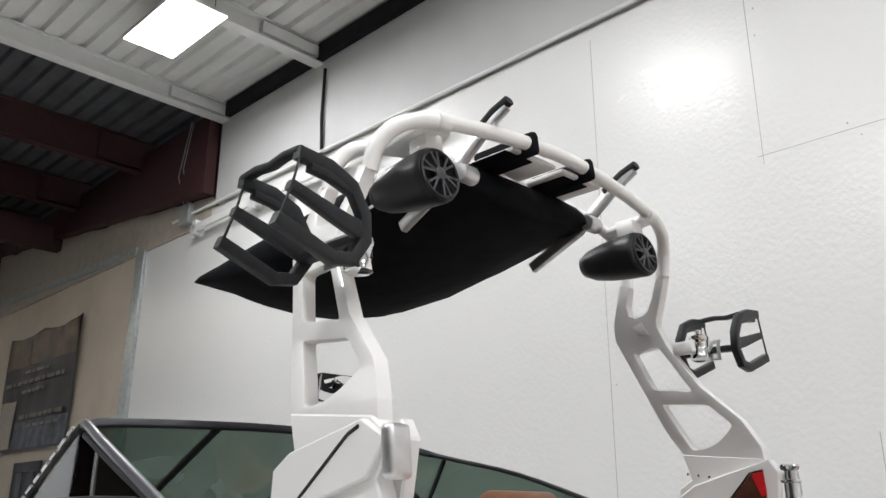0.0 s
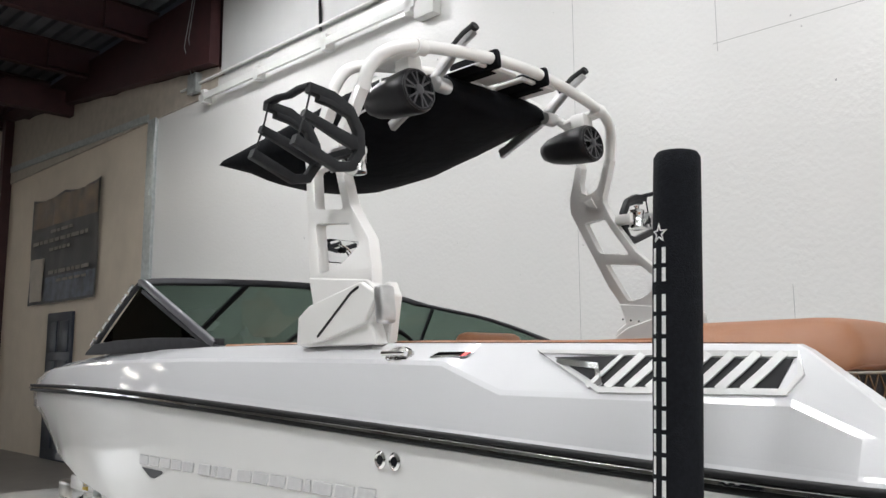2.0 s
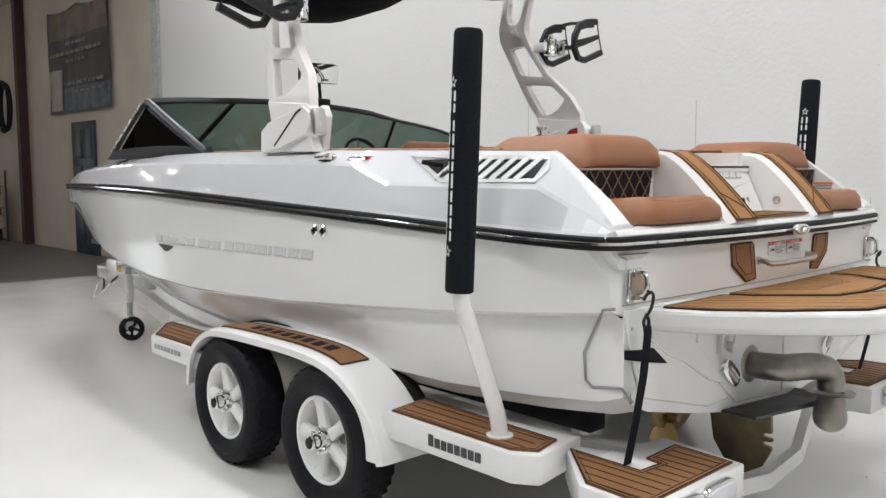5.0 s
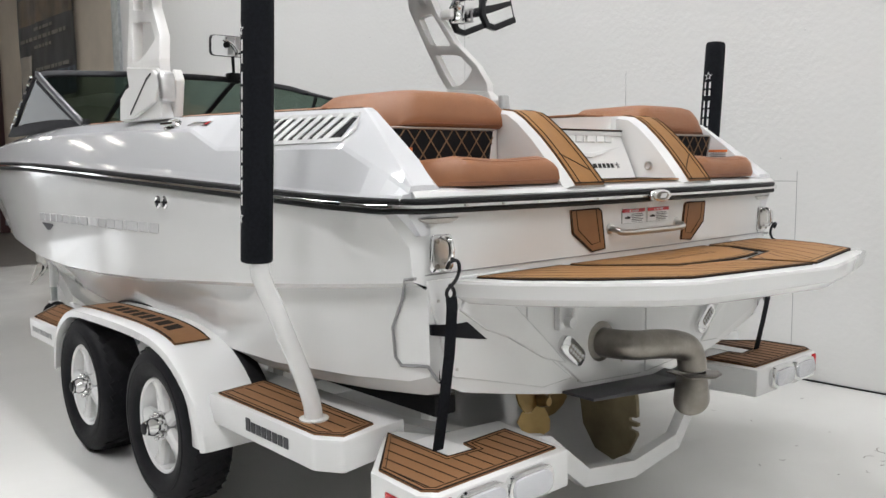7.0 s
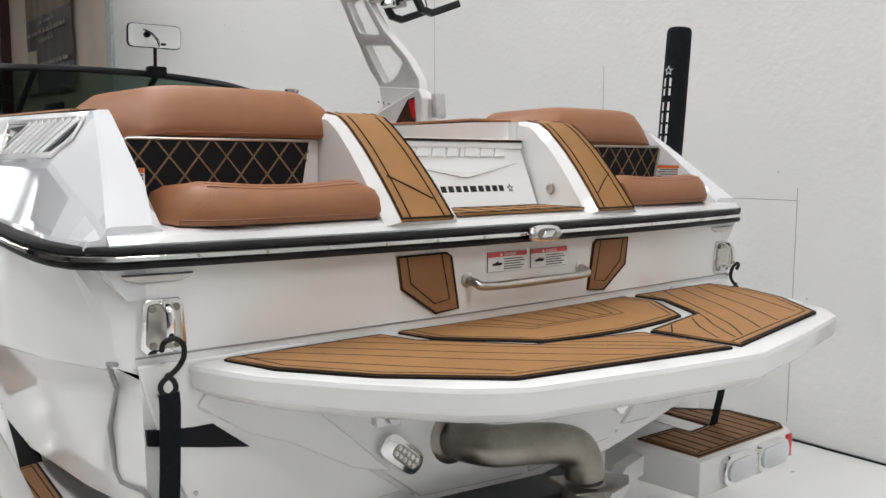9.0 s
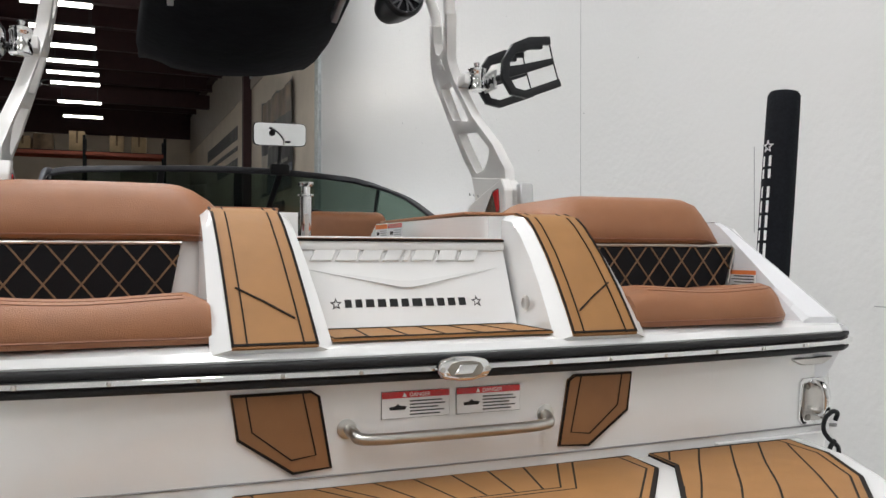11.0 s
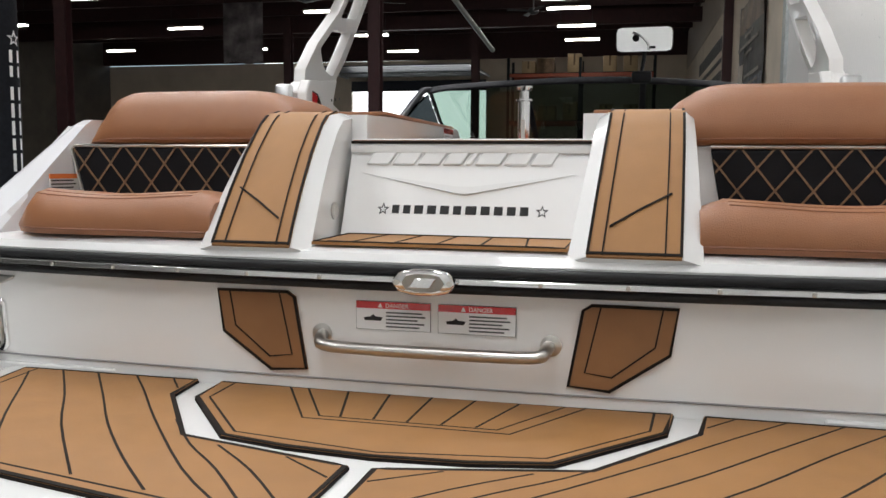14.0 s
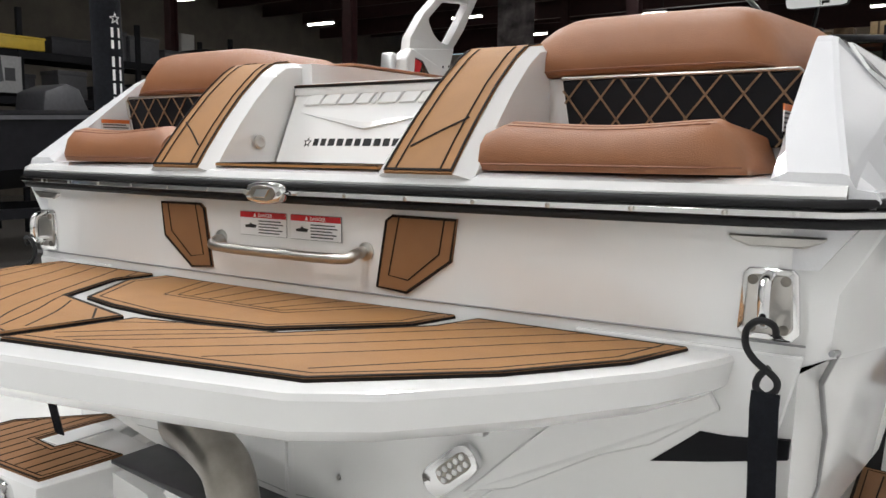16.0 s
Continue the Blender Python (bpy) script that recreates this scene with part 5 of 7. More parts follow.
line_on([(-0.27, 0.052), (-0.165, -0.15), (0.165, -0.15), (0.27, 0.052)], 0.005)
for x in (-0.12, -0.06, 0.0, 0.06, 0.12):
    line_on([(x * 1.5, 0.052), (x * 1.05, -0.145)], 0.005)
# ---- exhaust, propeller, rudder ----
ex = part("exhaust_pipe", tube(B(), spline([(-0.28, 0.07, 0.815), (-0.278, -0.02, 0.815), (-0.24, -0.09, 0.815), (-0.15, -0.125, 0.812), (-0.06, -0.15, 0.80), (0.0, -0.165, 0.775), (0.026, -0.17, 0.728), (0.032, -0.17, 0.69)], 6), 0.058, 24), M_EXH, boat, "heat-tinted stainless exhaust pipe", angle=60)
part("flange", lathe(B(), [(0.085, 0), (0.085, 0.012), (0.078, 0.018), (0.058, 0.022), (0.056, 0.05)], pose(-0.28, 0.062, 0.815, 90, 0, 0), 28), M_EXH, ex)
tp_ = lathe(B(), [(0.056, 0.0), (0.060, -0.01), (0.072, -0.11), (0.071, -0.115), (0.067, -0.11), (0.054, -0.02)], pose(0.032, -0.17, 0.675), 26, False)
for v in tp_.verts:
    if v.co.z < 0.60:
        v.co.z += 0.6 * (v.co.x - 0.032) + 0.25 * (v.co.y + 0.17)  # cut on the slant
part("tail_pipe", tp_, M_EXH, ex)
bm = B()
prism(bm, [(-0.10, -0.06), (0.02, -0.095), (0.13, -0.06), (0.19, -0.01), (0.10, 0.06), (-0.06, 0.085)], 0.0, 0.007, lambda u, v, w: (0.032 + u, -0.17 + v, 0.662 + w - 0.1 * u), 0.003)
part("collar", bm, M_EXH, ex)
prop = part("propeller", lathe(B(), [(0.012, -0.06), (0.03, -0.04), (0.035, 0.02), (0.02, 0.06)], pose(0, 0.62, 0.40, 90, 0, 0), 14), M_BRASS, boat, "bronze propeller")
for k in range(4):
    bm = B()
    a = radians(90 * k + 20)
    rows = []
    for r, w in ((0.03, 0.03), (0.08, 0.075), (0.13, 0.085), (0.165, 0.05), (0.175, 0.01)):
        rot = Matrix.Translation((0, 0.62, 0.40)) @ Matrix.Rotation(a, 4, "Y") @ Matrix.Rotation(radians(28), 4, "Z")
        rows.append([rot @ Vector((u, v, r)) for u, v in ((-w, -0.004), (w, -0.004), (w, 0.004), (-w, 0.004))])
    loft(bm, rows)
    part("blade", bm, M_BRASS, prop)
part("shaft", tube(B(), [(0, 0.62, 0.40), (0, 1.9, 0.56)], 0.016, 10), M_STEEL, boat)
bm = B()
prism(bm, [(0.02, 0.56), (0.30, 0.56), (0.31, 0.45), (0.29, 0.33), (0.22, 0.23), (0.12, 0.20), (0.04, 0.25), (-0.005, 0.34), (0.0, 0.355), (0.035, 0.36), (0.035, 0.375), (-0.008, 0.38), (-0.008, 0.395), (0.035, 0.40), (0.035, 0.415), (-0.004, 0.42), (0.0, 0.50)], -0.012, 0.012, lambda u, v, w: (0.05 + w, u + 0.10, v), 0.003)
part("rudder", bm, M_RUDDER, boat, "bronze rudder blade")
bm = B()
prism(bm, [(-0.80, 0.668), (-0.05, 0.610), (0.06, 0.622), (0.06, 0.650), (-0.05, 0.638), (-0.80, 0.680)], 0, 0.17, lambda u, v, w: (u * 0.8 + 0.12, 0.05 - w * 0.9, v - 0.02), 0.004)
part("centre_tab", bm, M_DGREY, boat, "dark trim plate under the transom")

# ---- port and starboard topsides ----
for sgn in (-1, 1):
    def on_side(y, z, up=0.0):
        pts = deck_section(y)[1:7]
        zz = sorted((p[1], p[0]) for p in pts)
        x = float(np.interp(z, [a for a, b in zz], [b for a, b in zz]))
        return Vector((sgn * (x + up), y, z + up * 0.35))
    # louvred vent
    poly = [(1.30, 1.672), (1.02, 1.605), (0.43, 1.598), (0.40, 1.69), (0.55, 1.705)]
    bm = B()
    prism(bm, [(1.20, 1.700), (0.99, 1.618), (0.49, 1.618), (0.475, 1.69), (1.05, 1.702)], 0.001, 0.004, lambda u, v, w: on_side(u, v, w))
    vent = part("side_vent", bm, M_BLACKGAP, boat, "louvred side vent with white slats", smooth=False)
    loop_ = [(1.27, 1.716), (0.985, 1.606), (0.465, 1.610), (0.445, 1.650), (0.465, 1.700), (0.9, 1.708)]
    part("surround", band(B(), [on_side(u, v, 0.004) for u, v in loop_], 0.016, 0.006, up=(sgn, 0, 0.35), loop=True), M_GEL, vent)
    for k in range(8):
        y = 0.515 + 0.066 * k
        part("slat", band(B(), [on_side(y + 0.055, 1.612, 0.004), on_side(y + 0.02, 1.655, 0.005), on_side(y - 0.015, 1.703, 0.004)], 0.024 if k < 7 else 0.014, 0.006, up=(sgn, 0, 0.35)), M_GEL, vent)
    part("slat", band(B(), [on_side(1.18, 1.686, 0.004), on_side(1.03, 1.672, 0.004), on_side(0.99, 1.618, 0.004)], 0.02, 0.006, up=(sgn, 0, 0.35)), M_CHROME, vent)
    # cleat and badge
    bm = B()
    lathe(bm, [(0.062, -0.004), (0.06, 0.006), (0.045, 0.016), (0.01, 0.02)], Matrix.Translation(on_side(1.87, 1.712, 0.0)) @ pose(0, 0, 0, 0, sgn * 50, 0) @ Matrix.Diagonal((0.62, 1.15, 1.1, 1)), 24)
    cl = part("pull_up_cleat", bm, M_CHROME, boat, "oval chrome pull-up cleat")
    part("cleat_bar", tube(B(), [on_side(1.93, 1.712, 0.026), on_side(1.81, 1.712, 0.026)], 0.010, 10), M_CHROME, cl)
    bm = B()
    prism(bm, [(1.70, 1.703), (1.55, 1.703), (1.535, 1.722), (1.685, 1.722)], 0.001, 0.007, lambda u, v, w: on_side(u, v, w), 0.002, 1)
    bd_ = part("side_badge", bm, M_CHROME, boat, "chrome badge with a red end")
    bm = B()
    prism(bm, [(1.575, 1.706), (1.553, 1.706), (1.542, 1.719), (1.565, 1.719)], 0.007, 0.0085, lambda u, v, w: on_side(u, v, w))
    part("badge_end", bm, M_REDLENS, bd_, smooth=False)

    # hull side: outlets and raised model name
    def on_hull(y, z, up=0.0):
        pts = hull_section(y)[6:]
        x = float(np.interp(z, [p[1] for p in pts], [p[0] for p in pts]))
        return Vector((sgn * (x + up), y, z))
    for y in (1.862, 1.787):
        o = on_hull(y, 1.355)
        ot = part("outlet", lathe(B(), [(0.030, 0), (0.030, 0.006), (0.022, 0.012), (0.016, 0.008), (0.015, -0.01)], Matrix.Translation(o) @ pose(0, 0, 0, 0, sgn * 88, 0), 22), M_CHROME, boat, "round chrome outlet")
        part("bore", lathe(B(), [(0.0155, 0.0), (0.0155, 0.0085)], Matrix.Translation(o) @ pose(0, 0, 0, 0, sgn * 88, 0), 16), M_BLACKGAP, ot)
    y = 3.86
    for w in [0.085, 0.09, 0.09, 0.085, 0.085, 0.0, 0.09, 0.03, 0.09, 0.0, 0.09, 0.09, 0.09, 0.08, 0.03, 0.10, 0.09, 0.085]:
        if w:
            w *= 1.23
            z0 = 1.178 + 0.0125 * (3.86 - y)
            bm = B()
            prism(bm, [(y, z0), (y - w, z0), (y - w - 0.016, z0 + 0.050), (y - 0.016, z0 + 0.050)], 0.0, 0.006, lambda u, v, q: on_hull(u, v, q), 0.003, 1)
            part("lettering_block", bm, M_HULLLET, boat, smooth=False)
        y -= (w or 0.02) + 0.0185
    bm = B()
    prism(bm, [(3.83, 1.163), (3.60, 1.163), (3.58, 1.155), (3.68, 1.120), (3.73, 1.120)], 0.0, 0.004, lambda u, v, w: on_hull(u, v, w))
    part("model_badge", bm, M_DGREY, boat, "small dark model badge", smooth=False)

# ---- tower, canopy, racks, speakers ----
tower = part("tower", tube(B(), spline([(-0.952, 2.34, 2.84), (-0.935, 2.305, 2.94), (-0.86, 2.25, 3.025), (-0.70, 2.21, 3.075), (-0.35, 2.18, 3.118), (0, 2.165, 3.135), (0.35, 2.18, 3.118), (0.70, 2.21, 3.075), (0.86, 2.25, 3.025), (0.935, 2.305, 2.94), (0.952, 2.34, 2.84)], 5), 0.031, 16), M_TOWER, boat, "white tubular wakeboard tower", angle=60)
part("front_hoop", tube(B(), spline([(-0.965, 2.56, 2.82), (-0.95, 2.55, 2.90), (-0.88, 2.51, 3.00), (-0.70, 2.47, 3.045), (-0.35, 2.44, 3.085), (0, 2.43, 3.10), (0.35, 2.44, 3.085), (0.70, 2.47, 3.045), (0.88, 2.51, 3.00), (0.95, 2.55, 2.90), (0.965, 2.56, 2.82)], 5), 0.028, 14), M_TOWER, tower, angle=60)


def bar(path, w, h, up=(1, 0, 0), round_=0.3):
    """A bar of rounded section: w across, h along up; the path is its middle."""
    bm = B()
    path = [Vector(p) for p in path]
    ws = w if isinstance(w, list) else [w] * len(path)
    rows = []
    for i, p in enumerate(path):
        t = (path[min(i + 1, len(path) - 1)] - path[max(i - 1, 0)]).normalized()
        u = (Vector(up) - t * t.dot(Vector(up))).normalized()
        s = t.cross(u).normalized()
        a, b, r = ws[i] / 2, h / 2, min(ws[i], h) * round_
        sec = []
        for cx, cy, a0 in ((a - r, b - r, 0), (-a + r, b - r, 90), (-a + r, -b + r, 180), (a - r, -b + r, 270)):
            for d in (0, 45, 90):
                sec.append(p + s * (cx + r * math.cos(radians(a0 + d))) + u * (cy + r * math.sin(radians(a0 + d))))
        rows.append(sec)
    return loft(bm, rows)


AFT_LEG = [(2.09, 1.92), (2.105, 2.05), (2.165, 2.165), (2.335, 2.33), (2.470, 2.545), (2.510, 2.65), (2.507, 2.70), (2.464, 2.797), (2.418, 2.91)]
FRONT_LEG = [(2.42, 1.92), (2.44, 2.03), (2.515, 2.155), (2.60, 2.36), (2.668, 2.53), (2.708, 2.625), (2.706, 2.693), (2.664, 2.797), (2.635, 2.89)]


def frame_x(z):
    return float(np.interp(z, [1.92, 2.05, 2.155, 2.35, 2.56, 2.67, 2.797, 2.91], [1.145, 1.142, 1.112, 1.065, 1.018, 0.998, 0.975, 0.957]))


def beside(path, d):
    """The line that runs d forward of path."""
    out = []
    for i, p in enumerate(path):
        a, b = Vector(path[max(i - 1, 0)]), Vector(path[min(i + 1, len(path) - 1)])
        t = (b - a).normalized()
        out.append((p[0] + d * t.y, p[1] - d * t.x))
    return out


def at_z(path, z):
    return (float(np.interp(z, [p[1] for p in path], [p[0] for p in path])), z)


def side_frame(sgn):
    """One plate with two windows and an open top, rounded at its edges."""
    ao, ai = beside(AFT_LEG, -0.023), beside(AFT_LEG, 0.023)
    fo, fi = beside(FRONT_LEG, 0.030), beside(FRONT_LEG, -0.024)
    outer = ao + [p for p in reversed(ai) if p[1] > 2.755] + [(2.522, 2.744), (2.553, 2.726), (2.60, 2.717), (2.636, 2.734)] + [p for p in fi if p[1] > 2.745] + list(reversed(fo)) + [(2.42, 1.86), (2.16, 1.86)]
    lower = rounded([at_z(ai, 2.16), (2.265, 2.10), (2.33, 2.068), at_z(fi, 2.055), at_z(fi, 2.288), at_z(ai, 2.262)], 0.02)
    upper = rounded([at_z(ai, 2.328), at_z(fi, 2.358), at_z(fi, 2.550), at_z(ai, 2.560)], 0.020)
    bm = B()
    for loop in (outer, lower, upper):
        vs = [bm.verts.new((0, u, v)) for u, v in loop]
        for k in range(len(vs)):
            bm.edges.new((vs[k], vs[(k + 1) % len(vs)]))
    bmesh.ops.triangle_fill(bm, edges=bm.edges[:], use_beauty=True, normal=(1, 0, 0))
    for z in (2.05, 2.155, 2.35, 2.56, 2.67, 2.797):
        bmesh.ops.bisect_plane(bm, geom=bm.verts[:] + bm.edges[:] + bm.faces[:], plane_co=(0, 0, z), plane_no=(0, 0, 1))
    low = set(bm.verts)
    top = bmesh.ops.duplicate(bm, geom=bm.verts[:] + bm.edges[:] + bm.faces[:])
    twin = {a: b for a, b in top["vert_map"].items() if a in low}
    rim = [e for e in bm.edges if e.is_boundary and e.verts[0] in low and e.verts[1] in low]
    walls = []
    for e in rim:
        a, b = e.verts
        walls.append(bm.faces.new((a, b, twin[b], twin[a])))
    up = set(twin[v] for v in low)
    for v in bm.verts:
        v.co.x = sgn * (frame_x(v.co.z) + (0.027 if v in up else -0.027))
    bmesh.ops.recalc_face_normals(bm, faces=bm.faces)
    es = [e for e in bm.edges if len(e.link_faces) == 2 and e.calc_face_angle(0) > 1.0 and ((e.link_faces[0] in walls) != (e.link_faces[1] in walls))]
    bmesh.ops.bevel(bm, geom=es, offset=0.013, segments=3, profile=0.5, affect="EDGES", clamp_overlap=True)
    return bm


for sgn in (-1, 1):
    def S(*pts):
        return [(sgn * x, y, z) for x, y, z in pts]
    part("side_frame", side_frame(sgn), M_TOWER, tower, "welded white side frame with window cutouts", angle=50)
    bm = B()
    prism(bm, [(2.535, 2.625), (2.595, 2.625), (2.625, 2.675), (2.565, 2.690)], 0.0, 0.004, lambda u, v, w: (sgn * (frame_x(v) - 0.031 - w), u, v), 0.0015)
    part("knee_cover", bm, M_TOWER, tower)
    # faceted foot: a block with a proud slanted panel
    bm = B()
    prism(bm, [(2.522, 1.755), (2.522, 1.880), (2.447, 1.926), (2.490, 2.044), (2.30, 2.026), (2.095, 2.008), (2.000, 1.944), (2.058, 1.836), (2.040, 1.806), (2.020, 1.755)], 1.120, 1.186, lambda u, v, w: (sgn * (w - 0.05 * (v - 1.87)), u, v), 0.006, 1)
    prism(bm, [(2.505, 1.755), (2.505, 1.842), (2.420, 1.895), (2.20, 1.955), (2.035, 2.000), (2.000, 1.944), (2.020, 1.755)], 1.080, 1.128, lambda u, v, w: (sgn * (w - 0.05 * (v - 1.87)), u, v), 0.006, 1)
    foot = part("foot", bm, M_TOWER, tower, "faceted white tower foot", smooth=False)
    bm = B()
    prism(bm, [(2.516, 1.762), (2.518, 1.876), (2.447, 1.922), (2.112, 1.998), (2.006, 1.942), (2.076, 1.838), (2.350, 1.770)], 1.180, 1.206, lambda u, v, w: (sgn * (w - 0.05 * (v - 1.87)), u, v), 0.005, 1)
    part("foot_panel", bm, M_TOWER, foot, smooth=False)
    part("foot_groove", band(B(), [(sgn * 1.2095, 2.370, 1.792), (sgn * 1.2015, 2.165, 1.958), (sgn * 1.2005, 2.118, 1.978)], 0.011, 0.003, up=(sgn, 0, 0.2)), M_RUB, foot)
    part("pivot_cap", box(B(), -0.040, 0.040, -0.022, 0.024, -0.072, 0.072, 0.016, 3, m=pose(sgn * 1.180, 1.984, 1.905, -6, 0, 0)), M_ALU, foot, "silver pivot cap")
    if sgn > 0:
        part("pivot_pin", lathe(B(), [(0.022, -0.05), (0.022, 0.05)], pose(sgn * 1.08, 2.02, 1.79, 0, 90, 0), 14), M_CHROME, foot)
    bm = B()
    prism(bm, [(2.065, 1.800), (2.26, 1.800), (2.13, 1.935), (2.07, 1.945)], 0, 0.006, lambda u, v, w: (sgn * (1.081 - w), u, v))
    lens = part("foot_lens", bm, M_FOOTLENS, foot, "dark brown reflective side lens", smooth=False)
    bm = B()
    prism(bm, [(2.062, 1.845), (2.085, 1.835), (2.125, 1.93), (2.10, 1.942), (2.068, 1.945)], 0.006, 0.010, lambda u, v, w: (sgn * (1.081 - w), u, v))
    part("red_reflector", bm, M_REDLENS, lens, "red reflector edge", smooth=False)
    part("lens_trim", band(B(), [(sgn * 1.0745, y, z) for y, z in ((2.268, 1.798), (2.134, 1.940), (2.07, 1.950))], 0.008, 0.004, up=(sgn, 0, 0)), M_RUB, lens)
    for k in range(5):
        part("rivet", lathe(B(), [(0.007, 0), (0.005, 0.003)], pose(sgn * 1.0865, 2.23 + 0.055 * k, 1.915 + 0.008 * k, 0, -sgn * 90, 0), 8), M_DGREY, foot)
    # warning label on the aft leg
    lab = part("leg_label", bar(S((1.108, 2.160, 2.180), (1.088, 2.230, 2.250), (1.070, 2.305, 2.320)), 0.010, 0.046, round_=0.4), M_LABELG, tower, "white warning label with grey print")
    part("label_head", bar(S((1.070, 2.305, 2.320), (1.067, 2.317, 2.332)), 0.0104, 0.0464, round_=0.4), M_ORANGE, lab, "orange heading")
    # brackets between the hoops
    part("side_plate", bar(S((0.72, 2.20, 3.062), (0.72, 2.34, 3.050), (0.72, 2.47, 3.035)), 0.10, 0.028, up=(0, 0, 1)), M_TOWER, tower, angle=60)
    part("centre_plate", box(B(), *sorted((sgn * 0.02, sgn * 0.30)), 2.20, 2.42, 3.088, 3.108, 0.008), M_TOWER, tower)
    part("strap", box(B(), *sorted((sgn * 0.19 - 0.06, sgn * 0.19 - 0.02)), 2.128, 2.47, 3.07, 3.174, 0.02, 2), M_CANVAS, tower, "black canvas strap")
    part("strap_end", box(B(), *sorted((sgn * 0.19 - 0.14, sgn * 0.19 + 0.03)), 2.22, 2.44, 3.080, 3.085, 0.001, 1), M_CANVAS, tower)
    # canopy arms
    arm = part("canopy_arm", bar(S((0.44, 2.10, 3.20), (0.44, 2.20, 3.15), (0.44, 2.45, 2.985), (0.43, 2.75, 2.86)), 0.05, 0.032, up=(1, 0, 0), round_=0.15), M_ALU, boat, "grey aluminium canopy arm")
    part("arm_grip", bar(S((0.44, 2.08, 3.215), (0.44, 2.16, 3.19), (0.44, 2.27, 3.13)), 0.035, 0.045, round_=0.4), M_RUB, arm, "black grip")
    part("arm_knuckle", lathe(B(), [(0.035, -0.04), (0.04, -0.03), (0.04, 0.03), (0.035, 0.04)], pose(sgn * 0.42, 2.36, 2.99, 0, 90, 0), 16), M_ALU, arm)
    # speakers
    ax = pose(sgn * 0.68, 2.265, 2.885, -90, 0, 0)
    sp = part("tower_speaker", lathe(B(), [(0.07, 0.03), (0.088, 0.006), (0.098, 0.0), (0.106, 0.008), (0.108, 0.03), (0.104, 0.10), (0.094, 0.20), (0.076, 0.29), (0.05, 0.345), (0.02, 0.36), (0.004, 0.362)], ax, 32, False), M_SPK, boat, "black bullet-shaped tower speaker", angle=60)
    part("cone", lathe(B(), [(0.088, 0.006), (0.05, 0.022), (0.03, 0.020), (0.022, 0.0), (0.004, -0.004)], ax, 28, False), M_BLACKGAP, sp)
    rim_ = [(0.092 * math.cos(2 * math.pi * k / 28), 0.092 * math.sin(2 * math.pi * k / 28)) for k in range(28)]
    part("grille_ring", tube(B(), [ax @ Vector((u, v, -0.004)) for u, v in rim_], 0.008, 8, loop=True), M_SPK, sp)
    for k in range(6):
        a = k * math.pi / 3 + 0.2
        bm = B()
        for d in (-0.2, 0.2):
            band(bm, [ax @ Vector((0.02 * math.cos(a), 0.02 * math.sin(a), -0.008)), ax @ Vector((0.09 * math.cos(a + d), 0.09 * math.sin(a + d), -0.006))], 0.009, 0.004, up=(0, -1, 0))
        part("spoke", bm, M_DGREY, sp)
    part("speaker_hub", lathe(B(), [(0.025, 0.0), (0.025, -0.012), (0.018, -0.016)], ax, 18), M_DGREY, sp)
    part("clamp", box(B(), sgn * 0.68 - 0.045, sgn * 0.68 + 0.045, 2.27, 2.37, 2.975, 3.06, 0.012), M_TOWER, sp, "white clamp")
    part("clamp_top", lathe(B(), [(0.038, -0.03), (0.038, 0.03)], pose(sgn * 0.70, 2.212, 3.072, 0, 90, 0), 16), M_TOWER, sp)
    # board rack: two forks on a swivel
    rack = part("board_rack", lathe(B(), [(0.040, -0.062), (0.048, -0.056), (0.048, -0.02), (0.044, -0.016), (0.044, 0.028), (0.048, 0.032), (0.048, 0.052), (0.030, 0.060), (0.012, 0.062), (0.018, 0.082), (0.010, 0.088)], pose(sgn * 1.068, 2.315, 2.540), 24), M_CHROME, boat, "black board rack on a polished swivel", angle=50)
    part("swivel_arm", box(B(), *sorted((sgn * 1.0, sgn * 1.062)), 2.32, 2.43, 2.512, 2.572, 0.012), M_TOWER, rack)
    part("swivel_block", box(B(), *sorted((sgn * 1.045, sgn * 1.062)), 2.29, 2.39, 2.515, 2.565, 0.004), M_RUB, rack)
    mp = part("mount_plate", box(B(), *sorted((sgn * 1.140, sgn * 1.150)), 2.245, 2.385, 2.483, 2.497, 0.003), M_ALU, rack, "silver slotted bracket")
    part("rail", box(B(), *sorted((sgn * 1.140, sgn * 1.150)), 2.245, 2.385, 2.567, 2.583, 0.003), M_ALU, mp)
    for k in range(4):
        part("rib", box(B(), *sorted((sgn * 1.139, sgn * 1.151)), 2.248 + 0.040 * k, 2.266 + 0.040 * k, 2.490, 2.575, 0.003), M_ALU, mp)
    part("lock_knob", lathe(B(), [(0.018, 0), (0.018, 0.014), (0.006, 0.018), (0.006, 0.032), (0.014, 0.036), (0.012, 0.046)], pose(sgn * 1.118, 2.31, 2.505, 40, sgn * 40, 0), 12), M_RUB, rack)
    for yf in (2.175, 2.475):
        # an E-shaped plate: one bent spine with three tines
        f0 = part("fork", bar(spline(S((1.415, yf, 2.740), (1.30, yf, 2.728), (1.215, yf, 2.690), (1.165, yf, 2.610), (1.160, yf, 2.530), (1.205, yf, 2.462), (1.275, yf, 2.450), (1.475, yf, 2.525)), 1), 0.042, 0.036, up=(0, 1, 0), round_=0.15), M_RACK, rack)
        part("tine", bar(S((1.165, yf, 2.555), (1.245, yf, 2.575), (1.435, yf, 2.635)), [0.06, 0.05, 0.032], 0.034, up=(0, 1, 0), round_=0.2), M_RACK, f0)
        part("tine_pad", bar(S((1.20, yf, 2.668), (1.30, yf, 2.700), (1.37, yf, 2.708)), 0.03, 0.034, up=(0, 1, 0), round_=0.2), M_RACK, f0)
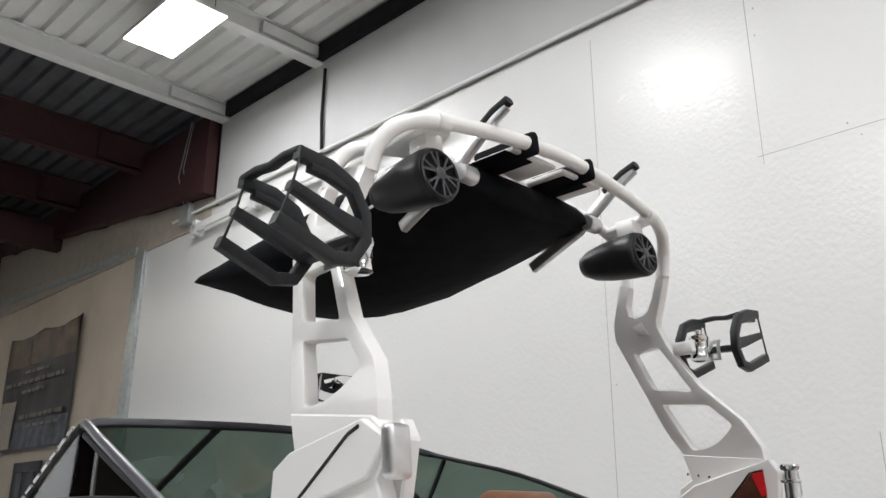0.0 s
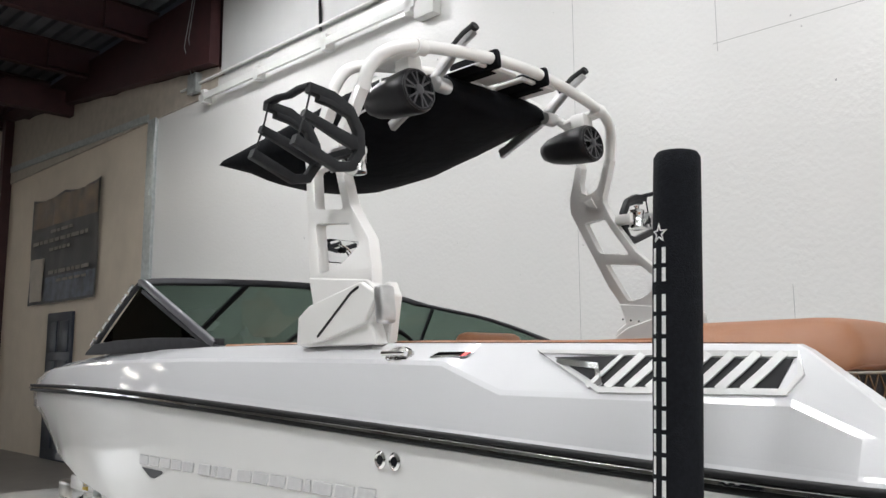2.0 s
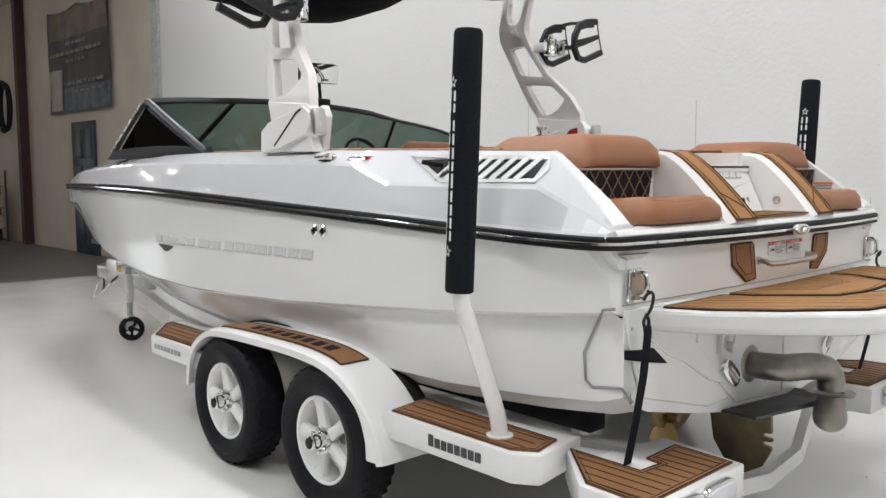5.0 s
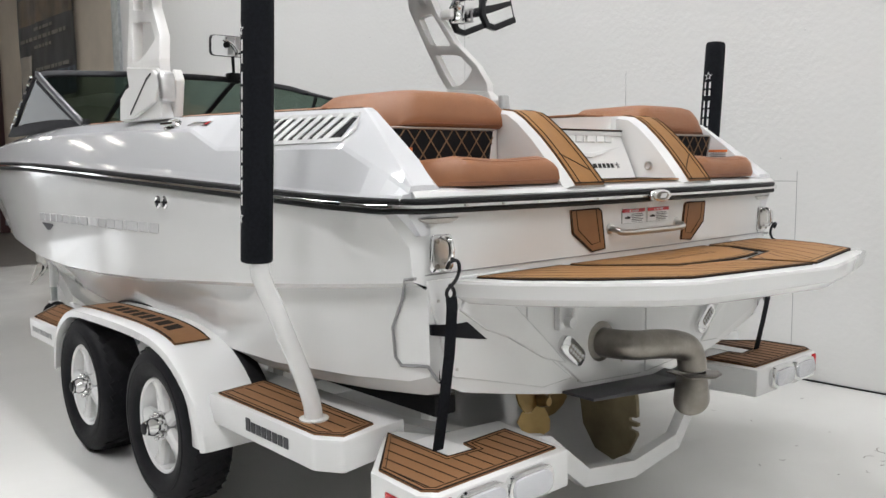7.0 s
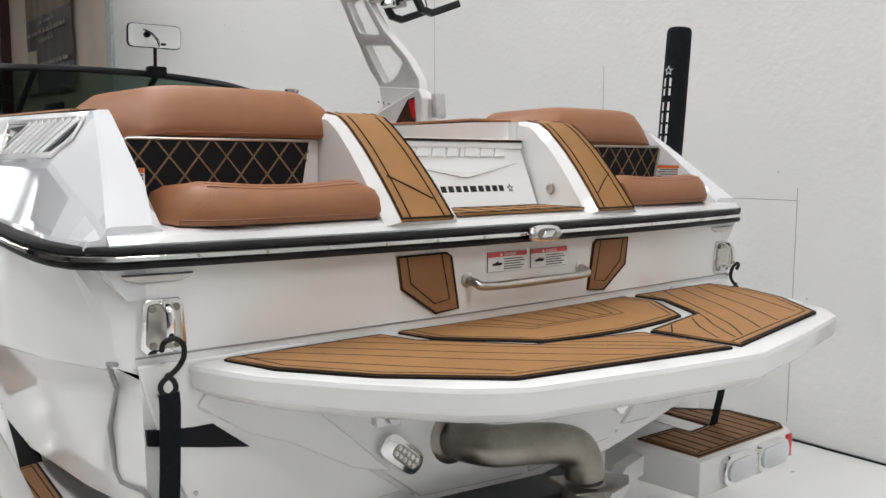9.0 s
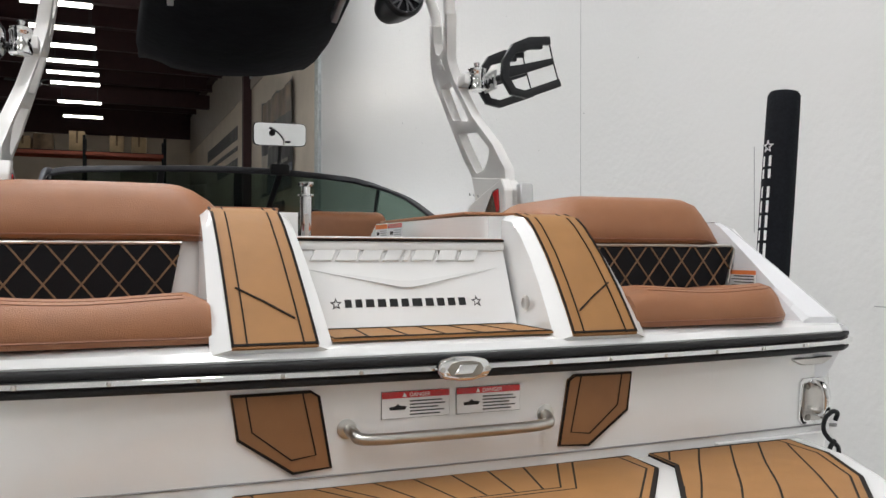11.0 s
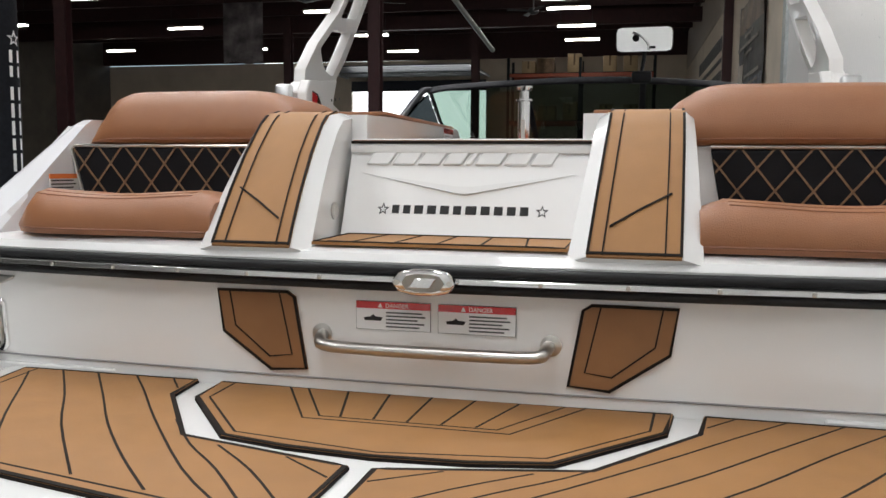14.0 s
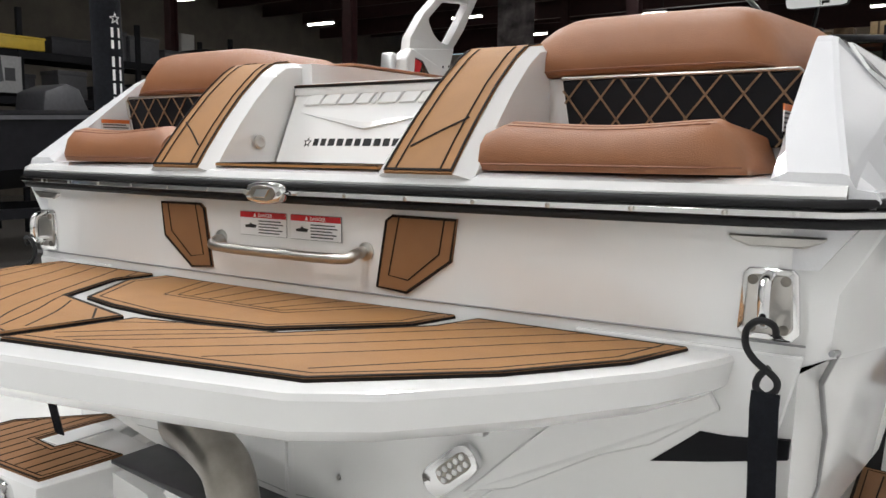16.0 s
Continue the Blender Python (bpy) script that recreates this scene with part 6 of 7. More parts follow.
        part("bungee", tube(B(), S((1.468, yf - 0.012, 2.525), (1.432, yf - 0.014, 2.635), (1.408, yf - 0.012, 2.738)), 0.0045, 6), M_RUB, f0)
    part("rack_crossbar", bar(S((1.40, 2.175, 2.752), (1.40, 2.25, 2.757), (1.40, 2.325, 2.748), (1.40, 2.40, 2.757), (1.40, 2.475, 2.752)), 0.034, 0.022, up=(0, 0, 1), round_=0.25), M_RACK, rack)
    part("rack_crossbar", bar(S((1.17, 2.175, 2.535), (1.165, 2.325, 2.54), (1.17, 2.475, 2.535)), 0.05, 0.03, up=(0, 0, 1), round_=0.25), M_RACK, rack)

# folded canopy under the tower
bm = B()
rows = []
for y, hx, z0, z1 in ((2.36, 0.40, 2.95, 3.03), (2.40, 0.46, 2.93, 3.08), (2.55, 0.50, 2.91, 3.13), (2.75, 0.53, 2.88, 3.14), (3.05, 0.55, 2.83, 3.12), (3.4, 0.565, 2.778, 3.08), (3.8, 0.57, 2.765, 3.03), (4.1, 0.56, 2.80, 2.985), (4.3, 0.55, 2.86, 2.955), (4.36, 0.54, 2.895, 2.925)):
    sec = []
    n = 28
    for k in range(n):
        a = 2 * math.pi * k / n
        cx, cz = math.cos(a), math.sin(a)
        sx = math.copysign(abs(cx) ** 0.45, cx)
        sz = math.copysign(abs(cz) ** (0.6 if cz > 0 else 0.75), cz)
        sx = sx if cz > 0 else math.copysign(abs(cx) ** 0.6, cx)
        wob = 0.012 * noise.noise((3 * cx + y * 2, 5 * y, 2 * cz))
        sec.append((hx * sx + wob, y, (z0 + z1) / 2 + (z1 - z0) / 2 * sz + 1.6 * wob - 0.02 * (cz < -0.3) * math.cos(cx * 4)))
    rows.append(sec)
loft(bm, rows)
canopy = part("folded_canopy", bm, M_CANVAS, boat, "folded black canvas canopy", angle=70)
bm = B()
sq = [(2.675, 2.955), (2.855, 2.925), (2.885, 2.965), (2.885, 3.075), (2.705, 3.10), (2.675, 3.07)]
band(bm, [(-0.545 - 0.05 * (y - 2.62), y, z) for y, z in sq], 0.012, 0.004, up=(-1, 0, 0), loop=True)
part("canopy_logo", bm, M_PRINT, canopy, "white square outline mark")
bm = B()
prism(bm, [(2.725, 2.99), (2.755, 2.99), (2.825, 3.05), (2.845, 2.99), (2.855, 3.06), (2.815, 3.07), (2.755, 3.02), (2.745, 3.07)], 0, 0.004, lambda u, v, w: (-0.552 - 0.05 * (u - 2.62) - w, u, v))
part("canopy_mark", bm, M_PRINT, canopy, smooth=False)

# the hoops, canopy, arms and speakers stand raked forward on the legs
for top in [tower] + [o for o in boat.children if o.name.split(".")[0] in ("canopy_arm", "tower_speaker", "folded_canopy")]:
    for ob in (top, *top.children_recursive):
        if ob.name.split(".")[0] in ("side_frame", "foot", "leg_label", "label_head", "knee_cover") or (ob.parent and ob.parent.name.split(".")[0] in ("foot", "foot_lens")):
            continue
        for v in ob.data.vertices:
            y, z = v.co.y, v.co.z
            v.co.y, v.co.z = y + 0.13 * (z - 2.25), z + 0.035 * (z - 1.4) + 0.004 * y

# ---- windshield ----
# base and top line from the port end round the front to the starboard end
WBASE = [(-1.10, 3.33, 1.772), (-1.105, 3.9, 1.775), (-1.10, 4.50, 1.774), (-1.075, 4.90, 1.772), (-0.88, 5.08, 1.768), (-0.40, 5.18, 1.77), (0.0, 5.20, 1.772), (0.40, 5.18, 1.77), (0.88, 5.06, 1.766), (1.06, 4.70, 1.770), (1.10, 4.32, 1.772), (1.12, 3.6, 1.774), (1.125, 2.95, 1.772)]
WTOP = [(-1.105, 3.31, 1.785), (-1.11, 3.80, 1.975), (-1.105, 4.14, 2.112), (-1.085, 4.305, 2.150), (-0.95, 4.305, 2.176), (-0.40, 4.262, 2.200), (0.0, 4.25, 2.208), (0.40, 4.25, 2.202), (0.88, 4.27, 2.170), (1.03, 4.25, 2.140), (1.09, 4.12, 2.105), (1.12, 3.55, 1.985), (1.13, 2.98, 1.805)]
ws = part("windshield", band(B(), spline(WBASE, 4), 0.03, 0.04), M_DASH, boat, "tinted wraparound windshield in a black frame")
part("top_rail", bar(spline(WTOP[3:], 4), [0.05] * 30 + [0.042] * 7, 0.022, up=(0, -0.75, 0.66)), M_DASH, ws, "black top rail", angle=60)


def glazing(rows, name="pane", material=M_GLASS):
    bm = B()
    loft(bm, [[p, q, (q[0] * 0.995, q[1] - 0.004, q[2]), (p[0] * 0.995, p[1] - 0.004, p[2])] for p, q in rows])
    ob = part(name, bm, material, ws)
    ob.visible_shadow = False


glazing([(WBASE[k], WTOP[k]) for k in (3, 4, 5)])
glazing([(WBASE[k], WTOP[k]) for k in (5, 6, 7)])
glazing([(WBASE[k], WTOP[k]) for k in (7, 8, 9, 10)])
glazing([(WBASE[k], WTOP[k]) for k in (10, 11, 12)])
for k in (5, 7, 10):
    p, q = Vector(WBASE[k]), Vector(WTOP[k])
    part("mullion", bar([p, (p + q) / 2, q], 0.042 if k < 10 else 0.03, 0.02, up=(0, -0.8, 0.6)), M_DASH, ws, angle=60)
# port corner light: a triangle in a grey frame on a black sill, its darkness put in by tint
glazing([((-1.10, 3.46, 1.815), (-1.11, 3.48, 1.825)), ((-1.105, 3.95, 1.825), (-1.112, 3.95, 2.015)), ((-1.10, 4.32, 1.825), (-1.10, 4.29, 2.128)), ((-1.095, 4.80, 1.825), (-1.095, 4.79, 1.835))], "corner_pane", M_GLASSD)
part("corner_frame", bar(spline([(-1.08, 4.335, 2.162), (-1.108, 4.22, 2.150), (-1.118, 4.04, 2.076), (-1.120, 3.77, 1.960), (-1.112, 3.37, 1.780)], 5), 0.042, 0.03, up=(1, 0, 0)), M_WSGREY, ws, "grey anodised corner frame", angle=60)
part("corner_gasket", bar(spline([(-1.112, 4.22, 2.102), (-1.122, 4.01, 2.020), (-1.123, 3.77, 1.920), (-1.115, 3.45, 1.788)], 5), 0.024, 0.02, up=(1, 0, 0)), M_DASH, ws, angle=60)
bm = B()
prism(bm, [(5.06, 1.748), (4.92, 1.814), (4.55, 1.830), (4.04, 1.833), (3.66, 1.824), (3.31, 1.776), (3.31, 1.758), (4.2, 1.750)], -0.022, 0.022, lambda u, v, w: (-1.105 + 0.03 * max(0, u - 4.5) + w, u, v), 0.008)
part("corner_sill", bm, M_DASH, ws, "black moulded sill")
part("front_post", bar([(-1.085, 4.95, 1.800), (-1.095, 4.65, 1.970), (-1.088, 4.335, 2.152)], 0.026, 0.026, up=(1, 0, 0)), M_DASH, ws, angle=60)
# reflected glints on the post edge, shaped as short chrome dashes
for k in range(7):
    t0, t1 = (k + 0.12) / 7, (k + 0.72) / 7
    part("bright_trim", tube(B(), [(-1.106 - 0.006 * t, 4.970 - 0.63 * t, 1.806 + 0.355 * t) for t in (t0, t1)], 0.009, 8), M_CHROME, ws)
# rear-view mirror clamped to the top rail
MM = pose(0.400, 4.27, 2.474, 5, 0, -4)
mr = rounded([(-0.188, -0.083), (0.188, -0.083), (0.188, 0.083), (-0.188, 0.083)], 0.034)
mir = part("rear_view_mirror", prism(B(), mr, 0.0, 0.042, lambda u, v, w: MM @ Vector((u, w, v)), 0.010, 3), M_RUB, boat, "wide rear-view mirror on a black stalk")
part("mirror_face", prism(B(), [(u * 0.968, v * 0.94) for u, v in mr], -0.003, 0.001, lambda u, v, w: MM @ Vector((u, w, v))), M_MIRROR, mir, "mirror glass", smooth=False)
part("mirror_stalk", tube(B(), spline([(0.405, 4.29, 2.40), (0.400, 4.275, 2.33), (0.388, 4.25, 2.26)], 4), 0.013, 10), M_RUB, mir)
part("mirror_clamp", box(B(), 0.325, 0.455, 4.19, 4.28, 2.180, 2.258, 0.014), M_RUB, mir, "black clamp")
part("mirror_arm", tube(B(), [MM @ Vector(q) for q in spline([(0.03, -0.02, -0.07), (0.025, -0.025, -0.03), (-0.02, -0.028, 0.02), (-0.075, -0.028, 0.045)], 5)], 0.007, 10), M_CHROME, mir, "curved chrome arm")
part("mirror_ball", lathe(B(), [(0.002, -0.022), (0.016, -0.016), (0.022, 0.0), (0.016, 0.016), (0.002, 0.022)], MM @ pose(-0.055, -0.02, 0.008), 16, False), M_RUB, mir)
part("mirror_fork", box(B(), 0.03, 0.075, -0.022, -0.008, -0.060, -0.045, 0.005, m=MM), M_RUB, mir)
# dashboards, wheel, helm seat, tow pylon
for sgn in (-1, 1):
    bm = B()
    prism(bm, [(4.10, 1.06), (4.02, 1.55), (4.10, 1.70), (4.35, 1.755), (4.95, 1.745), (4.95, 1.06)], sgn * 0.38, sgn * 0.98, lambda u, v, w: (w, u, v), 0.02)
    part("dashboard", bm, M_DASH, boat, "dark dashboard")
wheel = part("steering_wheel", tube(B(), [pose(0.58, 3.92, 1.77, 62, 0, 0) @ Vector((0.17 * math.cos(a * math.pi / 14), 0.17 * math.sin(a * math.pi / 14), 0)) for a in range(28)], 0.015, 10, loop=True), M_RUB, boat, "black steering wheel")
for a in (90, 210, 330):
    part("spoke", tube(B(), [pose(0.58, 3.92, 1.77, 62, 0, 0) @ Vector((0, 0, -0.02)), pose(0.58, 3.92, 1.77, 62, 0, 0) @ Vector((0.165 * math.cos(radians(a)), 0.165 * math.sin(radians(a)), 0))], 0.009, 8), M_STEEL, wheel)
helm = part("helm_seat", box(B(), 0.33, 0.80, 3.08, 3.55, 1.06, 1.50, 0.06, 3), M_LEATHER, boat, "tan vinyl helm seat")
part("seat_back", box(B(), 0.31, 0.80, 2.98, 3.14, 1.45, 1.87, 0.06, 4), M_LEATHER, helm)
py = part("tow_pylon", lathe(B(), [(0.022, 0), (0.022, 0.785), (0.031, 0.788), (0.031, 0.794), (0.017, 0.797), (0.017, 0.822), (0.027, 0.826), (0.030, 0.834), (0.028, 0.840), (0.012, 0.842)], pose(-0.018, 1.468, 1.06), 22), M_CHROME, boat, "polished tow pylon")
part("pylon_slot", box(B(), -0.025, -0.011, 1.4435, 1.4470, 1.60, 1.78), M_STEEL, py, smooth=False)

# ---- the trailer ----
trailer = thing("boat_trailer", "white tandem-axle boat trailer with brown foam step pads", "trailer")


def path_bar(pts, w, h):
    bm = B()
    return band(bm, pts, w, h)


for sgn in (-1, 1):
    def S(*pts):
        return [(sgn * x, y, z) for x, y, z in pts]
    part("frame_rail", band(B(), S((0.84, 0.14, 0.40), (0.95, 0.5, 0.40), (0.98, 1.0, 0.40), (0.98, 3.4, 0.40), (0.80, 4.6, 0.40), (0.38, 6.3, 0.40), (0.09, 7.45, 0.40)), 0.08, 0.14), M_TRAILER, trailer, smooth=False)
    part("bunk", box(B(), sgn * 0.62 - 0.06, sgn * 0.62 + 0.06, 0.6, 3.3, 0.46, 0.55, 0.01), M_CARPET, trailer, "black carpeted bunk")
    for y in (0.7, 2.0, 3.2):
        part("bunk_post", box(B(), sgn * 0.62 - 0.03, sgn * 0.62 + 0.03, y - 0.03, y + 0.03, 0.34, 0.46), M_TRAILER, trailer, smooth=False)
    # fender: arch section swept round the wheels
    arch = spline([(3.03, 0.38), (3.01, 0.50), (2.95, 0.62), (2.80, 0.725), (2.60, 0.772), (2.1, 0.785), (1.75, 0.780), (1.52, 0.748), (1.34, 0.665), (1.21, 0.55), (1.14, 0.43), (1.12, 0.365)], 3)
    bm = B()
    rows = []
    m = len(arch)
    for i, p in enumerate(arch):
        t = (arch[min(i + 1, m - 1)] - arch[max(i - 1, 0)]).normalized()
        nrm = Vector((-t.y, t.x))
        if nrm.dot(Vector((p.x - 2.0, p.y - 0.3))) < 0:
            nrm = -nrm
        lip = p - nrm * 0.045
        rows.append([(sgn * 1.16, p.x, p.y), (sgn * 1.44, p.x, p.y), (sgn * 1.465, p.x - nrm.x * 0.012, p.y - nrm.y * 0.012), (sgn * 1.468, lip.x, lip.y), (sgn * 1.455, lip.x, lip.y), (sgn * 1.45, p.x - nrm.x * 0.02, p.y - nrm.y * 0.02), (sgn * 1.16, p.x - nrm.x * 0.018, p.y - nrm.y * 0.018)])
    loft(bm, rows)
    fender = part("fender", bm, M_TRAILER, trailer, "white fender over both wheels", angle=45)
    # rear cheek filling down to the step
    bm = B()
    prism(bm, [(1.34, 0.66), (1.21, 0.545), (1.14, 0.43), (1.12, 0.365), (1.243, 0.36), (1.248, 0.44), (1.278, 0.525), (1.35, 0.632)], sgn * 1.30, sgn * 1.464, lambda u, v, w: (w, u, v), 0.004)
    part("cheek", bm, M_TRAILER, fender)
    part("inner_edge", band(B(), [(sgn * 1.15, p.x, p.y + 0.004) for p in arch[3:]], 0.07, 0.008, up=(0, 0, 1)), M_RUB, fender, "black inner edge")

    def pad(poly, z, name="foam_pad", parent=fender, n_lines=(), label="brown foam step pad with black grooves"):
        pts = [(sgn * x, y) for x, y in poly]
        area = sum(pts[i][0] * pts[(i + 1) % len(pts)][1] - pts[(i + 1) % len(pts)][0] * pts[i][1] for i in range(len(pts)))
        if area < 0:
            pts = pts[::-1]
        bm = B()
        prism(bm, pts, 0, 0.006, lambda u, v, w: (u, v, z + w))
        ob = part(name, bm, M_TEAKD, parent, label, smooth=False)
        part("groove", band(B(), [(u, v, z + 0.0062) for u, v in inset_poly(pts, 0.004)], 0.008, 0.0016, loop=True), M_LINE, ob, smooth=False)
        ins = inset_poly(pts, 0.022)
        part("groove", band(B(), [(u, v, z + 0.0062) for u, v in ins], 0.003, 0.0016, loop=True), M_LINE, ob, smooth=False)
        for a, b in n_lines:
            part("groove", band(B(), [(sgn * a[0], a[1], z + 0.0062), (sgn * b[0], b[1], z + 0.0062)], 0.004, 0.0016), M_LINE, ob, smooth=False)
        return ob
    ay = sorted((p.x, p.y) for p in arch)

    def az(y):
        return float(np.interp(y, [q[0] for q in ay], [q[1] for q in ay])) + 0.001
    ys = [1.50 + 1.16 * k / 20 for k in range(21)]
    bm = B()
    loft(bm, [[(sgn * 1.24, y, az(y)), (sgn * 1.24, y, az(y) + 0.006), (sgn * 1.41, y, az(y) + 0.006), (sgn * 1.41, y, az(y))] for y in ys])
    fp = part("foam_pad", bm, M_TEAKD, fender, "brown foam step pad with black grooves", angle=40)
    part("groove", band(B(), [(sgn * 1.245, y, az(y) + 0.0058) for y in ys] + [(sgn * 1.405, y, az(y) + 0.0058) for y in ys[::-1]], 0.010, 0.0010, loop=True), M_LINE, fp, smooth=False)
    for k in range(8):
        y = 2.44 - k * 0.100
        bm = B()
        prism(bm, [(1.285 + 0.0, y - 0.072), (1.285, y), (1.365, y - 0.02), (1.365, y - 0.085)], 0.0, 0.0009, lambda u, v, w: (sgn * u, v, az(v) + 0.0060 + w))
        part("lettering_block", bm, M_LINE, fp, smooth=False)
    # rear step with the guide pole
    step_poly = [(1.134, 1.21), (1.376, 1.165), (1.376, 0.45), (1.313, 0.36), (1.155, 0.40)]
    bm = B()
    prism(bm, [(sgn * x, y) for x, y in [(1.02, 1.25), (1.40, 1.21), (1.40, 0.425), (1.335, 0.33), (1.02, 0.385)]], 0.465, 0.585, lambda u, v, w: (u, v, w), 0.012)
    st_ = part("rear_step", bm, M_TRAILER, trailer, "white step box")
    pad(step_poly, 0.5855, parent=st_, n_lines=[((x, 1.15), (x, 0.425)) for x in (1.20, 1.26, 1.32)])
    for k in range(8):
        y = 0.89 - k * 0.0395
        part("lettering_block", box(B(), *sorted((sgn * 1.4005, sgn * 1.404)), y - 0.030, y, 0.505, 0.545 + (0.010 if k == 0 else 0)), M_DGREY, st_, smooth=False)
    # front step
    bm = B()
    prism(bm, [(sgn * x, y) for x, y in [(1.02, 2.86), (1.425, 2.86), (1.425, 3.60), (1.17, 3.98), (1.02, 4.02)]], 0.465, 0.585, lambda u, v, w: (u, v, w), 0.012)
    sf = part("front_step", bm, M_TRAILER, trailer, "white step box")
    pad([(1.12, 2.90), (1.40, 2.90), (1.40, 3.58), (1.16, 3.93), (1.12, 3.94)], 0.5855, parent=sf, n_lines=[((x, 2.93), (x, 3.84 - 1.4 * (x - 1.18))) for x in (1.18, 1.24, 1.30, 1.36)])
    for k in range(8):
        y = 3.54 - k * 0.048
        part("lettering_block", box(B(), *sorted((sgn * 1.4255, sgn * 1.428)), y - 0.034, y, 0.51, 0.54), M_MIDGREY, sf, smooth=False)
    # tail box with lamps
    ox, oy = (0.0, -0.02) if sgn < 0 else (-0.04, 0.06)
    tail = [(0.70, 0.23), (0.98, 0.27), (1.085, 0.44), (1.385, 0.135), (1.398, -0.105), (1.352, -0.165), (0.755, -0.160)]
    pts = [(sgn * (x + ox), y + oy) for x, y in tail]
    bm = B()
    prism(bm, pts if sgn > 0 else pts[::-1], 0.415, 0.548, lambda u, v, w: (u, v, w), 0.010)
    tb = part("tail_box", bm, M_TRAILER, trailer, "white tail box with lamps")
    lines = []
    for k in range(10):
        x = 0.845 + 0.055 * k
        top = 0.10 if x < 0.985 else 0.03 if x < 1.13 else float(np.interp(x, [1.13, 1.36], [0.345, 0.105]))
        lines.append(((x + ox, -0.105 + oy), (x + ox, top + oy)))
    pad([(x + ox, y + oy) for x, y in ((0.772, 0.13), (0.991, 0.119), (1.003, 0.05), (1.118, 0.06), (1.112, 0.392), (1.361, 0.122), (1.373, -0.10), (1.336, -0.138), (0.79, -0.130))], 0.5485, parent=tb, n_lines=lines)
    part("strap_plate", box(B(), *sorted((sgn * (1.008 + ox), sgn * (1.107 + ox))), 0.065 + oy, 0.26 + oy, 0.5485, 0.5525), M_TRAILER, tb, smooth=False)
    for cx in (0.972, 1.192):
        LMP = pose(sgn * (cx + ox), -0.163 + oy, 0.487)
        ring = rounded(rounded([(-0.107, -0.053), (0.107, -0.053), (0.107, 0.053), (-0.107, 0.053)], 0.046), 0.014)
        lm = part("tail_lamp", prism(B(), ring, -0.026, 0.006, lambda u, v, w: LMP @ Vector((u, w, v)), 0.006, 2), M_CHROME, tb, "oval tail lamp in a chrome ring")
        part("lens", prism(B(), [(u * 0.84, v * 0.74) for u, v in ring], -0.036, -0.022, lambda u, v, w: LMP @ Vector((u, w, v)), 0.006, 2), M_LENS, lm)
    part("reflector", box(B(), -0.004, 0.004, -0.047, 0.047, 0.467, 0.510, 0.002, m=pose(sgn * (1.3925 + ox), 0.003 + oy, 0, 0, 0, sgn * 3)), M_REDLENS, tb, "red reflector")
    part("reflector", box(B(), *sorted((sgn * (1.310 + ox), sgn * (1.348 + ox))), -0.172 + oy, -0.162 + oy, 0.445, 0.535, 0.002), M_REDLENS, tb, "red reflector")
    mk = part("side_marker", box(B(), -0.022, 0.022, -0.010, 0.010, 0.435, 0.535, 0.009, 3, m=pose(sgn * (1.376 + ox), -0.136 + oy, 0, 0, 0, sgn * 52)), M_CHROME, tb, "small chrome side marker")
    for z in (0.452, 0.518):
        part("screw", lathe(B(), [(0.006, 0), (0.006, 0.003), (0.003, 0.004)], pose(sgn * (1.376 + ox), -0.136 + oy, z, 0, 0, sgn * 52) @ pose(0, -0.010, 0, 90, 0, 0), 10), M_EXH, mk)
    part("tail_arm", band(B(), S((0.80, 0.08 + oy, 0.47), (0.62, 0.09 + oy, 0.43), (0.34, 0.10, 0.22), (0.0, 0.10, 0.17)), 0.05, 0.075), M_TRAILER, trailer, smooth=False)
    # guide pole with sleeve
    pole = part("guide_pole", tube(B(), spline([(sgn * 1.285, 0.59, 0.585), (sgn * 1.305, 0.592, 0.70), (sgn * (1.42 if sgn < 0 else 1.35), 0.60, 1.0), (sgn * (1.472 if sgn < 0 else 1.387), 0.60, 1.12), (sgn * (1.485 if sgn < 0 else 1.399), 0.60, 1.22), (sgn * (1.475 if sgn < 0 else 1.439), 0.60, 1.7), (sgn * (1.465 if sgn < 0 else 1.475), 0.60, 2.12)], 4), 0.034, 18), M_TRAILER, trailer, "bent white guide pole", angle=60)
    part("pole_ring", lathe(B(), [(0.055, 0), (0.055, 0.006), (0.046, 0.008), (0.036, 0.008)], pose(sgn * 1.285, 0.59, 0.5916), 20), M_TRAILER, pole)
    prof = [(0.048, 0.0), (0.055, 0.006), (0.0555, 0.3), (0.0565, 0.6), (0.055, 0.92), (0.054, 0.97), (0.047, 0.982), (0.02, 0.986)]
    lean = pose(-1.487, 0.614, 1.19, 1.7, 1.3, 0) if sgn < 0 else pose(1.395, 0.60, 1.215, 0, 4.9, 0)
    slv = part("sleeve", lathe(B(), prof, lean, 26), M_SLEEVE, pole, "black padded sleeve with white lettering")
    for face in (-1, 1):
        def on_pole(u, v, up):
            """u round the sleeve, v down it."""
            a = (u - (0.015 if sgn < 0 and face < 0 else 0.0)) / 0.0565
            r = 0.0565 + up
            return lean @ Vector((face * r * math.cos(a), -face * r * math.sin(a) * -1 if face < 0 else r * math.sin(a), v))
        for v in (0.785, 0.158):
            part("star", star(B(), 0, v, 0.024, lambda x, z, t: on_pole(x, z, t), 0.0012), M_PRINT, slv, smooth=False)
        # one pair of plain bars for each letter, running down the sleeve
        v = 0.752
